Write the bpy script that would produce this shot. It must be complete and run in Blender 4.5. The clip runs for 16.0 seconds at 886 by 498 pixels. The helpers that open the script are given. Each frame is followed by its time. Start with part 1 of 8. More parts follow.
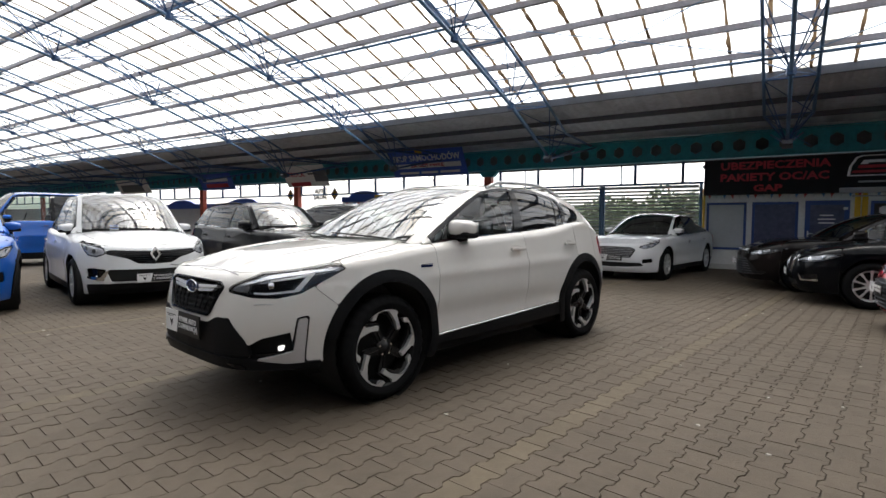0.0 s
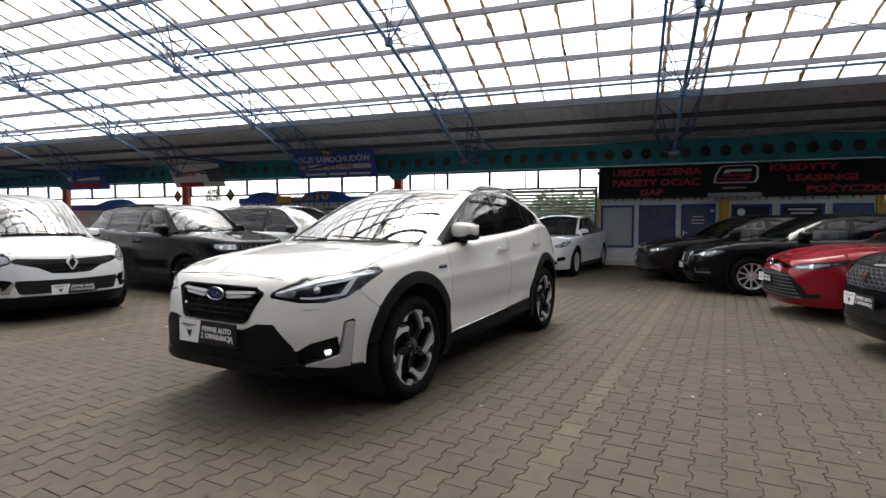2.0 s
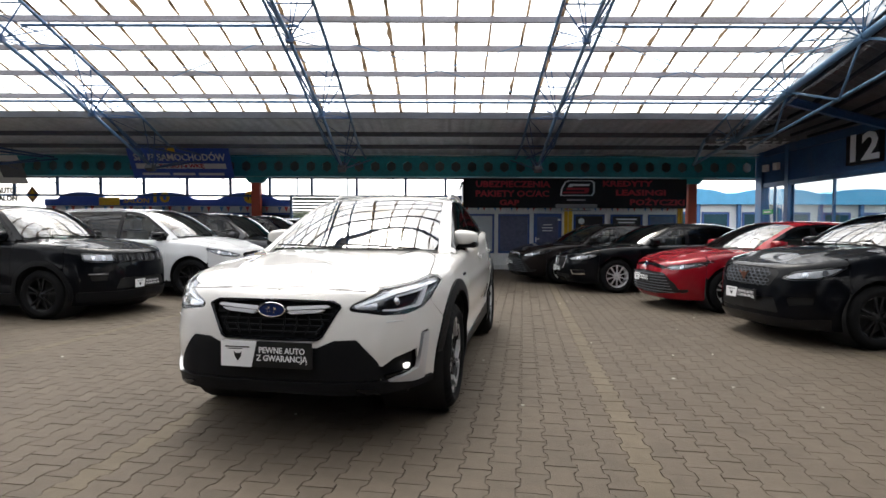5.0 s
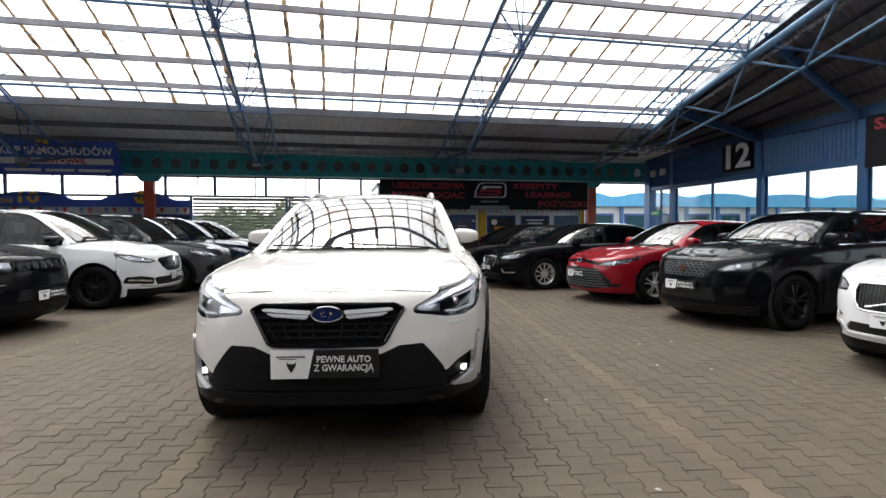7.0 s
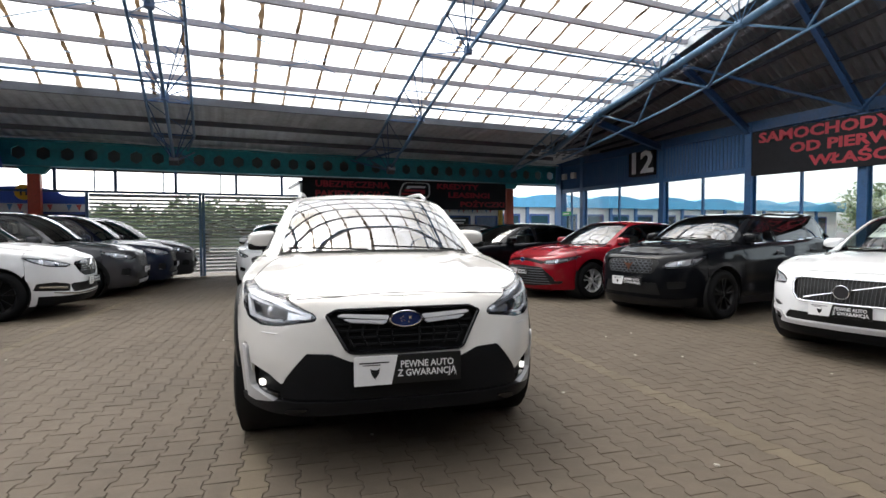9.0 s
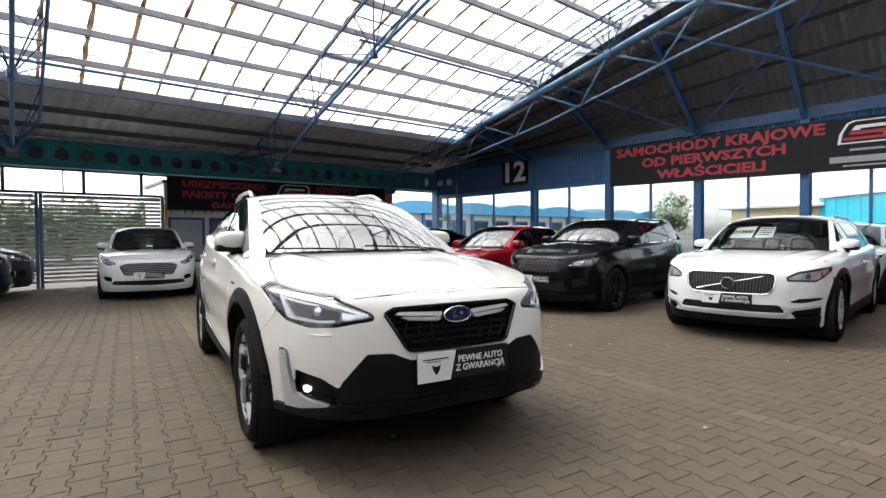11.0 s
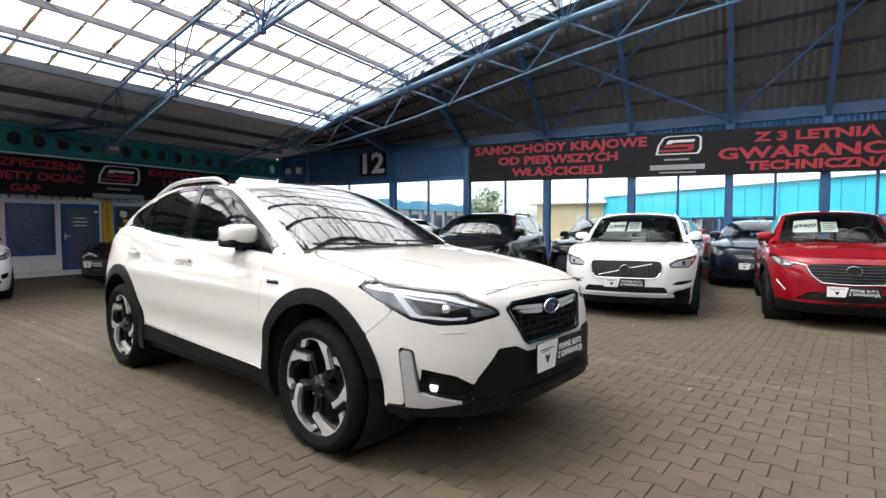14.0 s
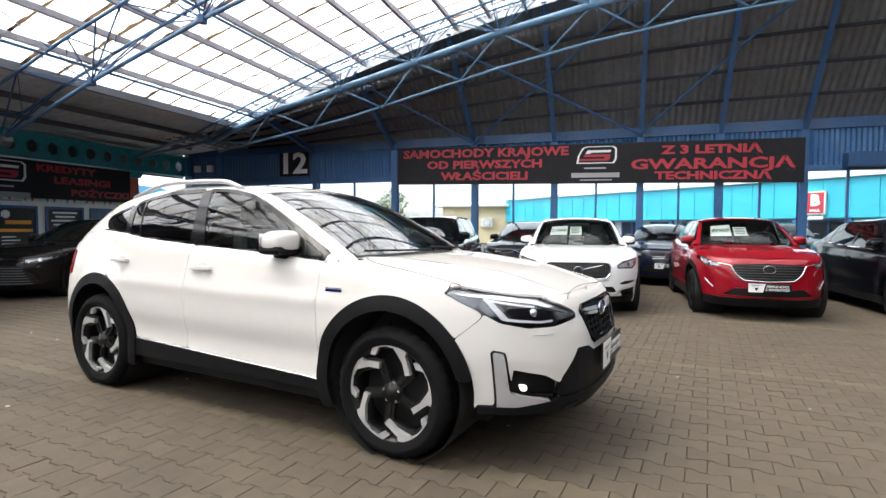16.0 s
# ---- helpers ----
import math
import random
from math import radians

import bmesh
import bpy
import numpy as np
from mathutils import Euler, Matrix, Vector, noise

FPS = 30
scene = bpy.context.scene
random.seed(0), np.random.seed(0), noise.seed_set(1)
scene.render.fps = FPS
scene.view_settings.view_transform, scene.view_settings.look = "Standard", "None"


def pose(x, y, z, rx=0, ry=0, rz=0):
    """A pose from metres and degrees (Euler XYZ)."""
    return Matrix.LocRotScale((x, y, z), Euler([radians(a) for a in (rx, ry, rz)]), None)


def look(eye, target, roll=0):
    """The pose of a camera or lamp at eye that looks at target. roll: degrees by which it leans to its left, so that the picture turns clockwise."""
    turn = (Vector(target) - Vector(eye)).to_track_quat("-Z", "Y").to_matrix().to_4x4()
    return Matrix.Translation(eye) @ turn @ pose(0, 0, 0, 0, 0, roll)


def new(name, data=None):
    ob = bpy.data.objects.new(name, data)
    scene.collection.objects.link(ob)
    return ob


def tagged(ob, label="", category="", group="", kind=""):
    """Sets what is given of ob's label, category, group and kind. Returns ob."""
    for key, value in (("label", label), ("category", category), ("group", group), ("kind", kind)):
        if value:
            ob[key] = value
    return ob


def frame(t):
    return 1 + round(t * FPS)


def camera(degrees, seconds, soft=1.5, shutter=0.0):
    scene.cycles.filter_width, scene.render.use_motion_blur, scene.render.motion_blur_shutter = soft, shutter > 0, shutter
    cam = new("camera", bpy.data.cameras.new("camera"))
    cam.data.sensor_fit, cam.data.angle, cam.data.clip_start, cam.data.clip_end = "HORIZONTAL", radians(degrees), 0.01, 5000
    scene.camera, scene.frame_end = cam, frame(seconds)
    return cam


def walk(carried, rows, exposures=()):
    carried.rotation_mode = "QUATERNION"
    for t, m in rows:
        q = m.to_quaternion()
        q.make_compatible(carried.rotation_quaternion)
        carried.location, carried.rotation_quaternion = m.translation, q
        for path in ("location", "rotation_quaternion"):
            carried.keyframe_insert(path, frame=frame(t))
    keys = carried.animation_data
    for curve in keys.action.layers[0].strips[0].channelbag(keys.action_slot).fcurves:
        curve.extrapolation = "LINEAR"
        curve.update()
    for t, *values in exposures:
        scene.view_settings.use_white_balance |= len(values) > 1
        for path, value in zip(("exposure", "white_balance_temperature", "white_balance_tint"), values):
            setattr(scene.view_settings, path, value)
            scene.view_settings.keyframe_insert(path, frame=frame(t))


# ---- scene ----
cam = camera(80.4, 16.0)
PATH = [
    (0, (1.021, 1.115, 1.188), (-0.056, 2.797, 1.082), 0.3),
    (0.5, (0.835, 0.945, 1.185), (-0.149, 2.682, 1.083), 0.2),
    (1, (0.637, 0.789, 1.199), (-0.230, 2.588, 1.093), 0.2),
    (1.5, (0.446, 0.641, 1.197), (-0.330, 2.481, 1.095), 0.0),
    (2, (0.237, 0.538, 1.193), (-0.436, 2.418, 1.095), 0.0),
    (2.5, (0.022, 0.428, 1.210), (-0.500, 2.357, 1.111), -0.0),
    (3, (-0.207, 0.326, 1.208), (-0.616, 2.281, 1.110), -0.0),
    (3.5, (-0.445, 0.282, 1.209), (-0.739, 2.258, 1.122), -0.0),
    (4, (-0.696, 0.263, 1.216), (-0.874, 2.253, 1.133), 0.1),
    (4.2, (-0.791, 0.192, 1.217), (-0.937, 2.185, 1.136), 0.2),
    (6.3, (-1.855, 0.361, 1.165), (-1.595, 2.343, 1.102), -0.2),
    (6.5, (-1.930, 0.369, 1.175), (-1.629, 2.345, 1.111), -0.2),
    (7, (-2.130, 0.418, 1.169), (-1.706, 2.372, 1.106), -0.3),
    (7.5, (-2.360, 0.449, 1.157), (-1.837, 2.378, 1.096), -0.3),
    (8, (-2.567, 0.508, 1.165), (-1.963, 2.414, 1.101), -0.3),
    (8.5, (-2.764, 0.572, 1.178), (-2.059, 2.442, 1.111), -0.4),
    (9, (-3.003, 0.653, 1.193), (-2.202, 2.484, 1.124), -0.3),
    (9.2, (-3.078, 0.698, 1.195), (-2.241, 2.513, 1.126), -0.2),
    (11.3, (-3.979, 1.235, 1.153), (-2.626, 2.707, 1.085), -0.1),
    (11.5, (-4.046, 1.327, 1.182), (-2.650, 2.756, 1.099), 0.2),
    (12, (-4.259, 1.482, 1.184), (-2.782, 2.828, 1.102), 0.2),
    (12.5, (-4.417, 1.659, 1.185), (-2.863, 2.916, 1.100), 0.2),
    (13, (-4.560, 1.815, 1.190), (-2.931, 2.972, 1.104), 0.1),
    (13.5, (-4.723, 2.000, 1.177), (-3.038, 3.074, 1.091), 0.1),
    (14, (-4.852, 2.193, 1.190), (-3.116, 3.182, 1.101), 0.0),
    (14.5, (-4.965, 2.385, 1.197), (-3.173, 3.269, 1.110), 0.1),
    (15, (-5.106, 2.590, 1.202), (-3.277, 3.394, 1.115), 0.1),
    (15.5, (-5.218, 2.791, 1.214), (-3.356, 3.518, 1.130), 0.1),
    (16, (-5.323, 2.995, 1.222), (-3.425, 3.621, 1.139), 0.2),
]
walk(cam, [(t, look(eye, target, roll)) for t, eye, target, roll in PATH], exposures=[(0.0, 0.95), (2.0, 1.08), (4.0, 1.24), (6.5, 1.34), (9.0, 1.32), (12.0, 1.38), (16.0, 1.58)])
# ---------------------------------------------------------------- light
world = bpy.data.worlds.new("overcast_sky")
scene.world = world
world.use_nodes = True
wn = world.node_tree
sky = wn.nodes.new("ShaderNodeTexSky")
sky.sky_type, sky.sun_disc = "NISHITA", False
sky.sun_elevation, sky.sun_rotation = radians(62), radians(-22)
sky.air_density, sky.dust_density, sky.ozone_density = 1.0, 3.0, 1.0
wn.nodes["Background"].inputs["Strength"].default_value = 0.15
cloud = wn.nodes.new("ShaderNodeHueSaturation")   # thin cloud: paler and brighter than clear blue
cloud.inputs["Saturation"].default_value, cloud.inputs["Value"].default_value = 0.25, 1.7
wn.links.new(sky.outputs[0], cloud.inputs["Color"])
wn.links.new(cloud.outputs[0], wn.nodes["Background"].inputs["Color"])
sun = new("sun", bpy.data.lights.new("sun", "SUN"))
sun.data.energy, sun.data.angle, sun.data.color = 0.9, radians(25), (1.0, 0.96, 0.9)
sun.matrix_world = look((0, 0, 20), (4, -10, 0))


# ---------------------------------------------------------------- materials
def mat(name, base, rough=0.5, metal=0.0, vary=0.12, scale=3.0, bump=0.0, bscale=60.0, coat=0.0, coat_ior=1.5, flake=0.0, grime=0.0, spec=0.5, emit=0.0, per=0.0, island=False):
    m = bpy.data.materials.new(name)
    m.use_nodes = True
    nt = m.node_tree
    b = nt.nodes["Principled BSDF"]
    b.inputs["Roughness"].default_value, b.inputs["Metallic"].default_value = rough, metal
    b.inputs["Coat IOR"].default_value = coat_ior
    b.inputs["Coat Weight"].default_value, b.inputs["Coat Roughness"].default_value = coat, 0.03
    b.inputs["Specular IOR Level"].default_value = spec
    col = (*base, 1)
    b.inputs["Base Color"].default_value = col
    if emit:
        b.inputs["Emission Color"].default_value, b.inputs["Emission Strength"].default_value = col, emit
    co = nt.nodes.new("ShaderNodeTexCoord")
    if vary or grime:
        n1 = nt.nodes.new("ShaderNodeTexNoise")
        n1.inputs["Scale"].default_value, n1.inputs["Detail"].default_value = scale, 6
        nt.links.new(co.outputs["Object"], n1.inputs["Vector"])
        n2 = nt.nodes.new("ShaderNodeTexNoise")
        n2.inputs["Scale"].default_value, n2.inputs["Detail"].default_value = scale * 9, 3
        nt.links.new(co.outputs["Object"], n2.inputs["Vector"])
        add = nt.nodes.new("ShaderNodeMath")
        add.operation = "ADD"
        nt.links.new(n1.outputs["Fac"], add.inputs[0])
        nt.links.new(n2.outputs["Fac"], add.inputs[1])
        last = add.outputs[0]
        if per:
            oi = nt.nodes.new("ShaderNodeNewGeometry" if island else "ShaderNodeObjectInfo")
            mp = nt.nodes.new("ShaderNodeMath")
            mp.operation = "MULTIPLY_ADD"
            nt.links.new(oi.outputs["Random Per Island" if island else "Random"], mp.inputs[0])
            mp.inputs[1].default_value = per
            nt.links.new(last, mp.inputs[2])
            last = mp.outputs[0]
        rng = nt.nodes.new("ShaderNodeMapRange")
        rng.inputs["From Min"].default_value, rng.inputs["From Max"].default_value = 0.6, 1.4 + per
        rng.inputs["To Min"].default_value, rng.inputs["To Max"].default_value = 1 - vary, 1 + vary
        nt.links.new(last, rng.inputs["Value"])
        mul = nt.nodes.new("ShaderNodeVectorMath")
        mul.operation = "SCALE"
        mul.inputs[0].default_value = base
        nt.links.new(rng.outputs[0], mul.inputs["Scale"])
        out = mul.outputs[0]
        if grime:
            mx = nt.nodes.new("ShaderNodeMix")
            mx.data_type = "RGBA"
            rg = nt.nodes.new("ShaderNodeMapRange")
            rg.inputs["From Min"].default_value, rg.inputs["From Max"].default_value = 0.5, 0.72
            rg.inputs["To Max"].default_value = grime
            nt.links.new(n1.outputs["Fac"], rg.inputs["Value"])
            nt.links.new(rg.outputs[0], mx.inputs["Factor"])
            nt.links.new(out, mx.inputs["A"])
            mx.inputs["B"].default_value = (0.09, 0.07, 0.05, 1)
            out = mx.outputs["Result"]
        nt.links.new(out, b.inputs["Base Color"])
    if bump:
        nb = nt.nodes.new("ShaderNodeTexNoise")
        nb.inputs["Scale"].default_value, nb.inputs["Detail"].default_value = bscale, 4
        nt.links.new(co.outputs["Object"], nb.inputs["Vector"])
        bp = nt.nodes.new("ShaderNodeBump")
        bp.inputs["Strength"].default_value, bp.inputs["Distance"].default_value = bump, 0.01
        nt.links.new(nb.outputs["Fac"], bp.inputs["Height"])
        nt.links.new(bp.outputs[0], b.inputs["Normal"])
    return m


def glass(name, tint, gloss_rough=0.02, clear=0.85, f0=0.06):
    """Thin pane: clear tint seen through, gloss that grows towards grazing angles."""
    m = bpy.data.materials.new(name)
    m.use_nodes = True
    nt = m.node_tree
    nt.nodes.remove(nt.nodes["Principled BSDF"])
    tr, gl, mx, fr, pw, ma = (nt.nodes.new("ShaderNode" + k) for k in ("BsdfTransparent", "BsdfGlossy", "MixShader", "LayerWeight", "Math", "Math"))
    tr.inputs["Color"].default_value = (*[clear * c for c in tint], 1)
    gl.inputs["Roughness"].default_value = gloss_rough
    pw.operation, ma.operation = "POWER", "MULTIPLY_ADD"
    fr.inputs["Blend"].default_value = 0.5
    pw.inputs[1].default_value = 4.0
    ma.inputs[1].default_value, ma.inputs[2].default_value = 1 - f0, f0
    nt.links.new(fr.outputs["Facing"], pw.inputs[0])
    nt.links.new(pw.outputs[0], ma.inputs[0])
    nt.links.new(ma.outputs[0], mx.inputs["Fac"])
    nt.links.new(tr.outputs[0], mx.inputs[1])
    nt.links.new(gl.outputs[0], mx.inputs[2])
    nt.links.new(mx.outputs[0], nt.nodes["Material Output"].inputs["Surface"])
    return m


def skylight(name, dirt=(0.62, 0.58, 0.5), clean=(0.95, 0.95, 0.94), size=0.9):
    """Milky corrugated polycarbonate: part clear, part light-scattering, with brown dirt."""
    m = bpy.data.materials.new(name)
    m.use_nodes = True
    nt = m.node_tree
    nt.nodes.remove(nt.nodes["Principled BSDF"])
    tr, tl, mx = (nt.nodes.new("ShaderNode" + k) for k in ("BsdfTransparent", "BsdfTranslucent", "MixShader"))
    co, no, rp = (nt.nodes.new("ShaderNode" + k) for k in ("TexCoord", "TexNoise", "ValToRGB"))
    no.inputs["Scale"].default_value, no.inputs["Detail"].default_value = size, 8
    rp.color_ramp.elements[0].position, rp.color_ramp.elements[0].color = 0.3, (*dirt, 1)
    rp.color_ramp.elements[1].position, rp.color_ramp.elements[1].color = 0.55, (*clean, 1)
    nt.links.new(co.outputs["Object"], no.inputs["Vector"])
    nt.links.new(no.outputs["Fac"], rp.inputs[0])
    nt.links.new(rp.outputs[0], tr.inputs["Color"])
    nt.links.new(rp.outputs[0], tl.inputs["Color"])
    mx.inputs["Fac"].default_value = 0.35
    nt.links.new(tr.outputs[0], mx.inputs[1])
    nt.links.new(tl.outputs[0], mx.inputs[2])
    nt.links.new(mx.outputs[0], nt.nodes["Material Output"].inputs["Surface"])
    return m


PAVE = dict(rough=0.78, vary=0.26, scale=1.1, bump=0.4, bscale=140, grime=0.3, per=0.35, spec=0.3)
M_PAVER = mat("paver", (0.083, 0.066, 0.048), **PAVE)
M_PAVER_J = mat("paver_field", (0.083, 0.066, 0.048), island=True, **PAVE)
M_PAVER_Y = mat("paver_yellow", (0.104, 0.083, 0.056), island=True, **PAVE)
M_PAVER_FAR = mat("paver_far", (0.083, 0.069, 0.054), 0.8, vary=0.25, scale=1.1, grime=0.3, bump=0.3, bscale=40, spec=0.3)
M_SAND = mat("joint_sand", (0.075, 0.062, 0.046), 0.95, vary=0.3, scale=4, bump=0.3)
M_GROUND = mat("asphalt_ground", (0.07, 0.066, 0.062), 0.9, vary=0.2, scale=0.3)
M_BLUE = mat("blue_steel_paint", (0.022, 0.075, 0.19), 0.45, vary=0.25, scale=2, grime=0.25, bump=0.05)
M_LBLUE = mat("light_blue_steel_paint", (0.085, 0.18, 0.32), 0.45, vary=0.25, scale=3, grime=0.3, bump=0.05)
M_PURLIN = mat("pale_grey_purlin_paint", (0.30, 0.29, 0.32), 0.5, vary=0.25, scale=3, grime=0.35)
M_STEEL = mat("galvanised_steel", (0.10, 0.11, 0.13), 0.5, 0.1, vary=0.2, scale=3, grime=0.3)
M_TEAL = mat("teal_girder_paint", (0.028, 0.29, 0.34), 0.5, vary=0.3, scale=1.2, grime=0.35, bump=0.05)
M_DARKROOF = mat("grey_roof_sheet", (0.135, 0.139, 0.143), 0.7, 0.0, vary=0.25, scale=0.8, grime=0.4)
M_SKY = skylight("polycarbonate")
M_WALLBLUE = mat("blue_wall_paint", (0.035, 0.125, 0.29), 0.45, vary=0.25, scale=2, grime=0.25, bump=0.05)
M_EAVE = mat("pale_roof_sheet", (0.58, 0.60, 0.62), 0.6, vary=0.25, scale=0.8, grime=0.35)
M_RAFTER = mat("dark_blue_rafter_paint", (0.026, 0.085, 0.20), 0.5, vary=0.25, scale=2, grime=0.3)
M_PIPE = mat("pale_blue_pipe_paint", (0.11, 0.23, 0.37), 0.4, vary=0.2, scale=3, grime=0.25)
M_DARKPURLIN = mat("dark_purlin_paint", (0.014, 0.017, 0.024), 0.6, vary=0.2, spec=0.2)
M_MATT = mat("grey_bar", (0.36, 0.36, 0.38), 0.5, vary=0.05)
M_BATTEN = skylight("dirty_joint", (0.06, 0.047, 0.034), (0.28, 0.23, 0.175), 2.5)
M_RED = mat("red_pillar_paint", (0.50, 0.075, 0.035), 0.5, vary=0.25, scale=3, grime=0.2)
M_BANNER = mat("dark_banner_vinyl", (0.013, 0.013, 0.016), 0.6, vary=0.2, scale=1, spec=0.25)
M_PINK = mat("red_letter_vinyl", (0.44, 0.026, 0.045), 0.5, vary=0.05)
M_WHITE = mat("white_paint", (0.72, 0.72, 0.70), 0.5, vary=0.1, scale=2, grime=0.12)
M_SILVER = mat("silver_letters", (0.84, 0.85, 0.86), 0.4, vary=0.05)
M_NAVY = mat("navy_board", (0.035, 0.10, 0.46), 0.45, vary=0.15, scale=2)
M_YELLOW = mat("yellow_paint", (0.70, 0.42, 0.02), 0.5, vary=0.15, scale=2)
M_BLACK = mat("black_paint", (0.012, 0.012, 0.013), 0.5, vary=0.1)
M_CREAM = mat("cream_render", (0.74, 0.60, 0.37), 0.8, vary=0.12, scale=0.6)
M_TURQ = mat("turquoise_sheet", (0.03, 0.42, 0.55), 0.5, vary=0.15, scale=0.8)
M_WINDOW = glass("window_glass", (0.93, 0.97, 0.97), clear=0.92)
M_DARKGLASS = mat("dark_window", (0.03, 0.04, 0.05), 0.08, vary=0.2, scale=1)
M_SLAT = mat("pale_slat", (0.66, 0.66, 0.63), 0.5, vary=0.15, scale=2, grime=0.2)
M_BRICKRED = mat("brown_plinth", (0.16, 0.06, 0.045), 0.8, vary=0.25, scale=2)
M_ORANGE = mat("orange_letters", (0.8, 0.33, 0.03), 0.5, vary=0.05)
M_BARK = mat("bark", (0.10, 0.075, 0.05), 0.9, vary=0.3, scale=4)
M_LEAF = mat("leaves", (0.10, 0.14, 0.06), 0.7, vary=0.5, scale=1.5)


# ---------------------------------------------------------------- mesh helpers
class Geo:
    """Collects vertices and faces of one mesh."""

    def __init__(self):
        self.v, self.f = [], []

    def add(self, vs, fs):
        n = len(self.v)
        self.v += [tuple(p) for p in vs]
        self.f += [tuple(i + n for i in q) for q in fs]
        return self

    def box(self, a, b, bev=0.0):
        (x0, y0, z0), (x1, y1, z1) = [min(p, q) for p, q in zip(a, b)], [max(p, q) for p, q in zip(a, b)]
        if bev <= 0:
            vs = [(x, y, z) for z in (z0, z1) for y in (y0, y1) for x in (x0, x1)]
            return self.add(vs, [(0, 2, 3, 1), (4, 5, 7, 6), (0, 1, 5, 4), (2, 6, 7, 3), (0, 4, 6, 2), (1, 3, 7, 5)])
        bm = bmesh.new()
        bmesh.ops.create_cube(bm, size=1)
        for q in bm.verts:
            q.co = Vector(((x0 + x1) / 2 + q.co.x * (x1 - x0), (y0 + y1) / 2 + q.co.y * (y1 - y0), (z0 + z1) / 2 + q.co.z * (z1 - z0)))
        bmesh.ops.bevel(bm, geom=bm.edges[:], offset=bev, segments=2, affect="EDGES", profile=0.6)
        bm.verts.index_update()
        self.add([q.co for q in bm.verts], [[q.index for q in f.verts] for f in bm.faces])
        bm.free()
        return self

    def tube(self, p, q, r, n=6, caps=False):
        p, q = Vector(p), Vector(q)
        d = (q - p).normalized()
        a = d.orthogonal().normalized()
        b = d.cross(a)
        ring = [a * math.cos(2 * math.pi * i / n) * r + b * math.sin(2 * math.pi * i / n) * r for i in range(n)]
        fs = [(i, (i + 1) % n, n + (i + 1) % n, n + i) for i in range(n)]
        if caps:
            fs += [tuple(range(n))[::-1], tuple(range(n, 2 * n))]
        return self.add([p + w for w in ring] + [q + w for w in ring], fs)

    def path(self, pts, r, n=6):
        """One unbroken tube along a line of points."""
        pts = [Vector(p) for p in pts]
        vs = []
        side = None
        for i, p in enumerate(pts):
            d = (pts[min(i + 1, len(pts) - 1)] - pts[max(i - 1, 0)]).normalized()
            a = d.orthogonal().normalized() if side is None else (side - d * side.dot(d)).normalized()
            side = a
            b = d.cross(a)
            vs += [p + (a * math.cos(2 * math.pi * k / n) + b * math.sin(2 * math.pi * k / n)) * r for k in range(n)]
        fs = [(i * n + k, i * n + (k + 1) % n, (i + 1) * n + (k + 1) % n, (i + 1) * n + k) for i in range(len(pts) - 1) for k in range(n)]
        fs += [tuple(range(n))[::-1], tuple(range(len(vs) - n, len(vs)))]
        return self.add(vs, fs)

    def prism(self, outline, axis, a, b):
        """A flat outline pushed along an axis from a to b; the outline names the other two coordinates in order."""
        k = "xyz".index(axis)
        def put(uv, w):
            c = list(uv)
            c.insert(k, w)
            return c
        n = len(outline)
        fs = [(i, (i + 1) % n, n + (i + 1) % n, n + i) for i in range(n)] + [tuple(range(n))[::-1], tuple(range(n, 2 * n))]
        return self.add([put(o, a) for o in outline] + [put(o, b) for o in outline], fs)

    def mesh(self, name, material, smooth=False):
        me = bpy.data.meshes.new(name)
        me.from_pydata([tuple(p) for p in self.v], [], self.f)
        me.materials.append(material)
        if smooth:
            me.polygons.foreach_set("use_smooth", [True] * len(me.polygons))
        me.update()
        return me


def fix_normals(me):
    bm = bmesh.new()
    bm.from_mesh(me)
    bmesh.ops.recalc_face_normals(bm, faces=bm.faces[:])
    bm.to_mesh(me)
    bm.free()


def weld(me):
    bm = bmesh.new()
    bm.from_mesh(me)
    bmesh.ops.remove_doubles(bm, verts=bm.verts[:], dist=0.0005)
    bm.to_mesh(me)
    bm.free()


def part(name, geo, material, parent=None, label="", smooth=False, fix=True):
    me = geo.mesh(name, material, smooth) if isinstance(geo, Geo) else geo
    if fix and isinstance(geo, Geo):
        fix_normals(me)
    ob = new(name, me)
    if parent is not None:
        ob.parent = parent
    if label:
        ob["label"] = label
    return ob


def thing(name, label, category, m=None, group="", kind=""):
    ob = new(name)
    ob.empty_display_size = 0.2
    if m is not None:
        ob.matrix_basis = m
    return tagged(ob, label, category, group, kind)


def text_mesh(body, size, material, depth=0.006, bold=0.0, squeeze=1.0):
    cu = bpy.data.curves.new("letters", "FONT")
    cu.body, cu.size, cu.extrude, cu.offset = body, size, depth, bold
    cu.align_x, cu.align_y, cu.resolution_u = "CENTER", "CENTER", 2
    tmp = new("letters", cu)
    bpy.context.view_layer.update()
    me = bpy.data.meshes.new_from_object(tmp.evaluated_get(bpy.context.evaluated_depsgraph_get()))
    bpy.data.objects.remove(tmp)
    bpy.data.curves.remove(cu)
    for q in me.vertices:
        q.co.x *= squeeze
    me.materials.clear()
    me.materials.append(material)
    return me


def letters(body, size, material, m, parent=None, bold=0.0, squeeze=1.0, depth=0.006, width=0.0):
    me = text_mesh(body, size, material, depth, bold, squeeze)
    if width:
        xs = [q.co.x for q in me.vertices]
        k = width / max(1e-6, max(xs) - min(xs))
        for q in me.vertices:
            q.co.x *= k
    ob = new("lettering", me)
    if parent is not None:
        ob.parent = parent
    ob.matrix_basis = m
    return ob


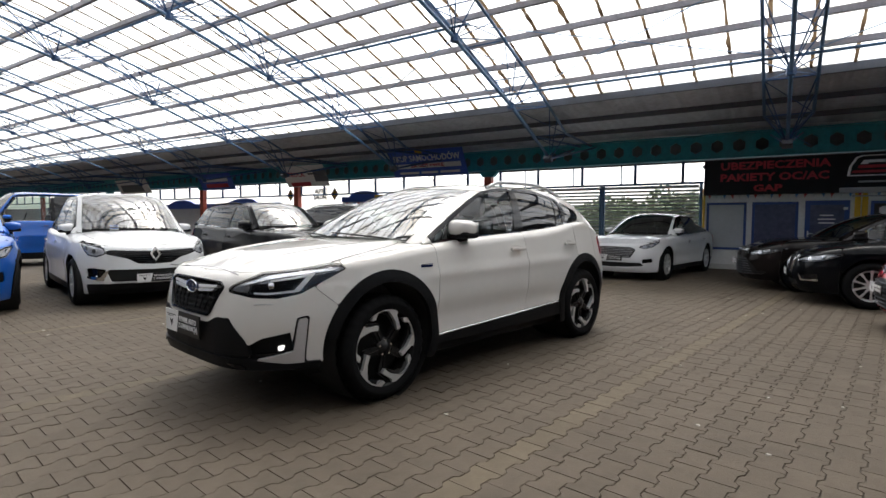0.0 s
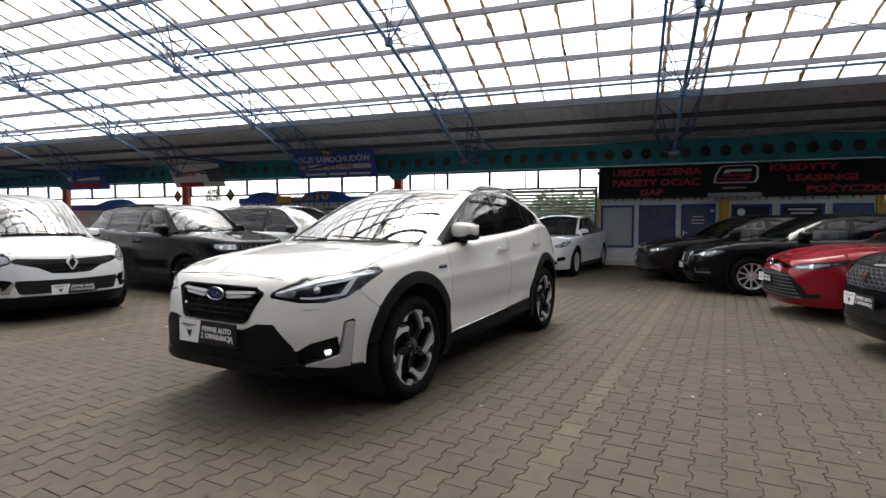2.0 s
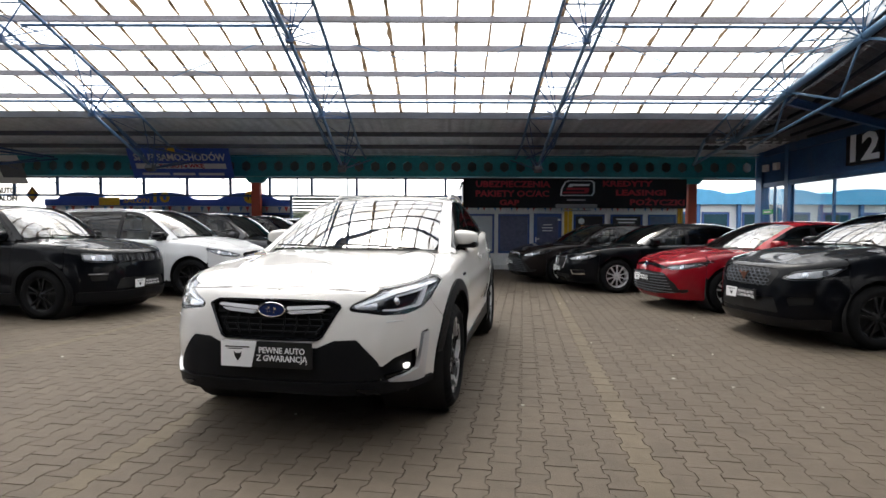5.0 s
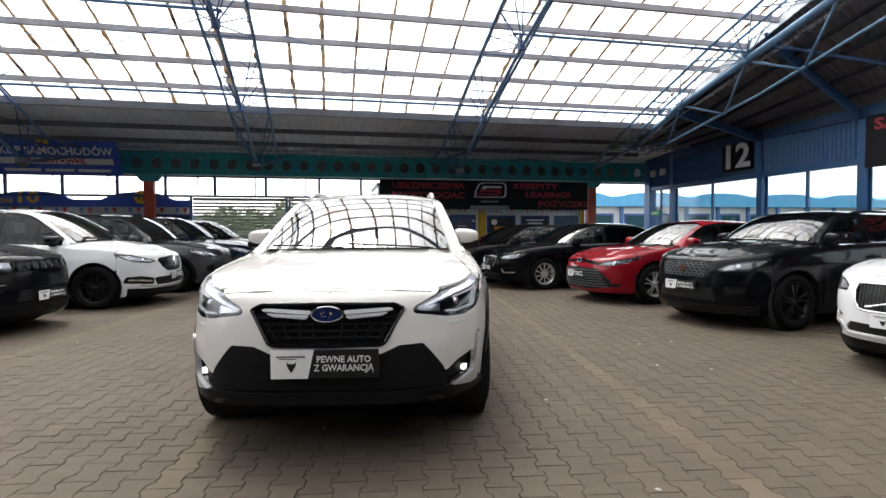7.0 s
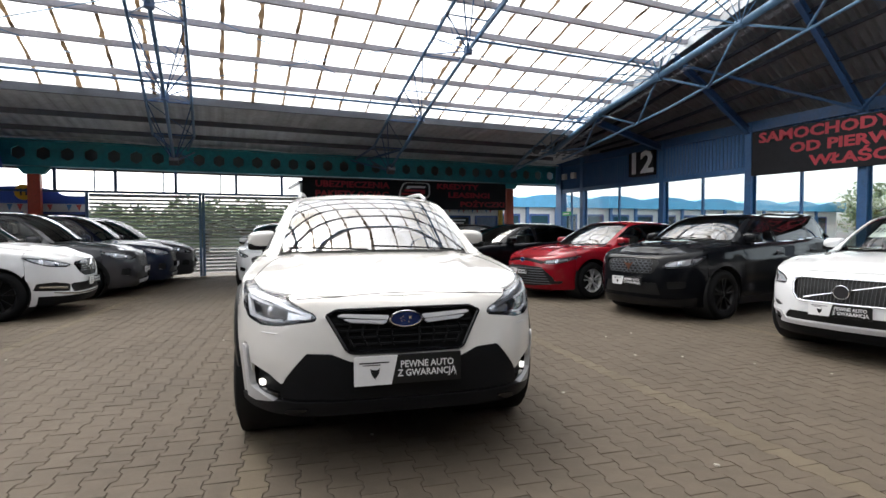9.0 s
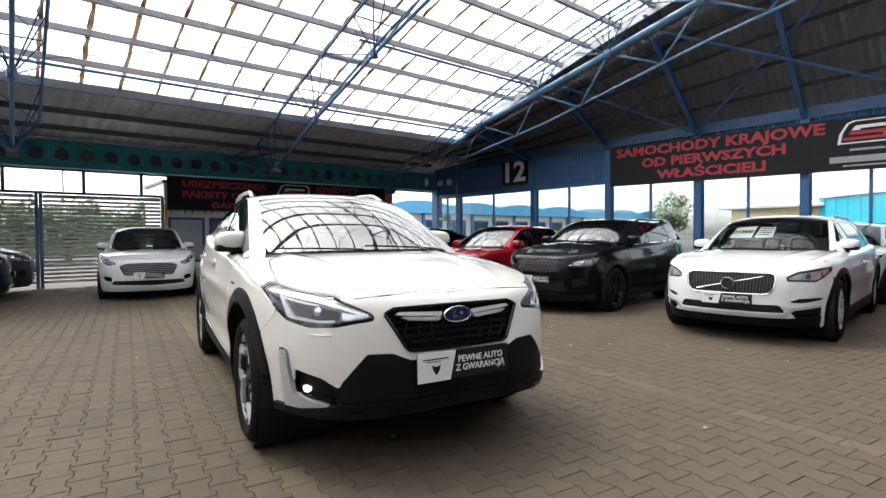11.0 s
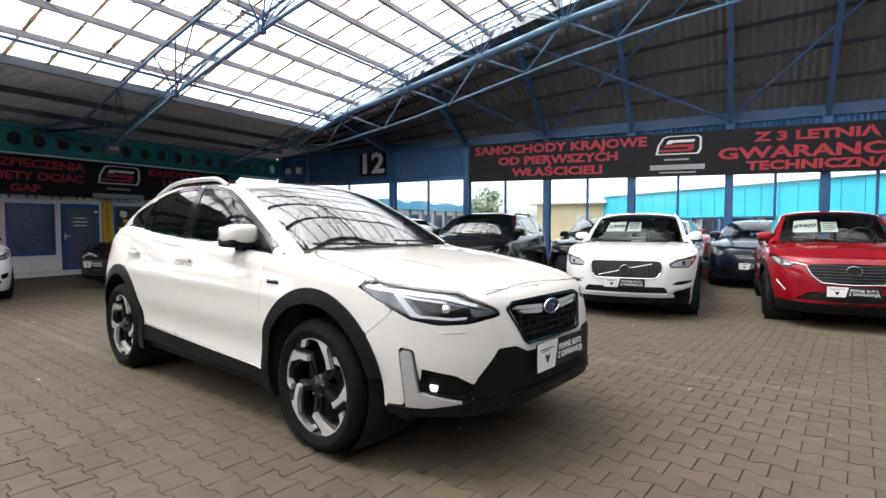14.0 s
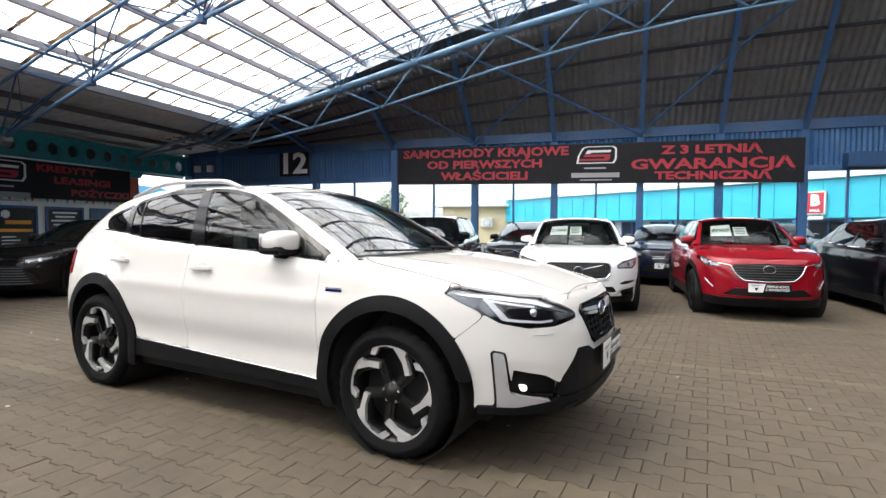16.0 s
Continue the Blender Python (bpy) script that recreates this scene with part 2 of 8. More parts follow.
FACE_S = pose(0, 0, 0, 90, 0, 0)      # upright, read from the south (towards -y)
FACE_W = pose(0, 0, 0, 90, 0, -90)    # upright, read from the west (towards -x)


def at(x, y, z, m=Matrix.Identity(4)):
    return Matrix.Translation((x, y, z)) @ m


# ---------------------------------------------------------------- ground and floor
WALL_N, WALL_E, WALL_S, FAR_W = 16.25, 8.32, -21.45, -64.0
ground = part("ground", Geo().add([(-400, -400, -0.06), (400, -400, -0.06), (400, 400, -0.06), (-400, 400, -0.06)], [(0, 1, 2, 3)]), M_GROUND)
tagged(ground, "grey asphalt yard stretching out round the hall", "ground", kind="structure")
floor = part("floor", Geo().box((FAR_W, WALL_S, -0.05), (WALL_E + 0.3, WALL_N + 1.5, -0.014)), M_SAND)
tagged(floor, "sandy joint bed under brown interlocking concrete pavers", "floor", kind="structure")


# ---------------------------------------------------------------- roof
RIDGE_Y, RIDGE_Z, BEND = -2.6, 6.72, 0.0128
GLASS_N = 12.38
# glazing ends here, out of view, to cut the light from the south
GLASS_S = -5.6
EDGE_E = 6.0


def roof_z(y):
    return RIDGE_Z - BEND * (y - RIDGE_Y) ** 2


def arc_ys(a, b, step):
    n = max(2, round(abs(b - a) / step))
    return [a + (b - a) * i / n for i in range(n + 1)]


PURLIN_YS = [GLASS_S] + [11.65 - 0.75 * i for i in range(22, -1, -1)] + [GLASS_N]
g = Geo()
for y0, y1 in zip(PURLIN_YS, PURLIN_YS[1:]):
    x = EDGE_E
    while x > FAR_W:
        x0 = max(FAR_W, x - 6.08)
        z0, z1 = roof_z(y0) + 0.02, roof_z(y1) + 0.02
        g.add([(x0, y0, z0), (x, y0, z0), (x, y1, z1), (x0, y1, z1)], [(0, 1, 2, 3)])
        x = x0
glazing = part("roof_glazing", g, M_SKY, fix=False)
tagged(glazing, "milky translucent polycarbonate roof panels stained brown along the joints", "roof", kind="structure")
glazing.visible_shadow = False
for y in PURLIN_YS[1:-1]:
    z = roof_z(y)
    prof = [(y - 0.02, z - 0.10), (y + 0.05, z - 0.10), (y + 0.05, z - 0.082), (y - 0.008, z - 0.082), (y - 0.008, z - 0.018), (y + 0.05, z - 0.018), (y + 0.05, z - 0.004), (y - 0.02, z - 0.004)]
    part("purlin", Geo().prism(prof, "x", FAR_W, EDGE_E), M_PURLIN, glazing)

rng = random.Random(7)
g = Geo()
x = 5.6
while x > -40:
    w = rng.uniform(0.018, 0.03)
    for y0, y1 in zip(PURLIN_YS, PURLIN_YS[1:]):
        n = 5 if x > -14 else 2
        pts = []
        for i in range(n + 1):
            y = y0 + (y1 - y0) * i / n
            k = rng.uniform(0.7, 1.5) if rng.random() < 0.88 else rng.uniform(1.6, 2.8)
            pts.append((y, roof_z(y) + 0.008, w * k, w * rng.uniform(0.7, 1.4)))
        vs, fs = [], []
        for y, z, a, b in pts:
            vs += [(x - a, y, z), (x + b, y, z), (x + b, y, z + 0.008), (x - a, y, z + 0.008)]
        for i in range(n):
            q = 4 * i
            fs += [(q, q + 1, q + 5, q + 4), (q + 2, q + 3, q + 7, q + 6), (q, q + 4, q + 7, q + 3), (q + 1, q + 2, q + 6, q + 5)]
        g.add(vs, fs)
    x -= 0.60
battens = part("roof_joints", g, M_BATTEN, fix=False)
tagged(battens, "brown dirt-caked joints between the polycarbonate panels", "roof joint", kind="structure")

# opaque sheet along the north eave, and an added, unseen closing roof southwards
def corrugated(p00, p10, p11, p01, waves, depth):
    """A sheet from corner to corner with ribs running from the first edge to the second."""
    g = Geo()
    a, b, c, d = (Vector(p) for p in (p00, p10, p11, p01))
    up = (b - a).cross(d - a).normalized()
    n = waves * 4
    vs = []
    for i in range(n + 1):
        t = i / n
        h = up * (depth if i % 4 in (1, 2) else 0.0)
        vs += [a.lerp(b, t) + h, d.lerp(c, t) + h]
    return g.add(vs, [(2 * i, 2 * i + 2, 2 * i + 3, 2 * i + 1) for i in range(n)])


zg = roof_z(GLASS_N)
eave = part("eave_roof", corrugated((FAR_W, WALL_N + 0.5, 3.50), (EDGE_E + 2.3, WALL_N + 0.5, 3.50), (EDGE_E + 2.3, GLASS_N - 0.02, zg + 0.01), (FAR_W, GLASS_N - 0.02, zg + 0.01), 280, 0.03), M_EAVE)
tagged(eave, "grey corrugated steel sheet roof along the eave", "roof", kind="structure")
for y, z in ((13.6, 3.68), (15.0, 3.59)):
    part("purlin", Geo().box((FAR_W, y - 0.03, z - 0.12), (EDGE_E + 1.2, y + 0.03, z - 0.01)), M_STEEL, eave)
part("edge_beam", Geo().box((FAR_W, GLASS_N - 0.05, zg - 0.1), (EDGE_E + 0.6, GLASS_N + 0.03, zg + 0.06)), M_STEEL, eave)
# flat opaque sheet out of view, added to keep southern light out
g = Geo()
g.add([(FAR_W, GLASS_S, roof_z(GLASS_S)), (WALL_E, GLASS_S, roof_z(GLASS_S)), (WALL_E, WALL_S - 0.5, 3.5), (FAR_W, WALL_S - 0.5, 3.5)], [(0, 1, 2, 3)])
tagged(part("eave_roof_south", g, M_DARKROOF), "grey corrugated steel roof along the other eave", "roof", kind="structure")

# dark hipped sheet roof between the last truss and the east wall
WALL_TOP = 3.62
ys = [WALL_N + 0.5, 14.5, 12.5] + [GLASS_N - 0.9 * i for i in range(1, 34)] + [-21.5]
g = Geo()
rows = []
for y in ys:
    ze = (roof_z(y) if abs(y - RIDGE_Y) < GLASS_N - RIDGE_Y else 3.5 + 0.3 * max(0, 1 - abs(abs(y - RIDGE_Y) - 15.1) / 3.75)) + 0.0
    rows.append(((EDGE_E, y, ze), (WALL_E + 0.3, y, WALL_TOP)))
RIBS = 6
for (a0, b0), (a1, b1) in zip(rows, rows[1:]):
    a0, b0, a1, b1 = map(Vector, (a0, b0, a1, b1))
    vs = []
    for i in range(RIBS * 2 + 1):
        t = i / (RIBS * 2)
        h = Vector((0, 0, 0.055 if i % 2 else 0))
        vs += [a0.lerp(a1, t) + h, b0.lerp(b1, t) + h]
    g.add(vs, [(2 * i, 2 * i + 1, 2 * i + 3, 2 * i + 2) for i in range(RIBS * 2)])
hip = part("hip_roof", g, M_DARKROOF, fix=False)
tagged(hip, "dark grey corrugated sheet roof sloping down to the window wall", "roof", kind="structure")


def hip_pt(y, t, drop=0.0):
    ze = roof_z(y) if y < GLASS_N else 3.8
    return Vector((EDGE_E, y, ze)).lerp(Vector((WALL_E, y, WALL_TOP)), t) - Vector((0, 0, drop))


POSTS_E = [14.92, 11.5, 8.95, 6.62, 4.52, 2.46, 0.73, -0.95, -2.65, -4.6, -6.8, -9.0, -11.2, -13.4, -15.6, -17.8, -20.0]
for y in POSTS_E:
    if y > 13 or y < -17:
        continue
    a, b = hip_pt(y, 0.0, 0.10), hip_pt(y, 0.98, 0.10)
    prof = [(-0.05, 0), (0.05, 0), (0.05, -0.012), (0.006, -0.012), (0.006, -0.16), (0.05, -0.16), (0.05, -0.172), (-0.05, -0.172), (-0.05, -0.16), (-0.006, -0.16), (-0.006, -0.012), (-0.05, -0.012)]
    vs = [p + Vector((0, v, w)) for p in (a, b) for v, w in prof]
    part("rafter", Geo().add(vs, [(i, (i + 1) % 12, 12 + (i + 1) % 12, 12 + i) for i in range(12)]), M_RAFTER, hip)
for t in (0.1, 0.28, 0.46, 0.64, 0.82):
    part("purlin", Geo().path([hip_pt(y, t, 0.075) for y in arc_ys(13.5, -17, 1.6)], 0.045, 4), M_DARKPURLIN, hip)
for a, b in ((6.6, 2.5), (2.5, 6.6), (-1.0, 2.5), (8.9, 6.6)):
    part("brace", Geo().tube(hip_pt(a, 0.05, 0.28), hip_pt(b, 0.95, 0.28), 0.03, 6, True), M_RAFTER, hip)

# triangular lattice trusses
TRUSS_X = [1.1, -3.75, -8.5, -13.2, -17.9, -22.6, -27.3, -32.0, -36.7, -41.4, -46.1, -50.8, -55.5, -60.2]


def truss(x, half=0.40, deep=0.72, y0=-11.35, y1=13.4, fine=True):
    node_ys = [y1 - 2.25 * i for i in range(12)]
    n = 6 if fine else 4
    t = thing("roof_truss", "blue painted tubular lattice roof truss", "roof truss", group="roof trusses")
    for s in (-half, half):
        part("top_chord", Geo().path([(x + s, y, roof_z(y) - 0.15) for y in node_ys], 0.03, n), M_LBLUE, t, smooth=True, fix=False)
    part("bottom_chord", Geo().path([(x, y, roof_z(y) - deep) for y in node_ys], 0.034, n), M_LBLUE, t, smooth=True, fix=False)
    web = Geo()
    for y in node_ys:
        b = (x, y, roof_z(y) - deep)
        for s in (-half, half):
            for dy in (-1.125, -0.62, 0.0, 0.62, 1.125) if fine else (-1.125, 0.0, 1.125):
                if y0 - 0.1 <= y + dy <= y1 + 0.1:
                    web.tube(b, (x + s, y + dy, roof_z(y + dy) - 0.15), 0.013, 4)
        for dy in (-1.125, 0.0):
            if y + dy >= y0 - 0.01:
                web.tube((x - half, y + dy, roof_z(y + dy) - 0.15), (x + half, y + dy, roof_z(y + dy) - 0.15), 0.014, 4)
                web.tube((x - half, y + dy, roof_z(y + dy) - 0.15), (x + half, y + dy + 1.125, roof_z(y + dy + 1.125) - 0.15), 0.009, 4)
        web.tube((x, y, b[2] - 0.06), (x, y, b[2] + 0.06), 0.075, 6, True)
    tagged(part("web_lattice", web, M_BLUE, t, fix=False), "thin lattice rods between the chords", kind="stuff")
    ze = roof_z(y1) - deep
    for s in (-half, half):
        part("end_strut", Geo().tube((x + s, y1, roof_z(y1) - 0.15), (x + s * 0.4, WALL_N - 0.1, 3.36), 0.03, n, True), M_BLUE, t, fix=False)
        part("end_strut", Geo().tube((x, y1, ze), (x + s * 0.8, WALL_N - 0.15, 3.3), 0.022, n, True), M_BLUE, t, fix=False)
    return t


for k, x in enumerate(TRUSS_X):
    truss(x, fine=k < 8)

# last truss at the east end of the glazing: thick pipe with a lower tie
t_end = thing("end_truss", "blue tubular truss with a thick top pipe", "roof truss", group="roof trusses")
ys = [13.17 - 1.93 * i for i in range(14)]
XE = EDGE_E - 0.1
pipe_z = lambda y: roof_z(y) - float(np.interp(y, (7.4, 9.3, 11.2, 13.2), (0.50, 0.40, 0.18, 0.10)))
tie_z = lambda y: roof_z(y) - float(np.interp(y, (8.5, 10.5, 12.4, 13.2), (1.12, 0.88, 0.45, 0.30)))
part("top_pipe", Geo().path([(XE, y, pipe_z(y)) for y in ys], 0.07, 12), M_PIPE, t_end, smooth=True, fix=False)
part("lower_tie", Geo().path([(XE + 0.35, y, tie_z(y)) for y in ys], 0.03, 8), M_PIPE, t_end, smooth=True, fix=False)
part("outer_chord", Geo().path([(XE - 0.75, y, roof_z(y) - 0.13) for y in ys], 0.03, 8), M_PIPE, t_end, smooth=True, fix=False)
part("inner_chord", Geo().path([(XE - 0.28, y, roof_z(y) - 0.10) for y in ys], 0.026, 8), M_PIPE, t_end, smooth=True, fix=False)
for k in range(3):
    part("cable", Geo().path([(XE + 0.12, y, pipe_z(y) - 0.10 - 0.035 * k - 0.012 * math.sin(3 * y + k)) for y in ys], 0.006, 4), M_STEEL, t_end, "thin cable strung along the pipe", smooth=True, fix=False)
web, flash = Geo(), Geo()
for y, q in zip(ys, ys[1:]):
    a, b = Vector((EDGE_E + 0.02, y, roof_z(y))), Vector((EDGE_E + 0.02, q, roof_z(q)))
    up, out = Vector((0, 0, 0.14)), Vector((0.03, 0, 0))
    flash.add([a - up, b - up, b + up * 0.3, a + up * 0.3, a - up + out, b - up + out, b + up * 0.3 + out, a + up * 0.3 + out],
              [(0, 1, 2, 3), (4, 7, 6, 5), (0, 4, 5, 1), (3, 2, 6, 7)])
for y in ys:
    b = Vector((XE, y, pipe_z(y)))
    for dy in (-0.965, -0.5, 0.0, 0.5, 0.965):
        if -12 <= y + dy <= 13.3:
            web.tube(b, (XE - 0.75, y + dy, roof_z(y + dy) - 0.13), 0.013, 5)
            web.tube(b, (XE - 0.28, y + dy, roof_z(y + dy) - 0.10), 0.010, 5)
    web.tube((XE - 0.28, y, roof_z(y) - 0.10), (XE - 0.75, y, roof_z(y) - 0.13), 0.012, 5)
    for dy in (-0.965, 0.965):
        if -12 <= y + dy <= 13.3:
            part("web_strut", Geo().tube(b, (XE + 0.35, y + dy, tie_z(y + dy)), 0.024, 8, True), M_PIPE, t_end, smooth=True, fix=False)
    part("joint_ball", Geo().tube(b - Vector((0, 0.07, 0)), b + Vector((0, 0.07, 0)), 0.09, 10, True), M_PIPE, t_end, fix=False)
for p in ((XE, 13.17, pipe_z(13.17)), (XE - 0.75, 13.17, roof_z(13.17) - 0.13)):
    part("end_strut", Geo().tube(p, (6.3, WALL_N - 0.1, 3.2), 0.045, 8, True), M_PIPE, t_end, fix=False)
tagged(part("web_lattice", web, M_PIPE, t_end, fix=False), "thin lattice rods", kind="stuff")
part("edge_flashing", flash, M_EAVE, t_end, "grey sheet flashing", fix=False)

# floodlights hung at the truss ends
for x in TRUSS_X[:4] + [XE - 0.75]:
    yl, zl = (13.3, roof_z(13.3) - 0.72) if x < 5 else (12.9, roof_z(12.9) - 0.20)
    fl = thing("floodlight", "small grey floodlight hung under the end of a truss", "lamp", at(x, yl, zl) @ pose(0, 0, 0, -35, 0, 0) @ Matrix.Diagonal((0.75, 0.75, 0.75, 1)), group="truss floodlights")
    part("case", Geo().prism([(-0.10, -0.16), (0.10, -0.16), (0.13, -0.05), (0.06, 0.0), (-0.06, 0.0), (-0.13, -0.05)], "x", -0.12, 0.12), M_STEEL, fl)
    part("lamp_glass", Geo().box((-0.10, -0.09, -0.168), (0.10, 0.09, -0.161)), M_STEEL, fl)
    part("bracket", Geo().tube((0, 0, -0.01), (0, 0.03, 0.08), 0.015, 6, True), M_BLUE, fl)

# cross rods in the bays
g = Geo()
bays = [EDGE_E - 0.2] + TRUSS_X[:5]
for xa, xb in zip(bays, bays[1:]):
    for ya in (11.65, 7.15, 2.65):
        g.tube((xa, ya, roof_z(ya) - 0.2), (xb, ya - 2.25, roof_z(ya - 2.25) - 0.2), 0.009, 4)
        g.tube((xb, ya, roof_z(ya) - 0.2), (xa, ya - 2.25, roof_z(ya - 2.25) - 0.2), 0.009, 4)
for k, (xa, xb) in enumerate(zip([EDGE_E] + TRUSS_X, TRUSS_X)):
    for row, y in enumerate((11.62, 9.37, 7.12, 4.87, 2.62)):
        if row == 0 or (k + row) % 2:
            g.tube((xa, y, roof_z(y) - 0.19), (xb, y, roof_z(y) - 0.19), 0.026, 6)
tagged(part("roof_bracing", g, M_LBLUE, fix=False), "thin crossed bracing rods and long pipes between the roof trusses", "bracing", kind="structure")


# ---------------------------------------------------------------- north side
GIRD_LO, GIRD_HI = 2.82, 3.42
g = Geo()
x1, step, y0, y1 = 8.2, 0.49, WALL_N - 0.04, WALL_N - 0.015
zc = (GIRD_LO + GIRD_HI) / 2
n = int((x1 - FAR_W) / step)
for i in range(n):
    xa, xb = x1 - (i + 1) * step, x1 - i * step
    xm = (xa + xb) / 2
    hexa = [(xm + 0.155 * math.cos(math.pi / 3 * k + math.pi / 6) , zc + 0.165 * math.sin(math.pi / 3 * k + math.pi / 6)) for k in range(6)]
    outer = [(xb, GIRD_HI), (xm, GIRD_HI), (xa, GIRD_HI), (xa, GIRD_LO), (xm, GIRD_LO), (xb, GIRD_LO)]
    vs = [(p[0], y0, p[1]) for p in outer] + [(p[0], y0, p[1]) for p in hexa] + [(p[0], y1 + 0.03, p[1]) for p in hexa]
    fs = []
    for k in range(6):
        j = (k + 1) % 6
        fs += [(k, j, 6 + j, 6 + k), (6 + k, 6 + j, 12 + j, 12 + k)]
    g.add(vs, fs)
girder = part("castellated_girder", g, M_TEAL, fix=False)
weld(girder.data)
for z in (GIRD_LO, GIRD_HI):
    part("flange", Geo().box((FAR_W, WALL_N - 0.16, z - 0.015), (x1, WALL_N + 0.12, z + 0.015)), M_TEAL, girder)
tagged(girder, "teal painted steel girder with a row of six-sided holes", "girder", kind="structure")
g = Geo().box((FAR_W, WALL_N + 0.35, 2.78), (WALL_E + 0.2, WALL_N + 0.42, 3.62))
tagged(part("north_fascia", g, M_DARKROOF), "dark sheet fascia behind the girder", "fascia", kind="structure")
g = Geo()
xs = [8.2 - 0.7 * i for i in range(70)]
for a, b in zip(xs, xs[1:]):
    za, zb = (3.47 + 0.035 * math.sin(q * 1.9) + 0.02 * math.sin(q * 0.7) for q in (a, b))
    g.tube((a, WALL_N - 0.2, za), (b, WALL_N - 0.2, zb), 0.014, 5)
tagged(part("white_cable", g, M_WHITE, fix=False), "white cable slung along the top of the girder", "cable")

PILLARS = [6.32, -6.95, -15.9, -22.5, -31.5, -40.5, -49.5, -58.5]
for x in PILLARS:
    p = thing("red_pillar", "orange-red painted steel pillar carrying the teal girder", "pillar", at(x, WALL_N + 0.05, 0), group="pillars of the hall")
    part("shaft", Geo().box((-0.13, -0.1, 0), (0.13, 0.1, 2.62), 0.015), M_RED, p)
    part("head_plate", Geo().prism([(-0.2, 2.62), (0.2, 2.62), (0.34, 2.80), (-0.34, 2.80)], "y", -0.09, 0.09), M_TEAL, p, "teal bracket plate")

g = Geo()
posts = [-1.18, -2.4, -3.9, -5.28, -6.57, -7.78] + [-7.78 - 1.33 * i for i in range(1, 40)]
for x in posts:
    g.box((x - 0.035, WALL_N + 0.1, 2.25), (x + 0.035, WALL_N + 0.16, 2.80))
for x in [-2.8, -4.2, -5.75]:
    g.box((x - 0.015, WALL_N + 0.2, 2.25), (x + 0.015, WALL_N + 0.23, 2.80))
for x in posts[5:22]:
    g.tube((x, WALL_N + 0.13, 2.55), (x - 0.28, WALL_N + 0.05, 2.80), 0.015, 5)
g.box((FAR_W, WALL_N + 0.1, 2.20), (-0.68, WALL_N + 0.16, 2.26))
tagged(part("band_posts", g, M_BLUE), "dark blue posts and rail of the open band under the girder", "window frame", kind="structure")

# slatted gate
gate = thing("slatted_gate", "closed pale horizontal-slat gate in a blue steel frame", "gate")
for x in (-5.9, -3.32, -3.24, -0.72):
    part("post", Geo().box((x - 0.035, WALL_N + 0.02, 0), (x + 0.035, WALL_N + 0.09, 2.2), 0.006), M_LBLUE, gate)
for x0, x1 in ((-5.85, -3.36), (-3.2, -0.77)):
    for i in range(22):
        z = 0.12 + i * 0.094
        part("slat", Geo().box((x0, WALL_N + 0.045, z), (x1, WALL_N + 0.06, z + 0.058)), M_SLAT, gate, fix=False)
    for i in (0.12, 1.05, 2.13):
        part("rail", Geo().box((x0, WALL_N + 0.065, i), (x1, WALL_N + 0.09, i + 0.05)), M_LBLUE, gate, fix=False)

# office under the banner
office = thing("insurance_office", "white container office with blue-framed windows and yellow posts", "office")
M_OFFICE = mat("white_office_panel", (0.82, 0.82, 0.80), 0.5, vary=0.08, scale=2, grime=0.05)
YO = WALL_N + 0.1
for a, b in (((-0.66, YO, 0.0), (6.1, YO + 0.12, 2.5)), ((-0.66, YO + 0.12, 0), (-0.56, YO + 2.3, 2.5)), ((6.0, YO + 0.12, 0), (6.1, YO + 2.3, 2.5)), ((-0.66, YO + 2.3, 0), (6.1, YO + 2.4, 2.5)), ((-0.66, YO, 2.5), (6.1, YO + 2.4, 2.6))):
    part("wall", Geo().box(a, b), M_OFFICE, office)
part("roof", Geo().box((-0.7, YO - 0.02, 2.6), (6.14, YO + 2.45, 2.68)), M_STEEL, office)
part("plinth", Geo().box((-0.66, YO - 0.03, 0), (6.1, YO, 0.13)), M_SLAT, office)


def framed_panel(name, parent, x0, x1, z0, z1, y, pane_mat, frame_mat, fw=0.06, label=""):
    fr = part(name, Geo().box((x0, y - 0.03, z0), (x1, y, z0 + fw)).box((x0, y - 0.03, z1 - fw), (x1, y, z1)).box((x0, y - 0.03, z0 + fw), (x0 + fw, y, z1 - fw)).box((x1 - fw, y - 0.03, z0 + fw), (x1, y, z1 - fw)), frame_mat, parent, label)
    part("pane", Geo().box((x0 + fw, y - 0.012, z0 + fw), (x1 - fw, y - 0.004, z1 - fw)), pane_mat, fr)
    return fr


M_GREYPANE = mat("grey_blind", (0.50, 0.53, 0.55), 0.35, vary=0.08, scale=1.5)
M_BLUEGLASS = mat("tinted_pane", (0.11, 0.12, 0.19), 0.15, vary=0.3, scale=1.2)
M_DOORBLUE = mat("blue_door", (0.03, 0.07, 0.24), 0.3, vary=0.12, scale=2)
framed_panel("window", office, -0.58, 0.32, 0.5, 1.70, YO, M_GREYPANE, M_DOORBLUE, label="window with a pale grey blind in a blue frame")
framed_panel("window", office, 0.44, 1.40, 0.5, 1.70, YO, M_BLUEGLASS, M_DOORBLUE, label="dark tinted window in a blue frame")
d = framed_panel("door", office, 1.53, 2.38, 0.12, 1.72, YO, M_BLUEGLASS, M_DOORBLUE, fw=0.1, label="blue glazed office door")
part("handle", Geo().box((1.58, YO - 0.07, 0.85), (1.61, YO - 0.03, 1.0), 0.008).box((1.58, YO - 0.07, 0.93), (1.70, YO - 0.05, 0.95), 0.006), M_SILVER, d)
part("lock_plate", Geo().box((2.26, YO - 0.045, 1.50), (2.34, YO - 0.03, 1.56)), M_SILVER, d)
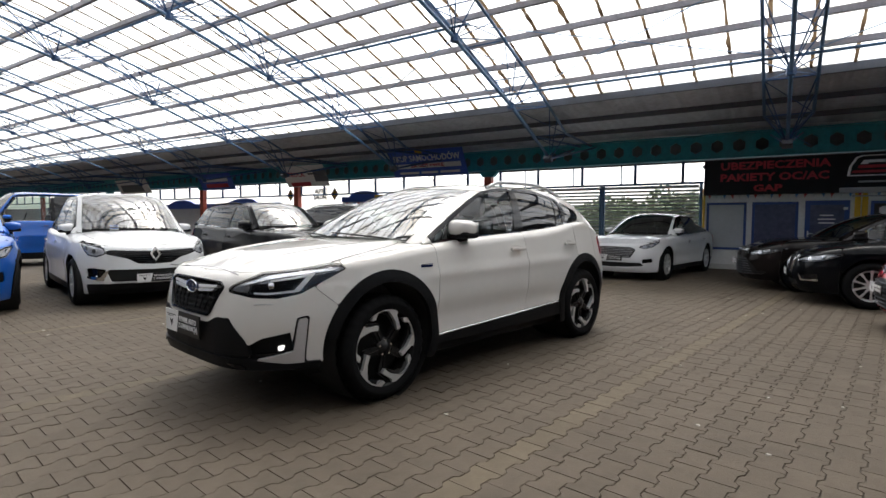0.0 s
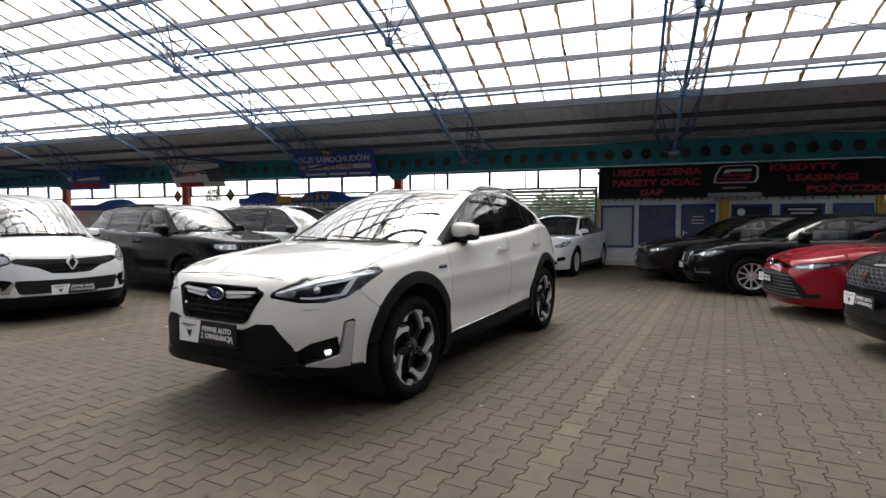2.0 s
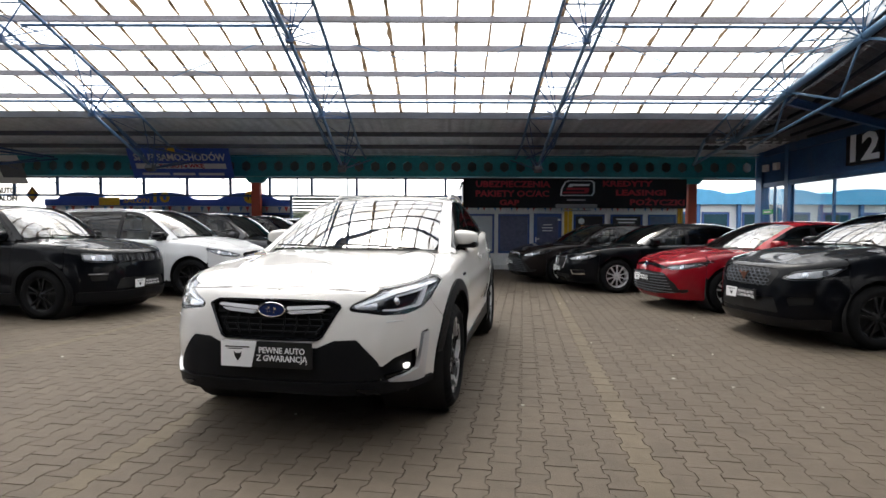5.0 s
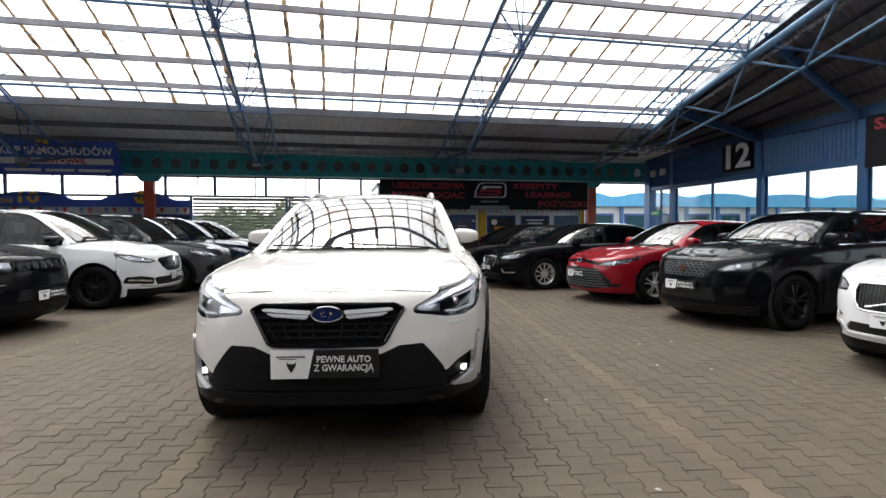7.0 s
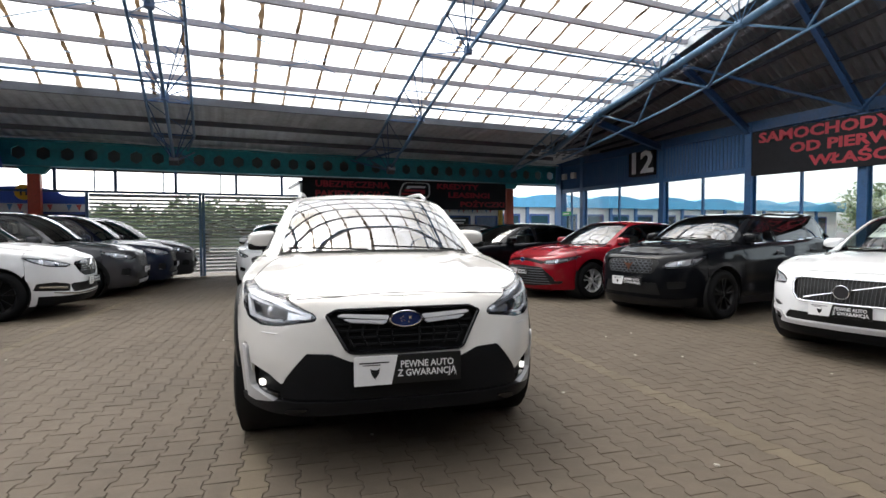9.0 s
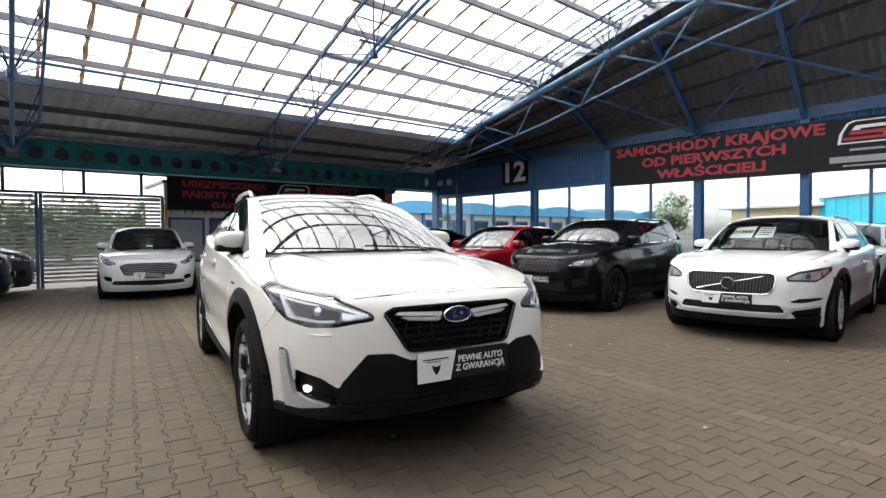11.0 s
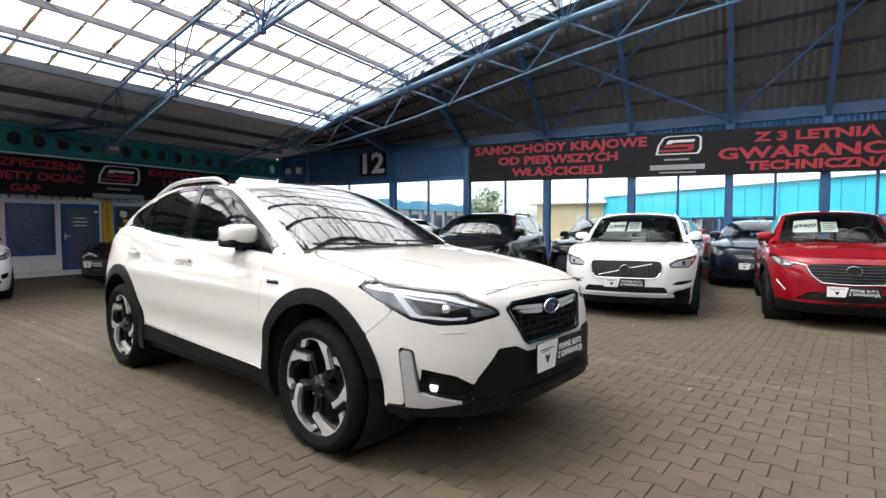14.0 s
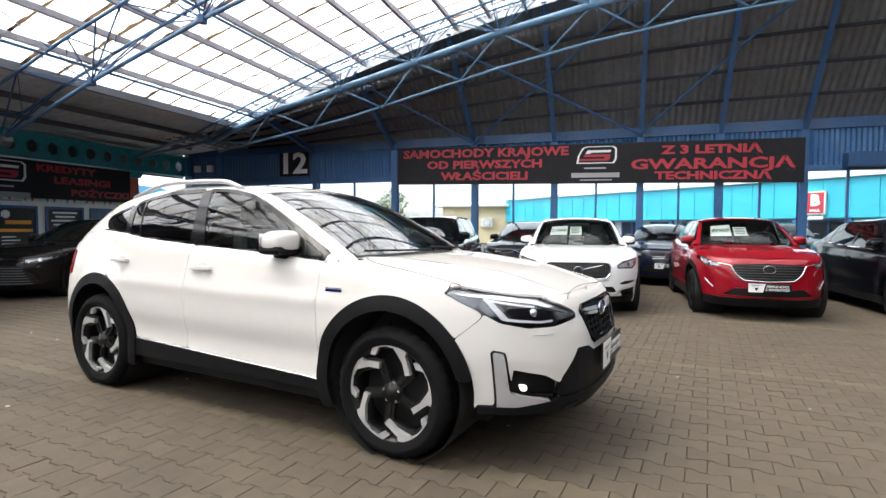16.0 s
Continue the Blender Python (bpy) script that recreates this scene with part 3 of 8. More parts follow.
for i, w in enumerate((0.26, 0.34, 0.3)):
    part("notice_line", Geo().box((1.95 - w / 2, YO - 0.016, 1.36 - 0.09 * i), (1.95 + w / 2, YO - 0.0125, 1.385 - 0.09 * i)), M_SILVER, d)
for x0, x1 in ((2.46, 2.70), (5.93, 6.08), (-0.72, -0.62)):
    part("post", Geo().box((x0, YO - 0.05, 0), (x0 + (x1 - x0) * 0.45, YO + 0.002, 2.05)).box((x0 + (x1 - x0) * 0.55, YO - 0.05, 0), (x1, YO + 0.002, 2.05)), M_YELLOW, office, "yellow painted post")
w = framed_panel("window", office, 2.75, 3.70, 0.5, 1.70, YO, M_BLACK, M_DOORBLUE, label="window covered by a black poster")
part("poster_bar", Geo().box((2.98, YO - 0.018, 1.26), (3.55, YO - 0.0125, 1.35)).box((2.86, YO - 0.018, 1.08), (3.58, YO - 0.0125, 1.15)), M_ORANGE, w, "orange bars of writing")
part("poster_badge", Geo().box((2.9, YO - 0.018, 1.43), (3.08, YO - 0.0125, 1.55)).box((2.94, YO - 0.02, 1.40), (3.04, YO - 0.018, 1.58)), M_SILVER, w)
for i in range(4):
    part("poster_line", Geo().box((2.9, YO - 0.018, 0.95 - 0.08 * i), (3.2 + 0.1 * (i % 3), YO - 0.0125, 0.975 - 0.08 * i)), M_SILVER, w)
w = framed_panel("window", office, 3.88, 4.86, 0.5, 1.70, YO, M_BLACK, M_DOORBLUE, label="window with a dark notice board")
for i, q in enumerate((0.62, 0.5, 0.7, 0.6)):
    part("notice_line", Geo().box((4.37 - q / 2, YO - 0.018, 1.53 - 0.1 * i), (4.37 + q / 2, YO - 0.0125, 1.575 - 0.1 * i)), M_SILVER, w)
framed_panel("window", office, 5.03, 5.88, 0.5, 1.70, YO, M_BLUEGLASS, M_DOORBLUE, label="dark window in a blue frame")
# bunting under the banner
M_FLAGS = [mat("flag_red", (0.6, 0.1, 0.08), 0.7), mat("flag_white", (0.7, 0.7, 0.7), 0.7), mat("flag_blue", (0.12, 0.3, 0.55), 0.7)]


def bunting(x0, x1, y, z, size=0.1, gap=0.17):
    t = thing("bunting", "string of faded red, white and blue pennants", "bunting")
    part("cord", Geo().tube((x0, y, z), (x1, y, z), 0.004, 4), M_WHITE, t, fix=False)
    n = int((x1 - x0) / gap)
    for i in range(n):
        x = x0 + gap * (i + 0.5)
        part("pennant", Geo().prism([(x - size / 2, z), (x + size / 2, z), (x + rng.uniform(-0.02, 0.02), z - size * 1.35)], "y", y - 0.003, y + 0.003), M_FLAGS[i % 3], t, fix=False)


bunting(-0.6, 6.0, YO - 0.06, 1.885, 0.07)


# ---------------------------------------------------------------- banners
def logo(parent, m, s, red=True):
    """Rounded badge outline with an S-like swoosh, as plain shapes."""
    def loop(pts, w, d):
        g = Geo()
        n = len(pts)
        c = Vector((sum(p[0] for p in pts) / n, sum(p[1] for p in pts) / n))
        vs = []
        for p in pts:
            q = c + (Vector(p) - c) * (1 - w)
            vs += [(p[0] * s, p[1] * s, 0), (q[0] * s, q[1] * s, 0), (p[0] * s, p[1] * s, d), (q[0] * s, q[1] * s, d)]
        fs = []
        for i in range(n):
            a, b = 4 * i, 4 * ((i + 1) % n)
            fs += [(a, b, b + 1, a + 1), (a + 2, a + 3, b + 3, b + 2), (a, a + 2, b + 2, b), (a + 1, b + 1, b + 3, a + 3)]
        return g.add(vs, fs)
    badge = [(-0.5, -0.2), (-0.47, 0.0), (-0.36, 0.2), (-0.25, 0.24), (0.42, 0.24), (0.5, 0.18), (0.5, -0.1), (0.44, -0.2)]
    a = part("badge_outline", loop(badge, 0.1, 0.008), M_SILVER, parent)
    a.matrix_basis = m
    g = Geo()
    g.prism([(-0.22 * s, 0.14 * s), (0.36 * s, 0.14 * s), (0.34 * s, 0.08 * s), (-0.14 * s, 0.08 * s), (-0.14 * s, 0.05 * s), (-0.28 * s, 0.05 * s)], "z", 0, 0.008)
    a = part("badge_stroke", g, M_SILVER, parent)
    a.matrix_basis = m
    g = Geo()
    g.prism([(-0.3 * s, 0.03 * s), (0.34 * s, 0.03 * s), (0.34 * s, -0.08 * s), (0.26 * s, -0.13 * s), (-0.42 * s, -0.13 * s), (-0.40 * s, -0.08 * s), (0.2 * s, -0.08 * s), (0.2 * s, -0.03 * s), (-0.32 * s, -0.03 * s)], "z", 0, 0.008)
    a = part("badge_stroke", g, M_PINK, parent)
    a.matrix_basis = m
    g = Geo()
    xx = -0.3 * s
    for xa, xb, ya, yb in ((-0.3, 0.24, -0.34, -0.30), (-0.62, 0.58, -0.56, -0.44), (-0.4, 0.4, -0.64, -0.61)):
        a = part("name_bar", Geo().box((xa * s, ya * s, 0), (xb * s, yb * s, 0.006)), M_MATT, parent, "silver bar of writing")
        a.matrix_basis = m


YB = WALL_N - 0.12
b1 = thing("insurance_banner", "long dark vinyl banner with red advertising words over the office", "banner")
part("panel", Geo().box((-0.64, YB, 1.88), (6.10, YB + 0.04, 2.76), 0.008), M_BANNER, b1)
S1 = at(0, YB - 0.004, 0) @ FACE_S


def on_b1(x, z):
    return at(x, YB - 0.003, z) @ FACE_S


for body, x, z, size, wid in (("UBEZPIECZENIA", 0.85, 2.585, 0.25, 2.25), ("PAKIETY OC/AC", 0.84, 2.30, 0.25, 2.22), ("GAP", 0.75, 2.03, 0.22, 0.6), ("KREDYTY", 4.30, 2.61, 0.23, 1.5), ("LEASINGI", 4.72, 2.34, 0.23, 1.5), ("POŻYCZKI", 5.22, 2.05, 0.23, 1.65)):
    letters(body, size, M_PINK, on_b1(x, z), b1, bold=0.008, width=wid)
logo(b1, on_b1(2.80, 2.46), 1.05)

XB = WALL_E - 0.14
b2 = thing("warranty_banner", "long dark vinyl banner with red advertising words above the windows", "banner")
part("panel", Geo().box((XB, -0.88, 2.36), (XB + 0.04, 8.82, 3.34), 0.008), M_BANNER, b2)


def on_b2(y, z):
    return at(XB - 0.003, y, z) @ FACE_W


for body, y, z, size, wid in (("SAMOCHODY KRAJOWE", 6.43, 3.17, 0.30, 4.45), ("OD PIERWSZYCH", 6.40, 2.87, 0.28, 3.1), ("WŁAŚCICIELI", 6.37, 2.565, 0.28, 2.35), ("Z 3 LETNIĄ", 1.0, 3.13, 0.26, 2.13), ("GWARANCJĄ", 1.02, 2.80, 0.33, 3.45), ("TECHNICZNĄ", 0.97, 2.53, 0.25, 2.46)):
    letters(body, size, M_PINK, on_b2(y, z), b2, bold=0.01, width=wid)
logo(b2, on_b2(3.53, 3.04), 0.95)
for y in (-0.7, 0.73, 2.46, 4.52, 6.62, 8.7):
    part("bracket", Geo().box((XB + 0.036, y - 0.03, 2.72), (WALL_E + 0.03, y + 0.03, 2.90)), M_STEEL, b2)
b2.matrix_basis = at(0, 6.5, 0) @ pose(0, 0, 0, 0.9) @ at(0, -6.5, 0) @ b2.matrix_basis   # it sags towards one end

s12 = thing("unit_sign", "square black sign with a large silver number on the blue wall", "sign")
part("plate", Geo().box((WALL_E - 0.1, 11.72, 2.74), (WALL_E + 0.035, 12.66, 3.42), 0.01), M_BANNER, s12)
letters("12", 0.84, M_SILVER, at(WALL_E - 0.104, 12.19, 3.08) @ FACE_W, s12, bold=0.025, width=0.82)


def hung_board(name, label, x0, x1, z0, z1, lean, base, writing):
    t = thing(name, label, "banner", group="boards hung under the eave")
    y0 = WALL_N - 0.5
    tilt = at((x0 + x1) / 2, y0, z0) @ pose(0, 0, 0, 90 + lean, 0, 0)
    w, h = x1 - x0, z1 - z0
    a = part("board", Geo().box((-w / 2, 0, -0.02), (w / 2, h, 0.0), 0.006), base, t)
    a.matrix_basis = tilt
    for kind, args, m in writing:
        if kind == "text":
            body, x, y, size, wid = args
            letters(body, size, m, tilt @ at(x, y, 0.004), t, bold=0.006, width=wid)
        else:
            xa, ya, xb, yb = args
            o = part("bar", Geo().box((xa, ya, 0.001), (xb, yb, 0.004)), m, t)
            o.matrix_basis = tilt
    up = max(0.05, 3.62 - z0 - 0.85 * h)
    for s in (-w / 2 + 0.15, w / 2 - 0.15):
        o = part("strut", Geo().tube((s, h * 0.96, -0.02), (s, h * 0.96 + 0.883 * up, -0.02 - 0.469 * up), 0.015, 6), M_STEEL, t)
        o.matrix_basis = tilt
    return t


hung_board("car_buying_board", "blue hanging board offering to buy cars for cash", -10.35, -7.4, 2.70, 3.66, 28, M_NAVY,
           [("text", ("SKUP SAMOCHODÓW", 0.0, 0.64, 0.29, 2.65), M_WHITE), ("bar", (-1.32, 0.30, 1.3, 0.46), M_WHITE), ("text", ("ZA GOTÓWKĘ", 0.0, 0.38, 0.15, 1.35), M_PINK),
            ("bar", (-1.2, 0.10, -0.4, 0.17), M_WHITE), ("bar", (-0.3, 0.10, 0.35, 0.17), M_WHITE), ("bar", (0.45, 0.10, 1.2, 0.17), M_WHITE), ("bar", (-0.35, 0.80, -0.08, 0.98), M_YELLOW)])
hung_board("truck_board", "white and red hanging advertising board", -15.8, -13.5, 2.52, 3.40, 28, M_WHITE,
           [("bar", (-0.9, 0.03, 0.2, 0.2), M_PINK), ("text", ("TRUCK", -0.45, 0.52, 0.26, 0.95), M_PINK), ("bar", (0.2, 0.5, 0.75, 0.56), M_BLACK), ("bar", (0.5, 0.2, 1.2, 0.7), M_STEEL)])
hung_board("blue_board", "small blue hanging board with pale writing", -21.6, -19.2, 2.55, 3.33, 28, M_NAVY, [("bar", (-0.9, 0.4, 0.9, 0.55), M_WHITE), ("bar", (-0.8, 0.12, 0.8, 0.3), M_PINK)])
hung_board("pale_board", "pale grey hanging board", -29.0, -26.0, 2.55, 3.33, 28, M_WHITE, [("bar", (-1.2, 0.1, 0.9, 0.5), M_STEEL)])

# ---------------------------------------------------------------- shop fronts beyond the gate
shop = thing("shop_row", "row of car showrooms with a wavy blue fascia and yellow numbers", "shop front")
YS = WALL_N + 0.25


def wavy(x0, x1, humps, z0, z1, rise):
    n = 60
    top = []
    for i in range(n + 1):
        x = x0 + (x1 - x0) * i / n
        h = sum(rise * max(0.0, 1 - ((x - c) / w) ** 2) ** 0.5 for c, w in humps if abs(x - c) < w)
        top.append((x, z1 + h))
    return [(x0, z0), (x1, z0)] + top[::-1]


part("fascia", Geo().prism(wavy(-13.6, -5.95, ((-12.45, 0.75), (-9.9, 0.9), (-7.3, 0.85)), 1.92, 2.12, 0.22), "y", YS, YS + 0.08), M_NAVY, shop)
part("yellow_sign", Geo().box((-11.9, YS - 0.02, 1.93), (-11.27, YS, 2.17)), M_YELLOW, shop)
letters("SALON", 0.2, M_YELLOW, at(-10.75, YS - 0.004, 2.07) @ FACE_S, shop, bold=0.004, width=0.8)
letters("10", 0.42, M_YELLOW, at(-10.02, YS - 0.004, 2.16) @ FACE_S, shop, bold=0.012, width=0.5)
disc = Geo()
disc.prism([(-7.22 + 0.19 * math.cos(a * math.pi / 12), 2.19 + 0.19 * math.sin(a * math.pi / 12)) for a in range(24)], "y", YS - 0.02, YS)
part("number_disc", disc, M_YELLOW, shop, "round yellow number sign")
letters("11", 0.22, M_BLACK, at(-7.22, YS - 0.024, 2.19) @ FACE_S, shop, bold=0.01)
part("wall", Geo().box((-13.6, YS + 0.05, 0), (-5.95, YS + 0.12, 1.92)), M_WHITE, shop)
for x in (-13.3, -11.6, -9.9, -8.3, -6.95):
    framed_panel("window", shop, x, x + 1.05, 0.4, 1.72, YS + 0.05, M_DARKGLASS, M_DOORBLUE)
bunting(-13.4, -6.0, YS - 0.03, 1.9, 0.12, 0.2)
far_shop = thing("far_shop_row", "far showrooms with blue fascias along the hall side", "shop front")
part("wall", Geo().box((FAR_W, YS + 0.3, 0), (-17.5, YS + 0.4, 1.9)), M_WHITE, far_shop)
part("fascia", Geo().prism(wavy(-40, -17.5, ((-37, 1), (-33, 1), (-29, 1), (-25, 1), (-20, 1)), 1.75, 1.98, 0.22), "y", YS + 0.2, YS + 0.3), M_NAVY, far_shop)
sg = thing("car_salon_sign", "white board with black words standing in the window band", "sign")
part("board", Geo().box((-15.1, YS - 0.1, 1.98), (-14.3, YS - 0.07, 2.50), 0.005), M_SKY, sg)
letters("AUTO", 0.22, M_BLACK, at(-14.7, YS - 0.104, 2.36) @ FACE_S, sg, bold=0.01, width=0.58)
letters("SALON", 0.22, M_BLACK, at(-14.7, YS - 0.104, 2.12) @ FACE_S, sg, bold=0.01, width=0.68)
for x in (-13.9, -16.45):
    t = thing("diamond_sign", "brown and yellow diamond-shaped sign", "sign", group="diamond signs")
    part("plate", Geo().prism([(x, 2.0), (x + 0.2, 2.24), (x, 2.5), (x - 0.2, 2.24)], "y", YS - 0.1, YS - 0.08), mat("diamond_brown", (0.25, 0.13, 0.06), 0.5), t)
    part("symbol", Geo().prism([(x, 2.1), (x + 0.11, 2.24), (x, 2.4), (x - 0.11, 2.24)], "y", YS - 0.104, YS - 0.1), M_YELLOW, t)

# ---------------------------------------------------------------- east window wall
g = Geo()
for y in POSTS_E:
    g.box((WALL_E - 0.02, y - 0.08, 0), (WALL_E, y + 0.08, WALL_TOP)).box((WALL_E, y - 0.012, 0), (WALL_E + 0.16, y + 0.012, WALL_TOP)).box((WALL_E + 0.16, y - 0.08, 0), (WALL_E + 0.18, y + 0.08, WALL_TOP))
g.box((WALL_E - 0.05, WALL_N - 0.25, 0), (WALL_E + 0.2, WALL_N + 0.05, WALL_TOP))
g.box((WALL_E - 0.01, WALL_S, 2.50), (WALL_E + 0.17, WALL_N, 2.62))
g.box((WALL_E + 0.02, WALL_S, 0.30), (WALL_E + 0.14, WALL_N - 1.3, 0.38))
# darker blue than the posts: the roof's shade is put into its colour
part_top = Geo().box((WALL_E - 0.01, WALL_S, 3.42), (WALL_E + 0.17, WALL_N, 3.645))
tagged(part("wall_plate", part_top, M_RAFTER), "dark blue steel beam along the top of the wall", "beam", kind="structure")
tagged(part("window_wall_posts", g, M_WALLBLUE), "blue painted steel posts and rails of the window wall", "window frame", kind="structure")
ys = [WALL_N - 0.1] + POSTS_E + [WALL_S]
g = Geo()
for a, b in zip(ys, ys[1:]):
    m = (a + b) / 2
    g.box((WALL_E + 0.04, m - 0.025, 0.38), (WALL_E + 0.1, m + 0.025, 2.50))
tagged(part("window_wall_mullions", g, M_WALLBLUE), "thin blue window mullions", "window frame", kind="structure")
g = Geo()
for a, b in zip(ys, ys[1:]):
    n = max(2, int((a - b) / 0.1))
    vs = []
    for i in range(2 * n + 1):
        y = a + (b - a) * i / (2 * n)
        x = WALL_E + (0.03 if i % 2 else 0.07)
        vs += [(x, y, 2.62), (x, y, 3.42)]
    g.add(vs, [(2 * i, 2 * i + 2, 2 * i + 3, 2 * i + 1) for i in range(2 * n)])
tagged(part("blue_cladding", g, M_WALLBLUE, fix=False), "ribbed blue sheet cladding above the windows", "wall", kind="structure")
g = Geo().box((WALL_E - 0.03, WALL_S, 0), (WALL_E + 0.2, WALL_N - 1.3, 0.3))
tagged(part("plinth_wall", g, M_BRICKRED), "low brown plinth under the windows", "wall", kind="structure")
for k, (a, b) in enumerate(zip(ys, ys[1:])):
    for p, q in ((a - 0.08, (a + b) / 2 + 0.025), ((a + b) / 2 - 0.025, b + 0.08)):
        if q > -4.7:
            o = part("window_%d" % (k + 1), Geo().box((WALL_E + 0.065, q, 0.38), (WALL_E + 0.073, p, 2.50)), M_WINDOW, fix=False)
            tagged(o, "clear window pane in the blue window wall", "window", kind="structure")
            o.visible_shadow = False
t = thing("floodlight", "two small pale floodlight boxes on the blue cladding", "lamp")
for y in (15.75, 15.25):
    part("box", Geo().box((WALL_E - 0.14, y - 0.1, 2.95), (WALL_E - 0.04, y + 0.1, 3.15), 0.015), M_SLAT, t)
t = thing("wall_casing", "blue roller-shutter casing on the window wall", "casing")
part("box", Geo().box((WALL_E - 0.35, -4.2, 2.55), (WALL_E - 0.02, -1.65, 2.85), 0.02), M_BLUE, t)

# closing walls out of sight
# unseen wall added on the south, dark to dim reflections in the cars
g = Geo().box((FAR_W, WALL_S - 0.2, 0), (WALL_E, WALL_S, 3.5))
tagged(part("wall_south", g, M_DARKROOF), "dark grey wall on the far side of the hall", "wall", kind="structure")
g = Geo().box((FAR_W - 0.2, WALL_S, 0), (FAR_W, WALL_N, 6.8))
tagged(part("wall_west", g, M_BLUE), "dark end wall of the long hall", "wall", kind="structure")

# ---------------------------------------------------------------- outside
def tree(x, y, h, r, seed):
    rr = random.Random(seed)
    t = thing("tree", "leafy green tree outside the hall", "tree", at(x, y, 0), group="trees outside")
    tr = Geo()
    tr.tube((0, 0, -0.05), (0.1, 0, h * 0.45), 0.16, 8)
    for k in range(6):
        a = k * 1.05
        tr.tube((0.08, 0, h * 0.35 + 0.05 * h * (k % 3)), (r * 0.6 * math.cos(a), r * 0.6 * math.sin(a), h * (0.55 + 0.05 * (k % 4))), 0.06, 5)
    part("trunk", tr, M_BARK, t, fix=False)
    lf = Geo()
    clumps = [(rr.gauss(0, r * 0.42), rr.gauss(0, r * 0.42), h * 0.62 + rr.gauss(0, h * 0.15), rr.uniform(0.25, 0.5) * r) for _ in range(16)]
    for cx, cy, cz, cr in clumps:
        for _ in range(75):
            d = Vector((rr.gauss(0, 1), rr.gauss(0, 1), rr.gauss(0, 1))).normalized() * cr * rr.uniform(0.5, 1.05)
            c = Vector((cx, cy, cz)) + d
            u = Vector((rr.gauss(0, 1), rr.gauss(0, 1), rr.gauss(0, 1))).normalized() * rr.uniform(0.1, 0.2)
            v = u.orthogonal().normalized() * u.length * 0.6
            lf.add([c - u, c + v, c + u, c - v], [(0, 1, 2, 3)])
    part("crown", lf, M_LEAF, t, fix=False)


for i, (x, y, h, r) in enumerate(((40, 23.0, 4.4, 1.7), (44, 25.5, 4.2, 1.8), (-9, 34, 2.7, 1.9), (-5.2, 33, 2.9, 1.9), (-3.4, 34, 3.0, 1.8), (-1.5, 33, 2.8, 1.9), (0.8, 35, 2.9, 1.9), (-13, 36, 2.8, 2.0))):
    tree(x, y, h, r, 40 + i)

along = math.degrees(math.atan2(-13.5, -12.0))
market = thing("market_hall", "long low market hall with a turquoise fascia and blue window frames", "building", at(35.4, 10.7, 0) @ pose(0, 0, 0, 0, 0, along))
part("wall", Geo().box((0.2, 0, 0), (33, 7, 1.75)), M_WHITE, market)
part("fascia", Geo().box((0, -0.7, 1.65), (33.2, 7, 3.3), 0.03), M_TURQ, market, "turquoise sheet fascia")
for k in range(34):
    part("fascia_rib", Geo().box((0.45 + k * 0.97, -0.725, 1.7), (0.49 + k * 0.97, -0.70, 3.28)), M_TURQ, market)
part("roof_edge", Geo().prism([(-0.85, 3.3), (-0.85, 3.46), (3, 4.0), (7.2, 3.46), (7.2, 3.3)], "x", -0.2, 33.4), M_SLAT, market, "pale grey roof edge")
for k in range(16):
    x = 0.5 + 2.05 * k
    w = part("window", Geo().box((x, -0.05, 0.3), (x + 1.55, -0.01, 0.37)).box((x, -0.05, 1.5), (x + 1.55, -0.01, 1.57)).box((x, -0.05, 0.37), (x + 0.07, -0.01, 1.5)).box((x + 1.48, -0.05, 0.37), (x + 1.55, -0.01, 1.5)).box((x + 0.74, -0.05, 0.37), (x + 0.81, -0.01, 1.5)), M_DOORBLUE, market)
    part("pane", Geo().box((x + 0.07, -0.025, 0.37), (x + 1.48, -0.015, 1.5)), M_DARKGLASS, w)
    part("post", Geo().box((x + 1.7, -0.65, 0), (x + 1.85, -0.5, 1.66)), M_WALLBLUE, market)
house = thing("yellow_house", "cream-yellow rendered building with a pale flat roof edge", "building")
part("wall", Geo().box((35.2, 10.9, 0), (43, 16.4, 2.9)), M_CREAM, house)
part("roof", Geo().prism([(34.4, 2.85), (34.4, 3.0), (37, 3.35), (43.5, 3.35), (43.5, 2.85)], "y", 10.8, 17.0), M_WHITE, house)
t = thing("cooling_unit", "white outdoor air-conditioning unit on the yellow wall", "cooling unit")
part("case", Geo().box((34.8, 12.2, 1.25), (35.2, 13.1, 1.95), 0.03), M_WHITE, t)
ring = [(34.79, 12.6 + 0.26 * math.cos(2 * math.pi * k / 24), 1.6 + 0.26 * math.sin(2 * math.pi * k / 24)) for k in range(25)]
part("fan_ring", Geo().path(ring, 0.02, 5), M_BLACK, t, fix=False)
pav = thing("blue_pavilion_row", "low white pavilions with a wavy light blue roof", "building")
part("wall", Geo().box((8.5, 25.0, 0), (40, 27, 2.6)), M_WHITE, pav)
part("fascia", Geo().prism(wavy(8.0, 40.5, tuple((10 + 4.2 * i, 1.7) for i in range(8)), 2.45, 2.95, 0.22), "y", 24.6, 27.5), mat("light_blue_sheet", (0.10, 0.38, 0.62), 0.5, vary=0.15), pav, "light blue wavy fascia")
for i in range(16):
    x = 9 + 1.9 * i
    framed_panel("window", pav, x, x + 1.3, 0.35, 2.1, 25.0, M_DARKGLASS, M_DOORBLUE, fw=0.1)
    part("post", Geo().box((x - 0.35, 24.7, 0), (x - 0.2, 24.85, 2.45)), M_WALLBLUE, pav)
t = thing("hall_letter_sign", "red and white sign board with a letter on the market hall", "sign", at(35.4, 10.7, 0) @ pose(0, 0, 0, 0, 0, along))
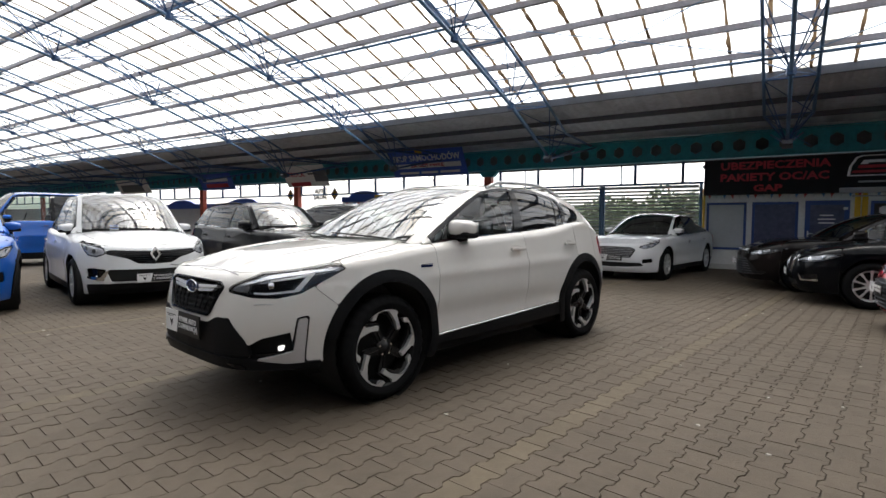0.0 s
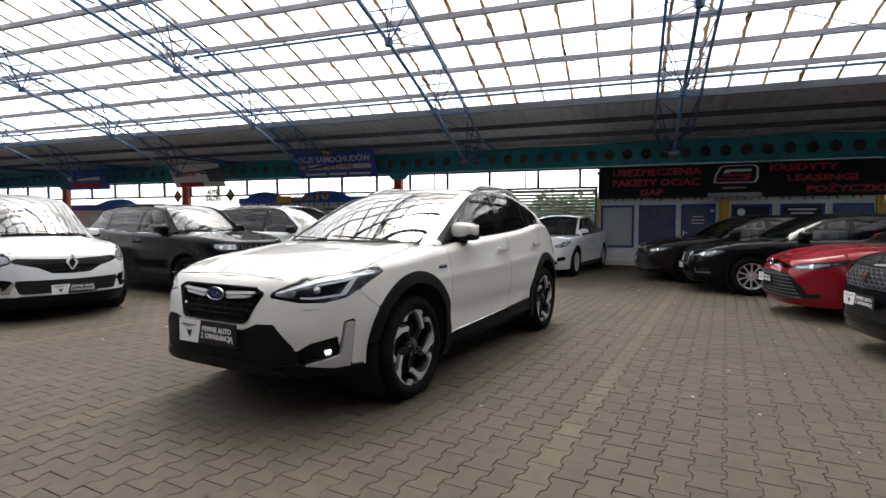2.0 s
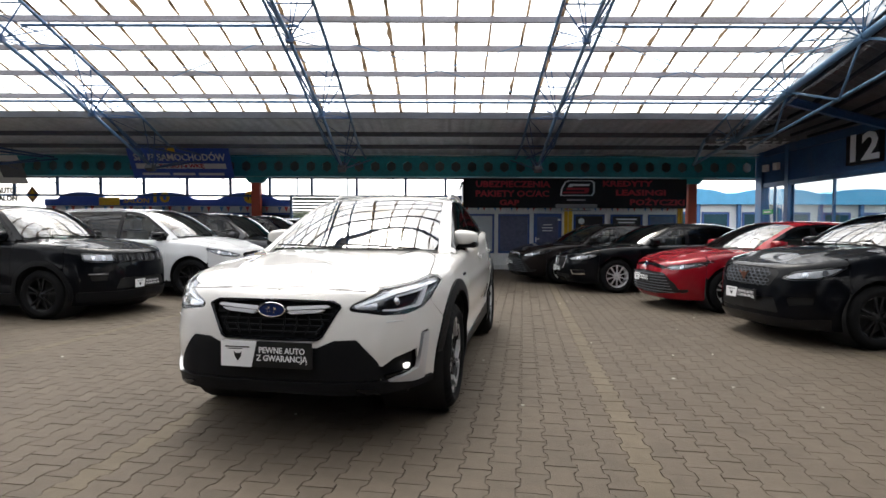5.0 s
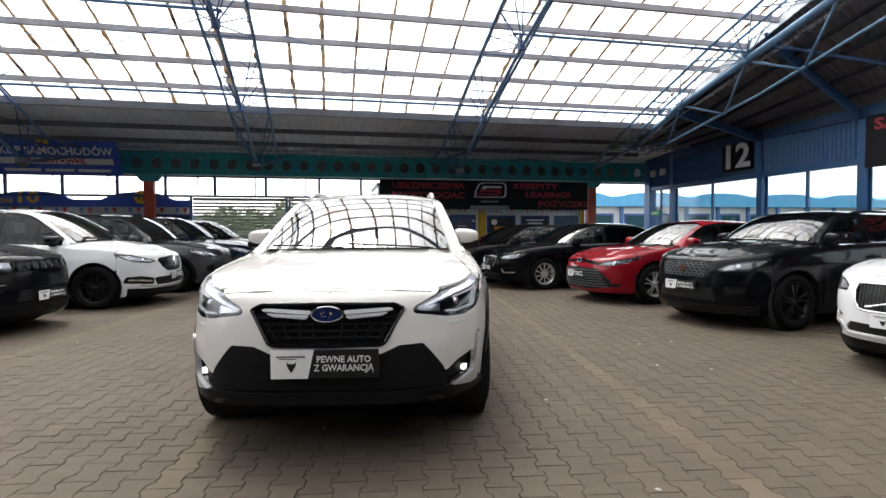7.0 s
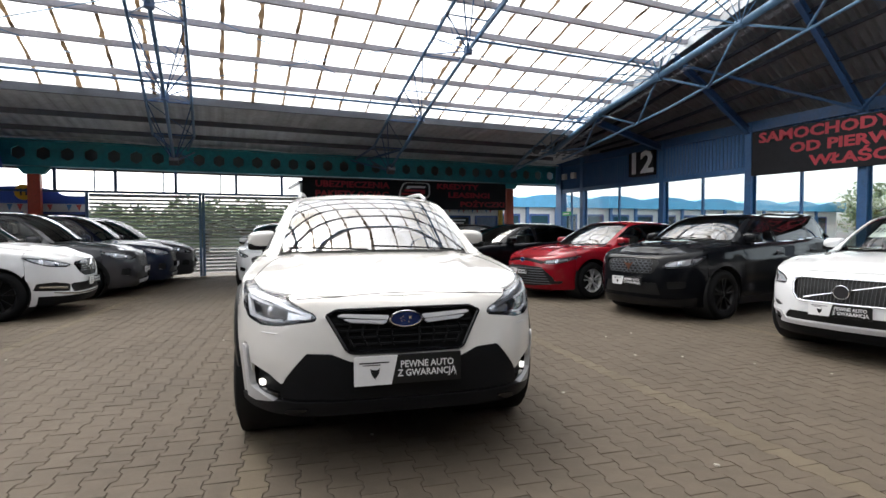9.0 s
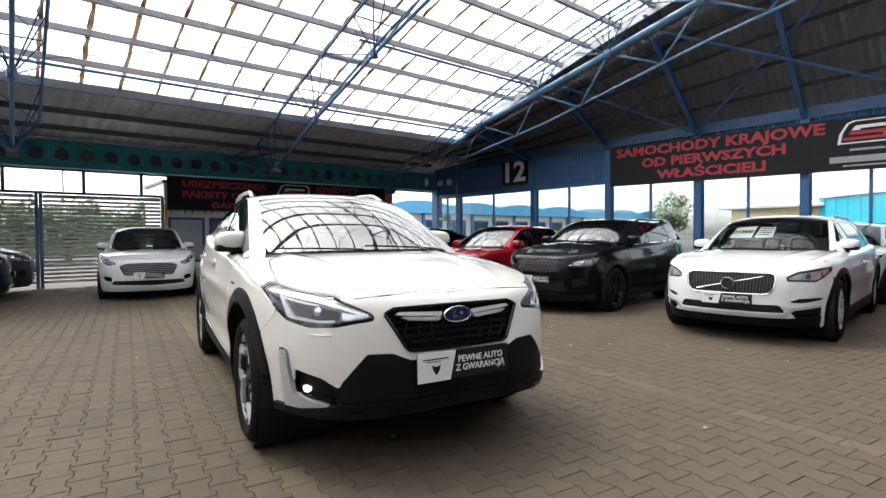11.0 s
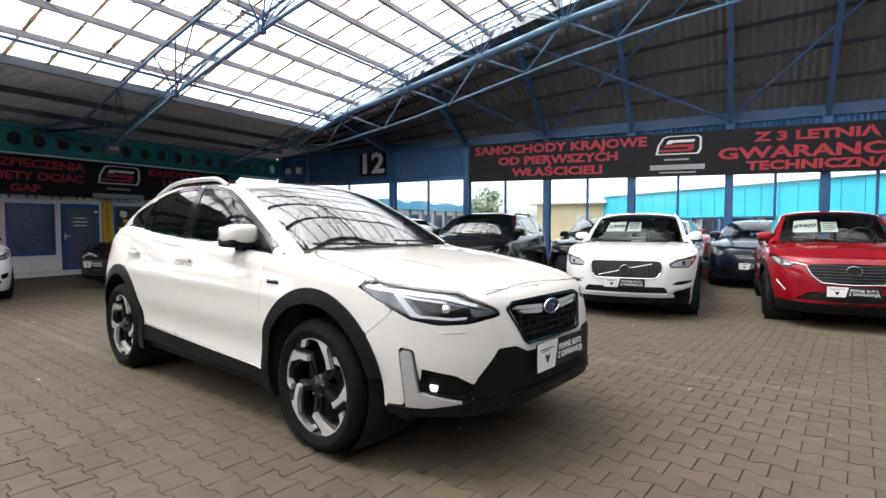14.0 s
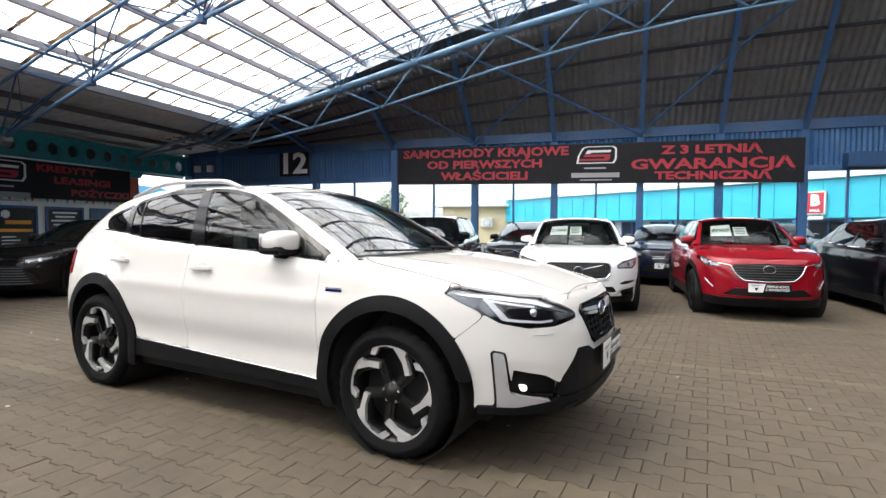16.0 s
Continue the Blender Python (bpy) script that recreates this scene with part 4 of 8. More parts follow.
part("board", Geo().box((21.22, -0.83, 1.80), (21.98, -0.69, 2.78), 0.01), M_WHITE, t)
part("red_field", Geo().box((21.28, -0.85, 1.86), (21.92, -0.83, 2.72)), M_PINK, t)
letters("B", 0.62, M_SILVER, at(21.6, -0.86, 2.38) @ FACE_S, t, bold=0.03)
letters("HALA", 0.15, M_SILVER, at(21.6, -0.86, 1.97) @ FACE_S, t, bold=0.006)
part("lower_plate", Geo().box((21.32, -0.80, 1.60), (21.88, -0.72, 1.74), 0.005), M_WHITE, t)
back = part("hedge_backdrop", Geo().add([(-40, 44, 0), (40, 44, 0), (40, 44, 2.6), (-40, 44, 2.6)], [(0, 1, 2, 3)]), M_LEAF)
tagged(back, "distant line of green hedges", "hedge", kind="structure")

# small things
ex = thing("exit_sign", "small green exit sign hung by the corner door", "sign")
part("plate", Geo().box((WALL_E - 0.06, 15.45, 1.70), (WALL_E - 0.02, 15.9, 1.84), 0.006), mat("exit_green", (0.02, 0.35, 0.08), 0.4), ex)
part("symbol", Geo().box((WALL_E - 0.066, 15.52, 1.75), (WALL_E - 0.06, 15.83, 1.78)), M_WHITE, ex)


# ---------------------------------------------------------------- cars: surfaces
def pchip(xs, ys):
    """Smooth monotone curve through points, as a vectorised function."""
    xs, ys = np.asarray(xs, float), np.asarray(ys, float)
    h, d = np.diff(xs), np.diff(ys) / np.diff(xs)
    m = np.zeros(len(xs))
    for i in range(1, len(xs) - 1):
        if d[i - 1] * d[i] > 0:
            w1, w2 = 2 * h[i] + h[i - 1], h[i] + 2 * h[i - 1]
            m[i] = (w1 + w2) / (w1 / d[i - 1] + w2 / d[i])
    m[0], m[-1] = d[0], d[-1]

    def f(x):
        x = np.clip(np.asarray(x, float), xs[0], xs[-1])
        i = np.clip(np.searchsorted(xs, x, side="right") - 1, 0, len(xs) - 2)
        t = (x - xs[i]) / h[i]
        return (2 * t**3 - 3 * t**2 + 1) * ys[i] + (t**3 - 2 * t**2 + t) * h[i] * m[i] + (3 * t**2 - 2 * t**3) * ys[i + 1] + (t**3 - t**2) * h[i] * m[i + 1]
    return f


def poly(pts, r=0.0):
    """Signed distance (negative inside) to a polygon, grown by r so that its corners are round."""
    P = np.asarray(pts, float)

    def f(a, b):
        a, b = np.asarray(a, float), np.asarray(b, float)
        best = np.full(a.shape, 1e9)
        inside = np.zeros(a.shape, bool)
        for (x0, y0), (x1, y1) in zip(P, np.roll(P, -1, 0)):
            ex, ey = x1 - x0, y1 - y0
            t = np.clip(((a - x0) * ex + (b - y0) * ey) / (ex * ex + ey * ey + 1e-12), 0, 1)
            best = np.minimum(best, (a - x0 - t * ex) ** 2 + (b - y0 - t * ey) ** 2)
            if y0 != y1:
                cross = ((y0 > b) != (y1 > b)) & (a < (x1 - x0) * (b - y0) / (y1 - y0) + x0)
                inside ^= cross
        d = np.sqrt(best)
        return np.where(inside, -d, d) - r
    return f


def disc(a0, b0, r, sx=1.0):
    return lambda a, b: np.hypot((a - a0) / sx, b - b0) - r


def both(*fs):
    return lambda a, b: np.maximum.reduce([f(a, b) for f in fs])


def less(f, *cuts):
    return lambda a, b: np.maximum.reduce([f(a, b)] + [-c(a, b) for c in cuts])


def either(*fs):
    return lambda a, b: np.minimum.reduce([f(a, b) for f in fs])


def sheet(surf, region, box, step, off=0.0, thick=0.012, mirror=False):
    """The part of a surface that lies in a region, with its edges turned in; returns (verts, faces)."""
    a0, a1, b0, b1 = box
    na, nb = max(3, int((a1 - a0) / step) + 2), max(3, int((b1 - b0) / step) + 2)
    A, B = np.meshgrid(np.linspace(a0, a1, na), np.linspace(b0, b1, nb), indexing="ij")
    F = region(A, B) + 1e-7
    inside = F < 0
    ids = -np.ones(A.shape, int)
    ids[inside] = np.arange(inside.sum())
    pts = list(zip(A[inside], B[inside]))
    cnt = inside[:-1, :-1].astype(int) + inside[1:, :-1] + inside[1:, 1:] + inside[:-1, 1:]
    faces = []
    full = np.argwhere(cnt == 4)
    for i, j in full:
        faces.append((ids[i, j], ids[i + 1, j], ids[i + 1, j + 1], ids[i, j + 1]))
    cache = {}

    def cut(p, q):
        key = (p, q) if p < q else (q, p)
        if key not in cache:
            f0, f1 = F[key[0]], F[key[1]]
            t = f0 / (f0 - f1)
            t = min(max(t, 0.02), 0.98)
            cache[key] = len(pts)
            pts.append((A[key[0]] + t * (A[key[1]] - A[key[0]]), B[key[0]] + t * (B[key[1]] - B[key[0]])))
        return cache[key]

    for i, j in np.argwhere((cnt > 0) & (cnt < 4)):
        ring = [(i, j), (i + 1, j), (i + 1, j + 1), (i, j + 1)]
        out = []
        for p, q in zip(ring, ring[1:] + ring[:1]):
            if inside[p]:
                out.append(ids[p])
            if inside[p] != inside[q]:
                out.append(cut(p, q))
        if len(out) >= 3:
            faces.append(tuple(out))
    if not faces:
        return np.zeros((0, 3)), []
    ab = np.asarray(pts, float)
    a, b = ab[:, 0], ab[:, 1]
    e = 2e-3
    P = surf(a, b)
    da, db = surf(a + e, b) - surf(a - e, b), surf(a, b + e) - surf(a, b - e)
    N = np.cross(da, db)
    N /= np.linalg.norm(N, axis=1, keepdims=True) + 1e-12
    axis = np.stack([np.clip(P[:, 0], -3.6, -1.0), 0 * a, np.full_like(a, 0.6)], 1)
    flip = ((N * (P - axis)).sum(1).mean() < 0)
    if flip:
        N = -N
    V = P + N * off
    fl = faces
    q = fl[0]
    test = np.cross(V[q[1]] - V[q[0]], V[q[2]] - V[q[1]])
    if (test * N[q[0]]).sum() < 0:
        fl = [f[::-1] for f in fl]
    if thick:
        edges = {}
        for f in fl:
            for p, r in zip(f, f[1:] + f[:1]):
                edges[(p, r)] = True
        rim = [(p, r) for p, r in edges if (r, p) not in edges]
        used = sorted({p for e2 in rim for p in e2})
        n0 = len(V)
        top = {p: n0 + k for k, p in enumerate(used)}
        low = {p: n0 + len(used) + k for k, p in enumerate(used)}
        V = np.vstack([V, V[used], V[used] - N[used] * thick])
        fl = fl + [(top[r], top[p], low[p], low[r]) for p, r in rim]
    if mirror:
        V = V * (1, -1, 1)
        fl = [f[::-1] for f in fl]
    return V, fl


def islands(g):
    """The separate pieces of a mesh, large enough to be seen."""
    up = list(range(len(g.v)))

    def root(i):
        while up[i] != i:
            up[i] = up[up[i]]
            i = up[i]
        return i
    seam = {}
    for i, p in enumerate(g.v):
        j = seam.setdefault(tuple(round(q, 5) for q in p), i)
        up[root(i)] = root(j)
    for f in g.f:
        for i in f[1:]:
            up[root(i)] = root(f[0])
    groups = {}
    for f in g.f:
        groups.setdefault(root(f[0]), []).append(f)
    for fs in groups.values():
        if len(fs) < 6:
            continue
        ids = sorted({i for f in fs for i in f})
        to = {i: k for k, i in enumerate(ids)}
        piece = Geo()
        piece.v, piece.f = [g.v[i] for i in ids], [tuple(to[i] for i in f) for f in fs]
        yield piece


def sheets(name, pieces, material, parent, label=""):
    g = Geo()
    for V, fl in pieces:
        if len(fl):
            g.add(V.tolist(), fl)
    if not g.f:
        return None
    if name in ("cabin_side", "window_frame"):
        out = None
        for piece in islands(g):
            out = part(name, piece, material, parent, label, smooth=True, fix=False)
        return out
    return part(name, g, material, parent, label, smooth=True, fix=False)


class Shell:
    """The outer skin of one car. s is measured backwards from the nose; the car points to +x."""

    def __init__(self, c):
        self.c = c
        L, W = c["L"], c["W"] / 2
        k, j = W / 0.90, L - 4.485
        base = c.get("plan") or [(0, 0), (0.02, 0.3), (0.06, 0.46), (0.14, 0.59), (0.25, 0.70), (0.42, 0.79), (0.65, 0.85), (0.95, 0.882), (1.6, 0.897), (2.4, 0.90), (3.3, 0.893), (3.8, 0.87), (4.15, 0.82), (4.33, 0.72), (4.43, 0.5), (4.475, 0.25), (4.485, 0)]
        pl = np.array([(s + (j if s > 2.5 else 0), y * k) for s, y in base])
        us = np.r_[0, np.cumsum(np.hypot(*np.diff(pl, axis=0).T))]
        fine = np.linspace(0, us[-1], 800)
        fs, fy = pchip(us, pl[:, 0])(fine), pchip(us, pl[:, 1])(fine)
        arc = np.r_[0, np.cumsum(np.hypot(np.diff(fs), np.diff(fy)))]
        self.U = arc[-1]
        self.S = lambda u: np.interp(u, arc, fs)
        self.Y = lambda u: np.interp(u, arc, fy)
        half = len(fs) // 2
        self.fy = lambda y: float(np.sign(y) * np.interp(abs(y), fy[:half], arc[:half]))
        self.fs = lambda s: float(np.interp(s, fs, arc))
        self.nose, self.tail = pchip(*zip(*c["nose"])), pchip(*zip(*c["tail"]))
        self.wide = pchip(*zip(*c["wide"]))
        self.zs = pchip(*zip(*c["shoulder"]))      # shoulder height over s
        self.zc = pchip(*zip(*c["bonnet"]))        # bonnet centre line over s
        self.round = 0.055
        ts, q = zip(*[(r[0], r[1:]) for r in c["canopy"]])
        q = np.array(q)
        self.can = [pchip(ts, q[:, i]) for i in range(5)]   # centre s, z; edge s, y, z
        tt = np.linspace(0, 1, 400)
        es, ey, ez = self.can[2](tt), self.can[3](tt), self.can[4](tt)
        self.es, self.ey, self.ez = es, ey, ez
        uu = np.linspace(0, self.U, 1200)
        top = self.belt(uu, self.zs(self.S(uu)))
        n = int(np.argmax(top[:, 1] > 0.97 * top[:, 1].max()))
        self.hs, self.hy, self.hz = -top[: n + 200, 0], top[: n + 200, 1], top[: n + 200, 2]
        self.top_s, self.top_y = -top[:, 0], top[:, 1]

    def belt(self, u, z):
        sg, u = np.sign(u) + (u == 0), np.abs(u)
        s0, y = self.S(u), self.Y(u)
        L = self.c["L"]
        wf = np.clip(1 - s0 / 0.95, 0, 1) ** 1.4
        wr = np.clip(1 - (L - s0) / 0.9, 0, 1) ** 1.4
        s = s0 + self.nose(z) * wf - self.tail(z) * wr
        y = y * self.wide(z)
        mid = np.clip((s0 - 1.2) / 0.25, 0, 1) * np.clip((3.5 - s0) / 0.25, 0, 1)
        y = y - 0.022 * mid * np.exp(-(((z - 0.50) / 0.11) ** 2)) + 0.010 * mid * np.exp(-(((z - 0.80 - 0.02 * (s0 - 1.2)) / 0.05) ** 2))
        for a in self.c["axles"]:
            d = np.hypot(s0 - a, (z - 0.36))
            y = y + 0.010 * np.exp(-(((d - 0.42) / 0.09) ** 2)) * (z < 0.95)
        d = np.clip(1 - (self.zs(s0) - z) / self.round, 0, 1)
        inset = self.round * (1 - np.sqrt(np.clip(1 - d**2, 0, 1)))
        y = np.maximum(y - inset, 0)
        s = s + inset * wf * np.clip(1 - y / 0.9, 0, 1)
        return np.stack([-s, sg * y, z + 0 * s], -1)

    def bonnet(self, s, y):
        ye = np.interp(s, self.hs, self.hy) if self.hs[0] < self.hs[-1] else self.hy[0] + 0 * s
        ze = np.interp(s, self.hs, self.hz)
        zc = ze + np.maximum(self.zc(s) - ze, 0) * np.clip((s - self.hs[0]) / 0.32, 0, 1) ** 0.75
        k = np.clip(np.abs(y) / np.maximum(ye, 0.05), 0, 1.3)
        crease = 0.010 * np.exp(-(((np.abs(y) - 0.42 - 0.16 * (s - 0.5)) / 0.05) ** 2)) * np.clip((s - 0.15) / 0.3, 0, 1)
        return np.stack([-s, y, ze + (zc - ze) * (1 - np.minimum(k, 1) ** 2.6) + crease], -1)

    def edge_y(self, s):
        return np.interp(s, self.hs, self.hy)

    def canopy(self, t, k):
        cs, cz, es, ey, ez = (f(t) for f in self.can)
        a = np.abs(k)
        return np.stack([-(cs + (es - cs) * a**2.6), ey * k, cz + (ez - cz) * a**2.8], -1)

    def side(self, s, z):
        zb, ze = self.zs(s) - 0.012, np.interp(s, self.es, self.ez)
        yb, ye = np.interp(s, self.top_s, self.top_y), np.interp(s, self.es, self.ey)
        f = (z - zb) / np.maximum(ze - zb, 0.03)
        y = yb + (ye - yb) * f + 0.035 * np.clip(f, 0, 1) * np.clip(1 - f, 0, 1) * 4 * 0.6
        return np.stack([-s, y, z], -1)

    def pt(self, p):
        """('y', y, z) on the nose or ('s', s, z) on the flank, as a point of the belt."""
        return ((self.fy(p[1]) if p[0] == "y" else self.fs(p[1])), p[2])


# ---------------------------------------------------------------- cars: materials
def paint(name, base, flake=0.0, ior=1.5):
    m = mat(name, base, 0.4, flake, vary=0.02, scale=1.5, coat=1.0, coat_ior=ior, spec=0.05)
    return m


P_WHITE = paint("pearl_white_paint", (0.60, 0.582, 0.552))
P_WHITE2 = paint("white_paint_gloss", (0.64, 0.65, 0.66))
P_BLACK = paint("black_car_paint", (0.0012, 0.0016, 0.0028), ior=1.25)
P_DBLUE = paint("midnight_blue_paint", (0.006, 0.010, 0.026), 0.3, 1.45)
P_GREY = paint("dark_grey_paint", (0.040, 0.041, 0.047), 0.5, 1.5)
P_BROWN = paint("dark_brown_paint", (0.008, 0.006, 0.006), 0.4, 1.3)
P_RED = paint("red_pearl_paint", (0.22, 0.004, 0.011), 0.2)
P_BLUE = paint("bright_blue_paint", (0.012, 0.10, 0.42), 0.4)
M_CLAD = mat("black_cladding", (0.006, 0.0062, 0.007), 0.5, vary=0.1, scale=6, bump=0.12, bscale=400, spec=0.12)
M_GLOSSBLK = mat("gloss_black_trim", (0.005, 0.005, 0.006), 0.12, vary=0.05, spec=0.3)
M_CHROME = mat("chrome_trim", (0.75, 0.76, 0.78), 0.12, 1.0, vary=0.03)
M_ALU = mat("machined_alloy", (0.58, 0.58, 0.58), 0.35, 0.55, vary=0.05, scale=8)
M_RIMBLK = mat("black_alloy", (0.007, 0.007, 0.0075), 0.35, vary=0.05, spec=0.3)
M_TYRE = mat("tyre_rubber", (0.006, 0.006, 0.0065), 0.75, vary=0.2, scale=8, bump=0.15, bscale=150, spec=0.10)
M_WELL = mat("wheel_well", (0.006, 0.006, 0.006), 0.9, vary=0.1)
M_LAMPIN = mat("lamp_reflector", (0.70, 0.71, 0.73), 0.14, 0.9, vary=0.35, scale=18)
M_LAMPDARK = mat("lamp_housing", (0.014, 0.014, 0.016), 0.3, vary=0.4, scale=10)
M_LAMPBASE = mat("dark_chrome_lamp", (0.16, 0.165, 0.18), 0.18, 0.8, vary=0.6, scale=16)
M_LENS = glass("lamp_lens", (0.97, 0.98, 1.0), clear=0.95, f0=0.05)
M_LAMPHOUSE = mat("lamp_house_grey", (0.46, 0.47, 0.49), 0.2, 0.4, vary=0.4, scale=12)
M_CARGLASS = glass("tinted_car_glass", (0.72, 0.80, 0.76), clear=0.85, f0=0.055)
M_SCREEN = glass("bright_windscreen", (0.42, 0.50, 0.47), clear=0.75, f0=0.24)
M_PRIVACY = glass("privacy_glass", (0.10, 0.11, 0.12), clear=0.5, f0=0.06)
M_CABIN = mat("dark_cabin_trim", (0.02, 0.02, 0.021), 0.8, vary=0.2, scale=5)
M_SEAT = mat("seat_cloth", (0.035, 0.035, 0.037), 0.85, vary=0.2, scale=8)
M_TAIL = mat("tail_lamp_red", (0.35, 0.01, 0.015), 0.12, vary=0.1, coat=1.0)
M_DRL = mat("lit_lamp", (1.0, 0.98, 0.92), 0.3, vary=0.0, emit=0.6)
M_PLATE_W = mat("plate_white", (0.72, 0.72, 0.72), 0.4, vary=0.04)
M_PLATE_K = mat("plate_black", (0.009, 0.009, 0.009), 0.4, vary=0.1, spec=0.25)
M_BADGE = mat("blue_badge", (0.006, 0.018, 0.09), 0.2, 0.2, vary=0.05)
M_LTRIM_DARK = mat("satin_dark_trim", (0.06, 0.062, 0.066), 0.3, 0.4, vary=0.06)
M_GUIDE = mat("frosted_light_guide", (0.62, 0.63, 0.65), 0.25, vary=0.15, scale=20)
M_LTRIM = mat("silver_bezel", (0.46, 0.46, 0.47), 0.35, 0.4, vary=0.04)


# ---------------------------------------------------------------- cars: wheels
def lathe(profile, n=48):
    """Profile of (radius, y) turned about the y axis."""
    g = Geo()
    m = len(profile)
    vs = []
    for i in range(n):
        a = 2 * math.pi * i / n
        vs += [(r * math.cos(a), y, r * math.sin(a)) for r, y in profile]
    fs = []
    for i in range(n):
        for j in range(m - 1):
            p, q = i * m + j, ((i + 1) % n) * m + j
            fs.append((p, p + 1, q + 1, q))
    return g.add(vs, fs)


def plate_piece(g, polar, y0, y1):
    """A flat piece of the rim: outline in (radius, degrees) between two depths."""
    pts = [(r * math.cos(radians(a)), r * math.sin(radians(a))) for r, a in polar]
    n = len(pts)
    vs = [(p[0], y0, p[1]) for p in pts] + [(p[0], y1, p[1]) for p in pts]
    g.add(vs, [tuple(range(n)), tuple(range(2 * n - 1, n - 1, -1))] + [(i, n + i, n + (i + 1) % n, (i + 1) % n) for i in range(n)])


def wheel_meshes(R, W, rim_r, style, n=48):
    """Meshes of tyre, rim, spoke face and hub; the outer side is +y, y = 0 at the outer face."""
    prof = [(rim_r - 0.01, -W + 0.02), (rim_r + 0.01, -W), (R - 0.05, -W - 0.004), (R - 0.012, -W + 0.02), (R - 0.002, -W + 0.045)]
    for k in range(1, 4):
        y = -W + 0.045 + (W - 0.09) * k / 4
        prof += [(R, y - 0.008), (R - 0.012, y - 0.005), (R - 0.012, y + 0.005), (R, y + 0.008)]
    prof += [(R - 0.002, -0.045), (R - 0.012, -0.02), (R - 0.05, 0.006), (rim_r + 0.03, 0.004), (rim_r + 0.008, -0.004), (rim_r - 0.008, -0.012)]
    out = {"tyre": lathe(prof, n).mesh("tyre", M_TYRE, True)}
    if style.get("lugs"):
        m = len(prof)
        for i, q in enumerate(out["tyre"].vertices):
            r = math.hypot(q.co.x, q.co.z)
            if (i // m + (1 if q.co.y > -W / 2 else 0)) % 3 == 0 and r > R - 0.02:
                k = (r - 0.009) / r
                q.co.x, q.co.z = q.co.x * k, q.co.z * k
    barrel = [(rim_r - 0.008, -W + 0.02), (rim_r - 0.03, -W * 0.5), (rim_r - 0.035, -0.05), (rim_r - 0.012, -0.02), (rim_r + 0.006, -0.006), (rim_r + 0.006, -0.012)]
    out["rim"] = lathe(barrel, n).mesh("rim", M_ALU if style["tone"] == "silver" else M_RIMBLK, True)
    back = lathe([(0.02, -W * 0.6), (rim_r - 0.04, -W * 0.6)], n)
    out["back"] = back.mesh("brake_side", M_WELL)
    k = style["n"]
    face, bright = Geo(), Geo()
    for i in range(k):
        c = 360 / k * i + 90
        if style["kind"] == "hook":
            # black twisted spoke that bends towards the rim, with a machined hook round its outer end
            q = rim_r
            plate_piece(face, [(0.045, c + 8), (q * 0.42, c + 30), (q * 0.56, c + 33), (q * 0.80, c + 6), (q * 0.90, c - 6), (q * 0.90, c - 22), (q * 0.84, c - 34), (q * 0.985, c - 30), (q * 0.985, c - 10), (q * 0.985, c + 10), (q * 0.97, c + 24), (q * 0.88, c + 30), (q * 0.66, c + 54), (q * 0.45, c + 58), (0.045, c + 66)], -0.066, -0.040)
            plate_piece(face, [(0.06, c + 34), (q * 0.50, c + 40), (q * 0.50, c + 45), (0.06, c + 46)], -0.040, -0.030)
            plate_piece(bright, [(q, c - 23), (q, c - 10), (q, c + 4), (q * 0.995, c + 15), (q * 0.94, c + 25), (q * 0.87, c + 24), (q * 0.64, c + 48), (q * 0.54, c + 42), (q * 0.70, c + 25), (q * 0.83, c + 12), (q * 0.925, c + 5), (q * 0.945, c - 6), (q * 0.94, c - 17), (q * 0.82, c - 25), (q * 0.875, c - 33), (q * 0.96, c - 27)], -0.040, -0.016)
        elif style["kind"] == "twin":
            for o in (-1, 1):
                w0, w1 = 4.0, 3.2
                plate_piece(face, [(0.05, c + o * 9 - 9), (rim_r - 0.005, c + o * style.get("splay", 12) - w1), (rim_r - 0.005, c + o * style.get("splay", 12) + w1), (0.05, c + o * 9 + 9)], -0.045, -0.018)
        else:
            w = style.get("w", 7)
            plate_piece(face, [(0.05, c - 26), (rim_r * 0.5, c - w * 0.9), (rim_r - 0.005, c - w), (rim_r - 0.005, c + w), (rim_r * 0.5, c + w * 0.9), (0.05, c + 26)], -0.045, -0.018)
    tone = {"silver": M_ALU, "black": M_RIMBLK}[style["tone"]]
    me = face.mesh("spokes", tone)
    out["spokes"] = me
    if bright.f:
        out["bright"] = bright.mesh("machined_face", M_ALU)
    hub = lathe([(0.0, -0.022), (0.026, -0.022), (0.030, -0.030), (0.058, -0.036), (0.064, -0.06)], 20)
    out["hub"] = hub.mesh("hub_cap", tone, True)
    nuts = Geo()
    for i in range(5):
        a = 2 * math.pi * i / 5 + 0.3
        nuts.tube((0.050 * math.cos(a), -0.04, 0.050 * math.sin(a)), (0.050 * math.cos(a), -0.026, 0.050 * math.sin(a)), 0.008, 6, True)
    out["nuts"] = nuts.mesh("wheel_nut", M_CHROME)
    return out


def put_wheel(car, meshes, s, y, R, turn=0.0, flip=False):
    w = new("wheel")
    w.parent = car
    w.matrix_basis = at(-s, y, R) @ pose(0, 0, 0, 0, 0, (180 if flip else 0) + turn)
    for key, name in (("tyre", "tyre"), ("rim", "rim"), ("spokes", "spokes"), ("bright", "machined_face"), ("hub", "hub_cap"), ("nuts", "wheel_nuts"), ("back", "brake_backing")):
        if key in meshes:
            o = new(name, meshes[key])
            o.parent = w
    return w


# ---------------------------------------------------------------- cars: assembly
TEXT_CACHE = {}


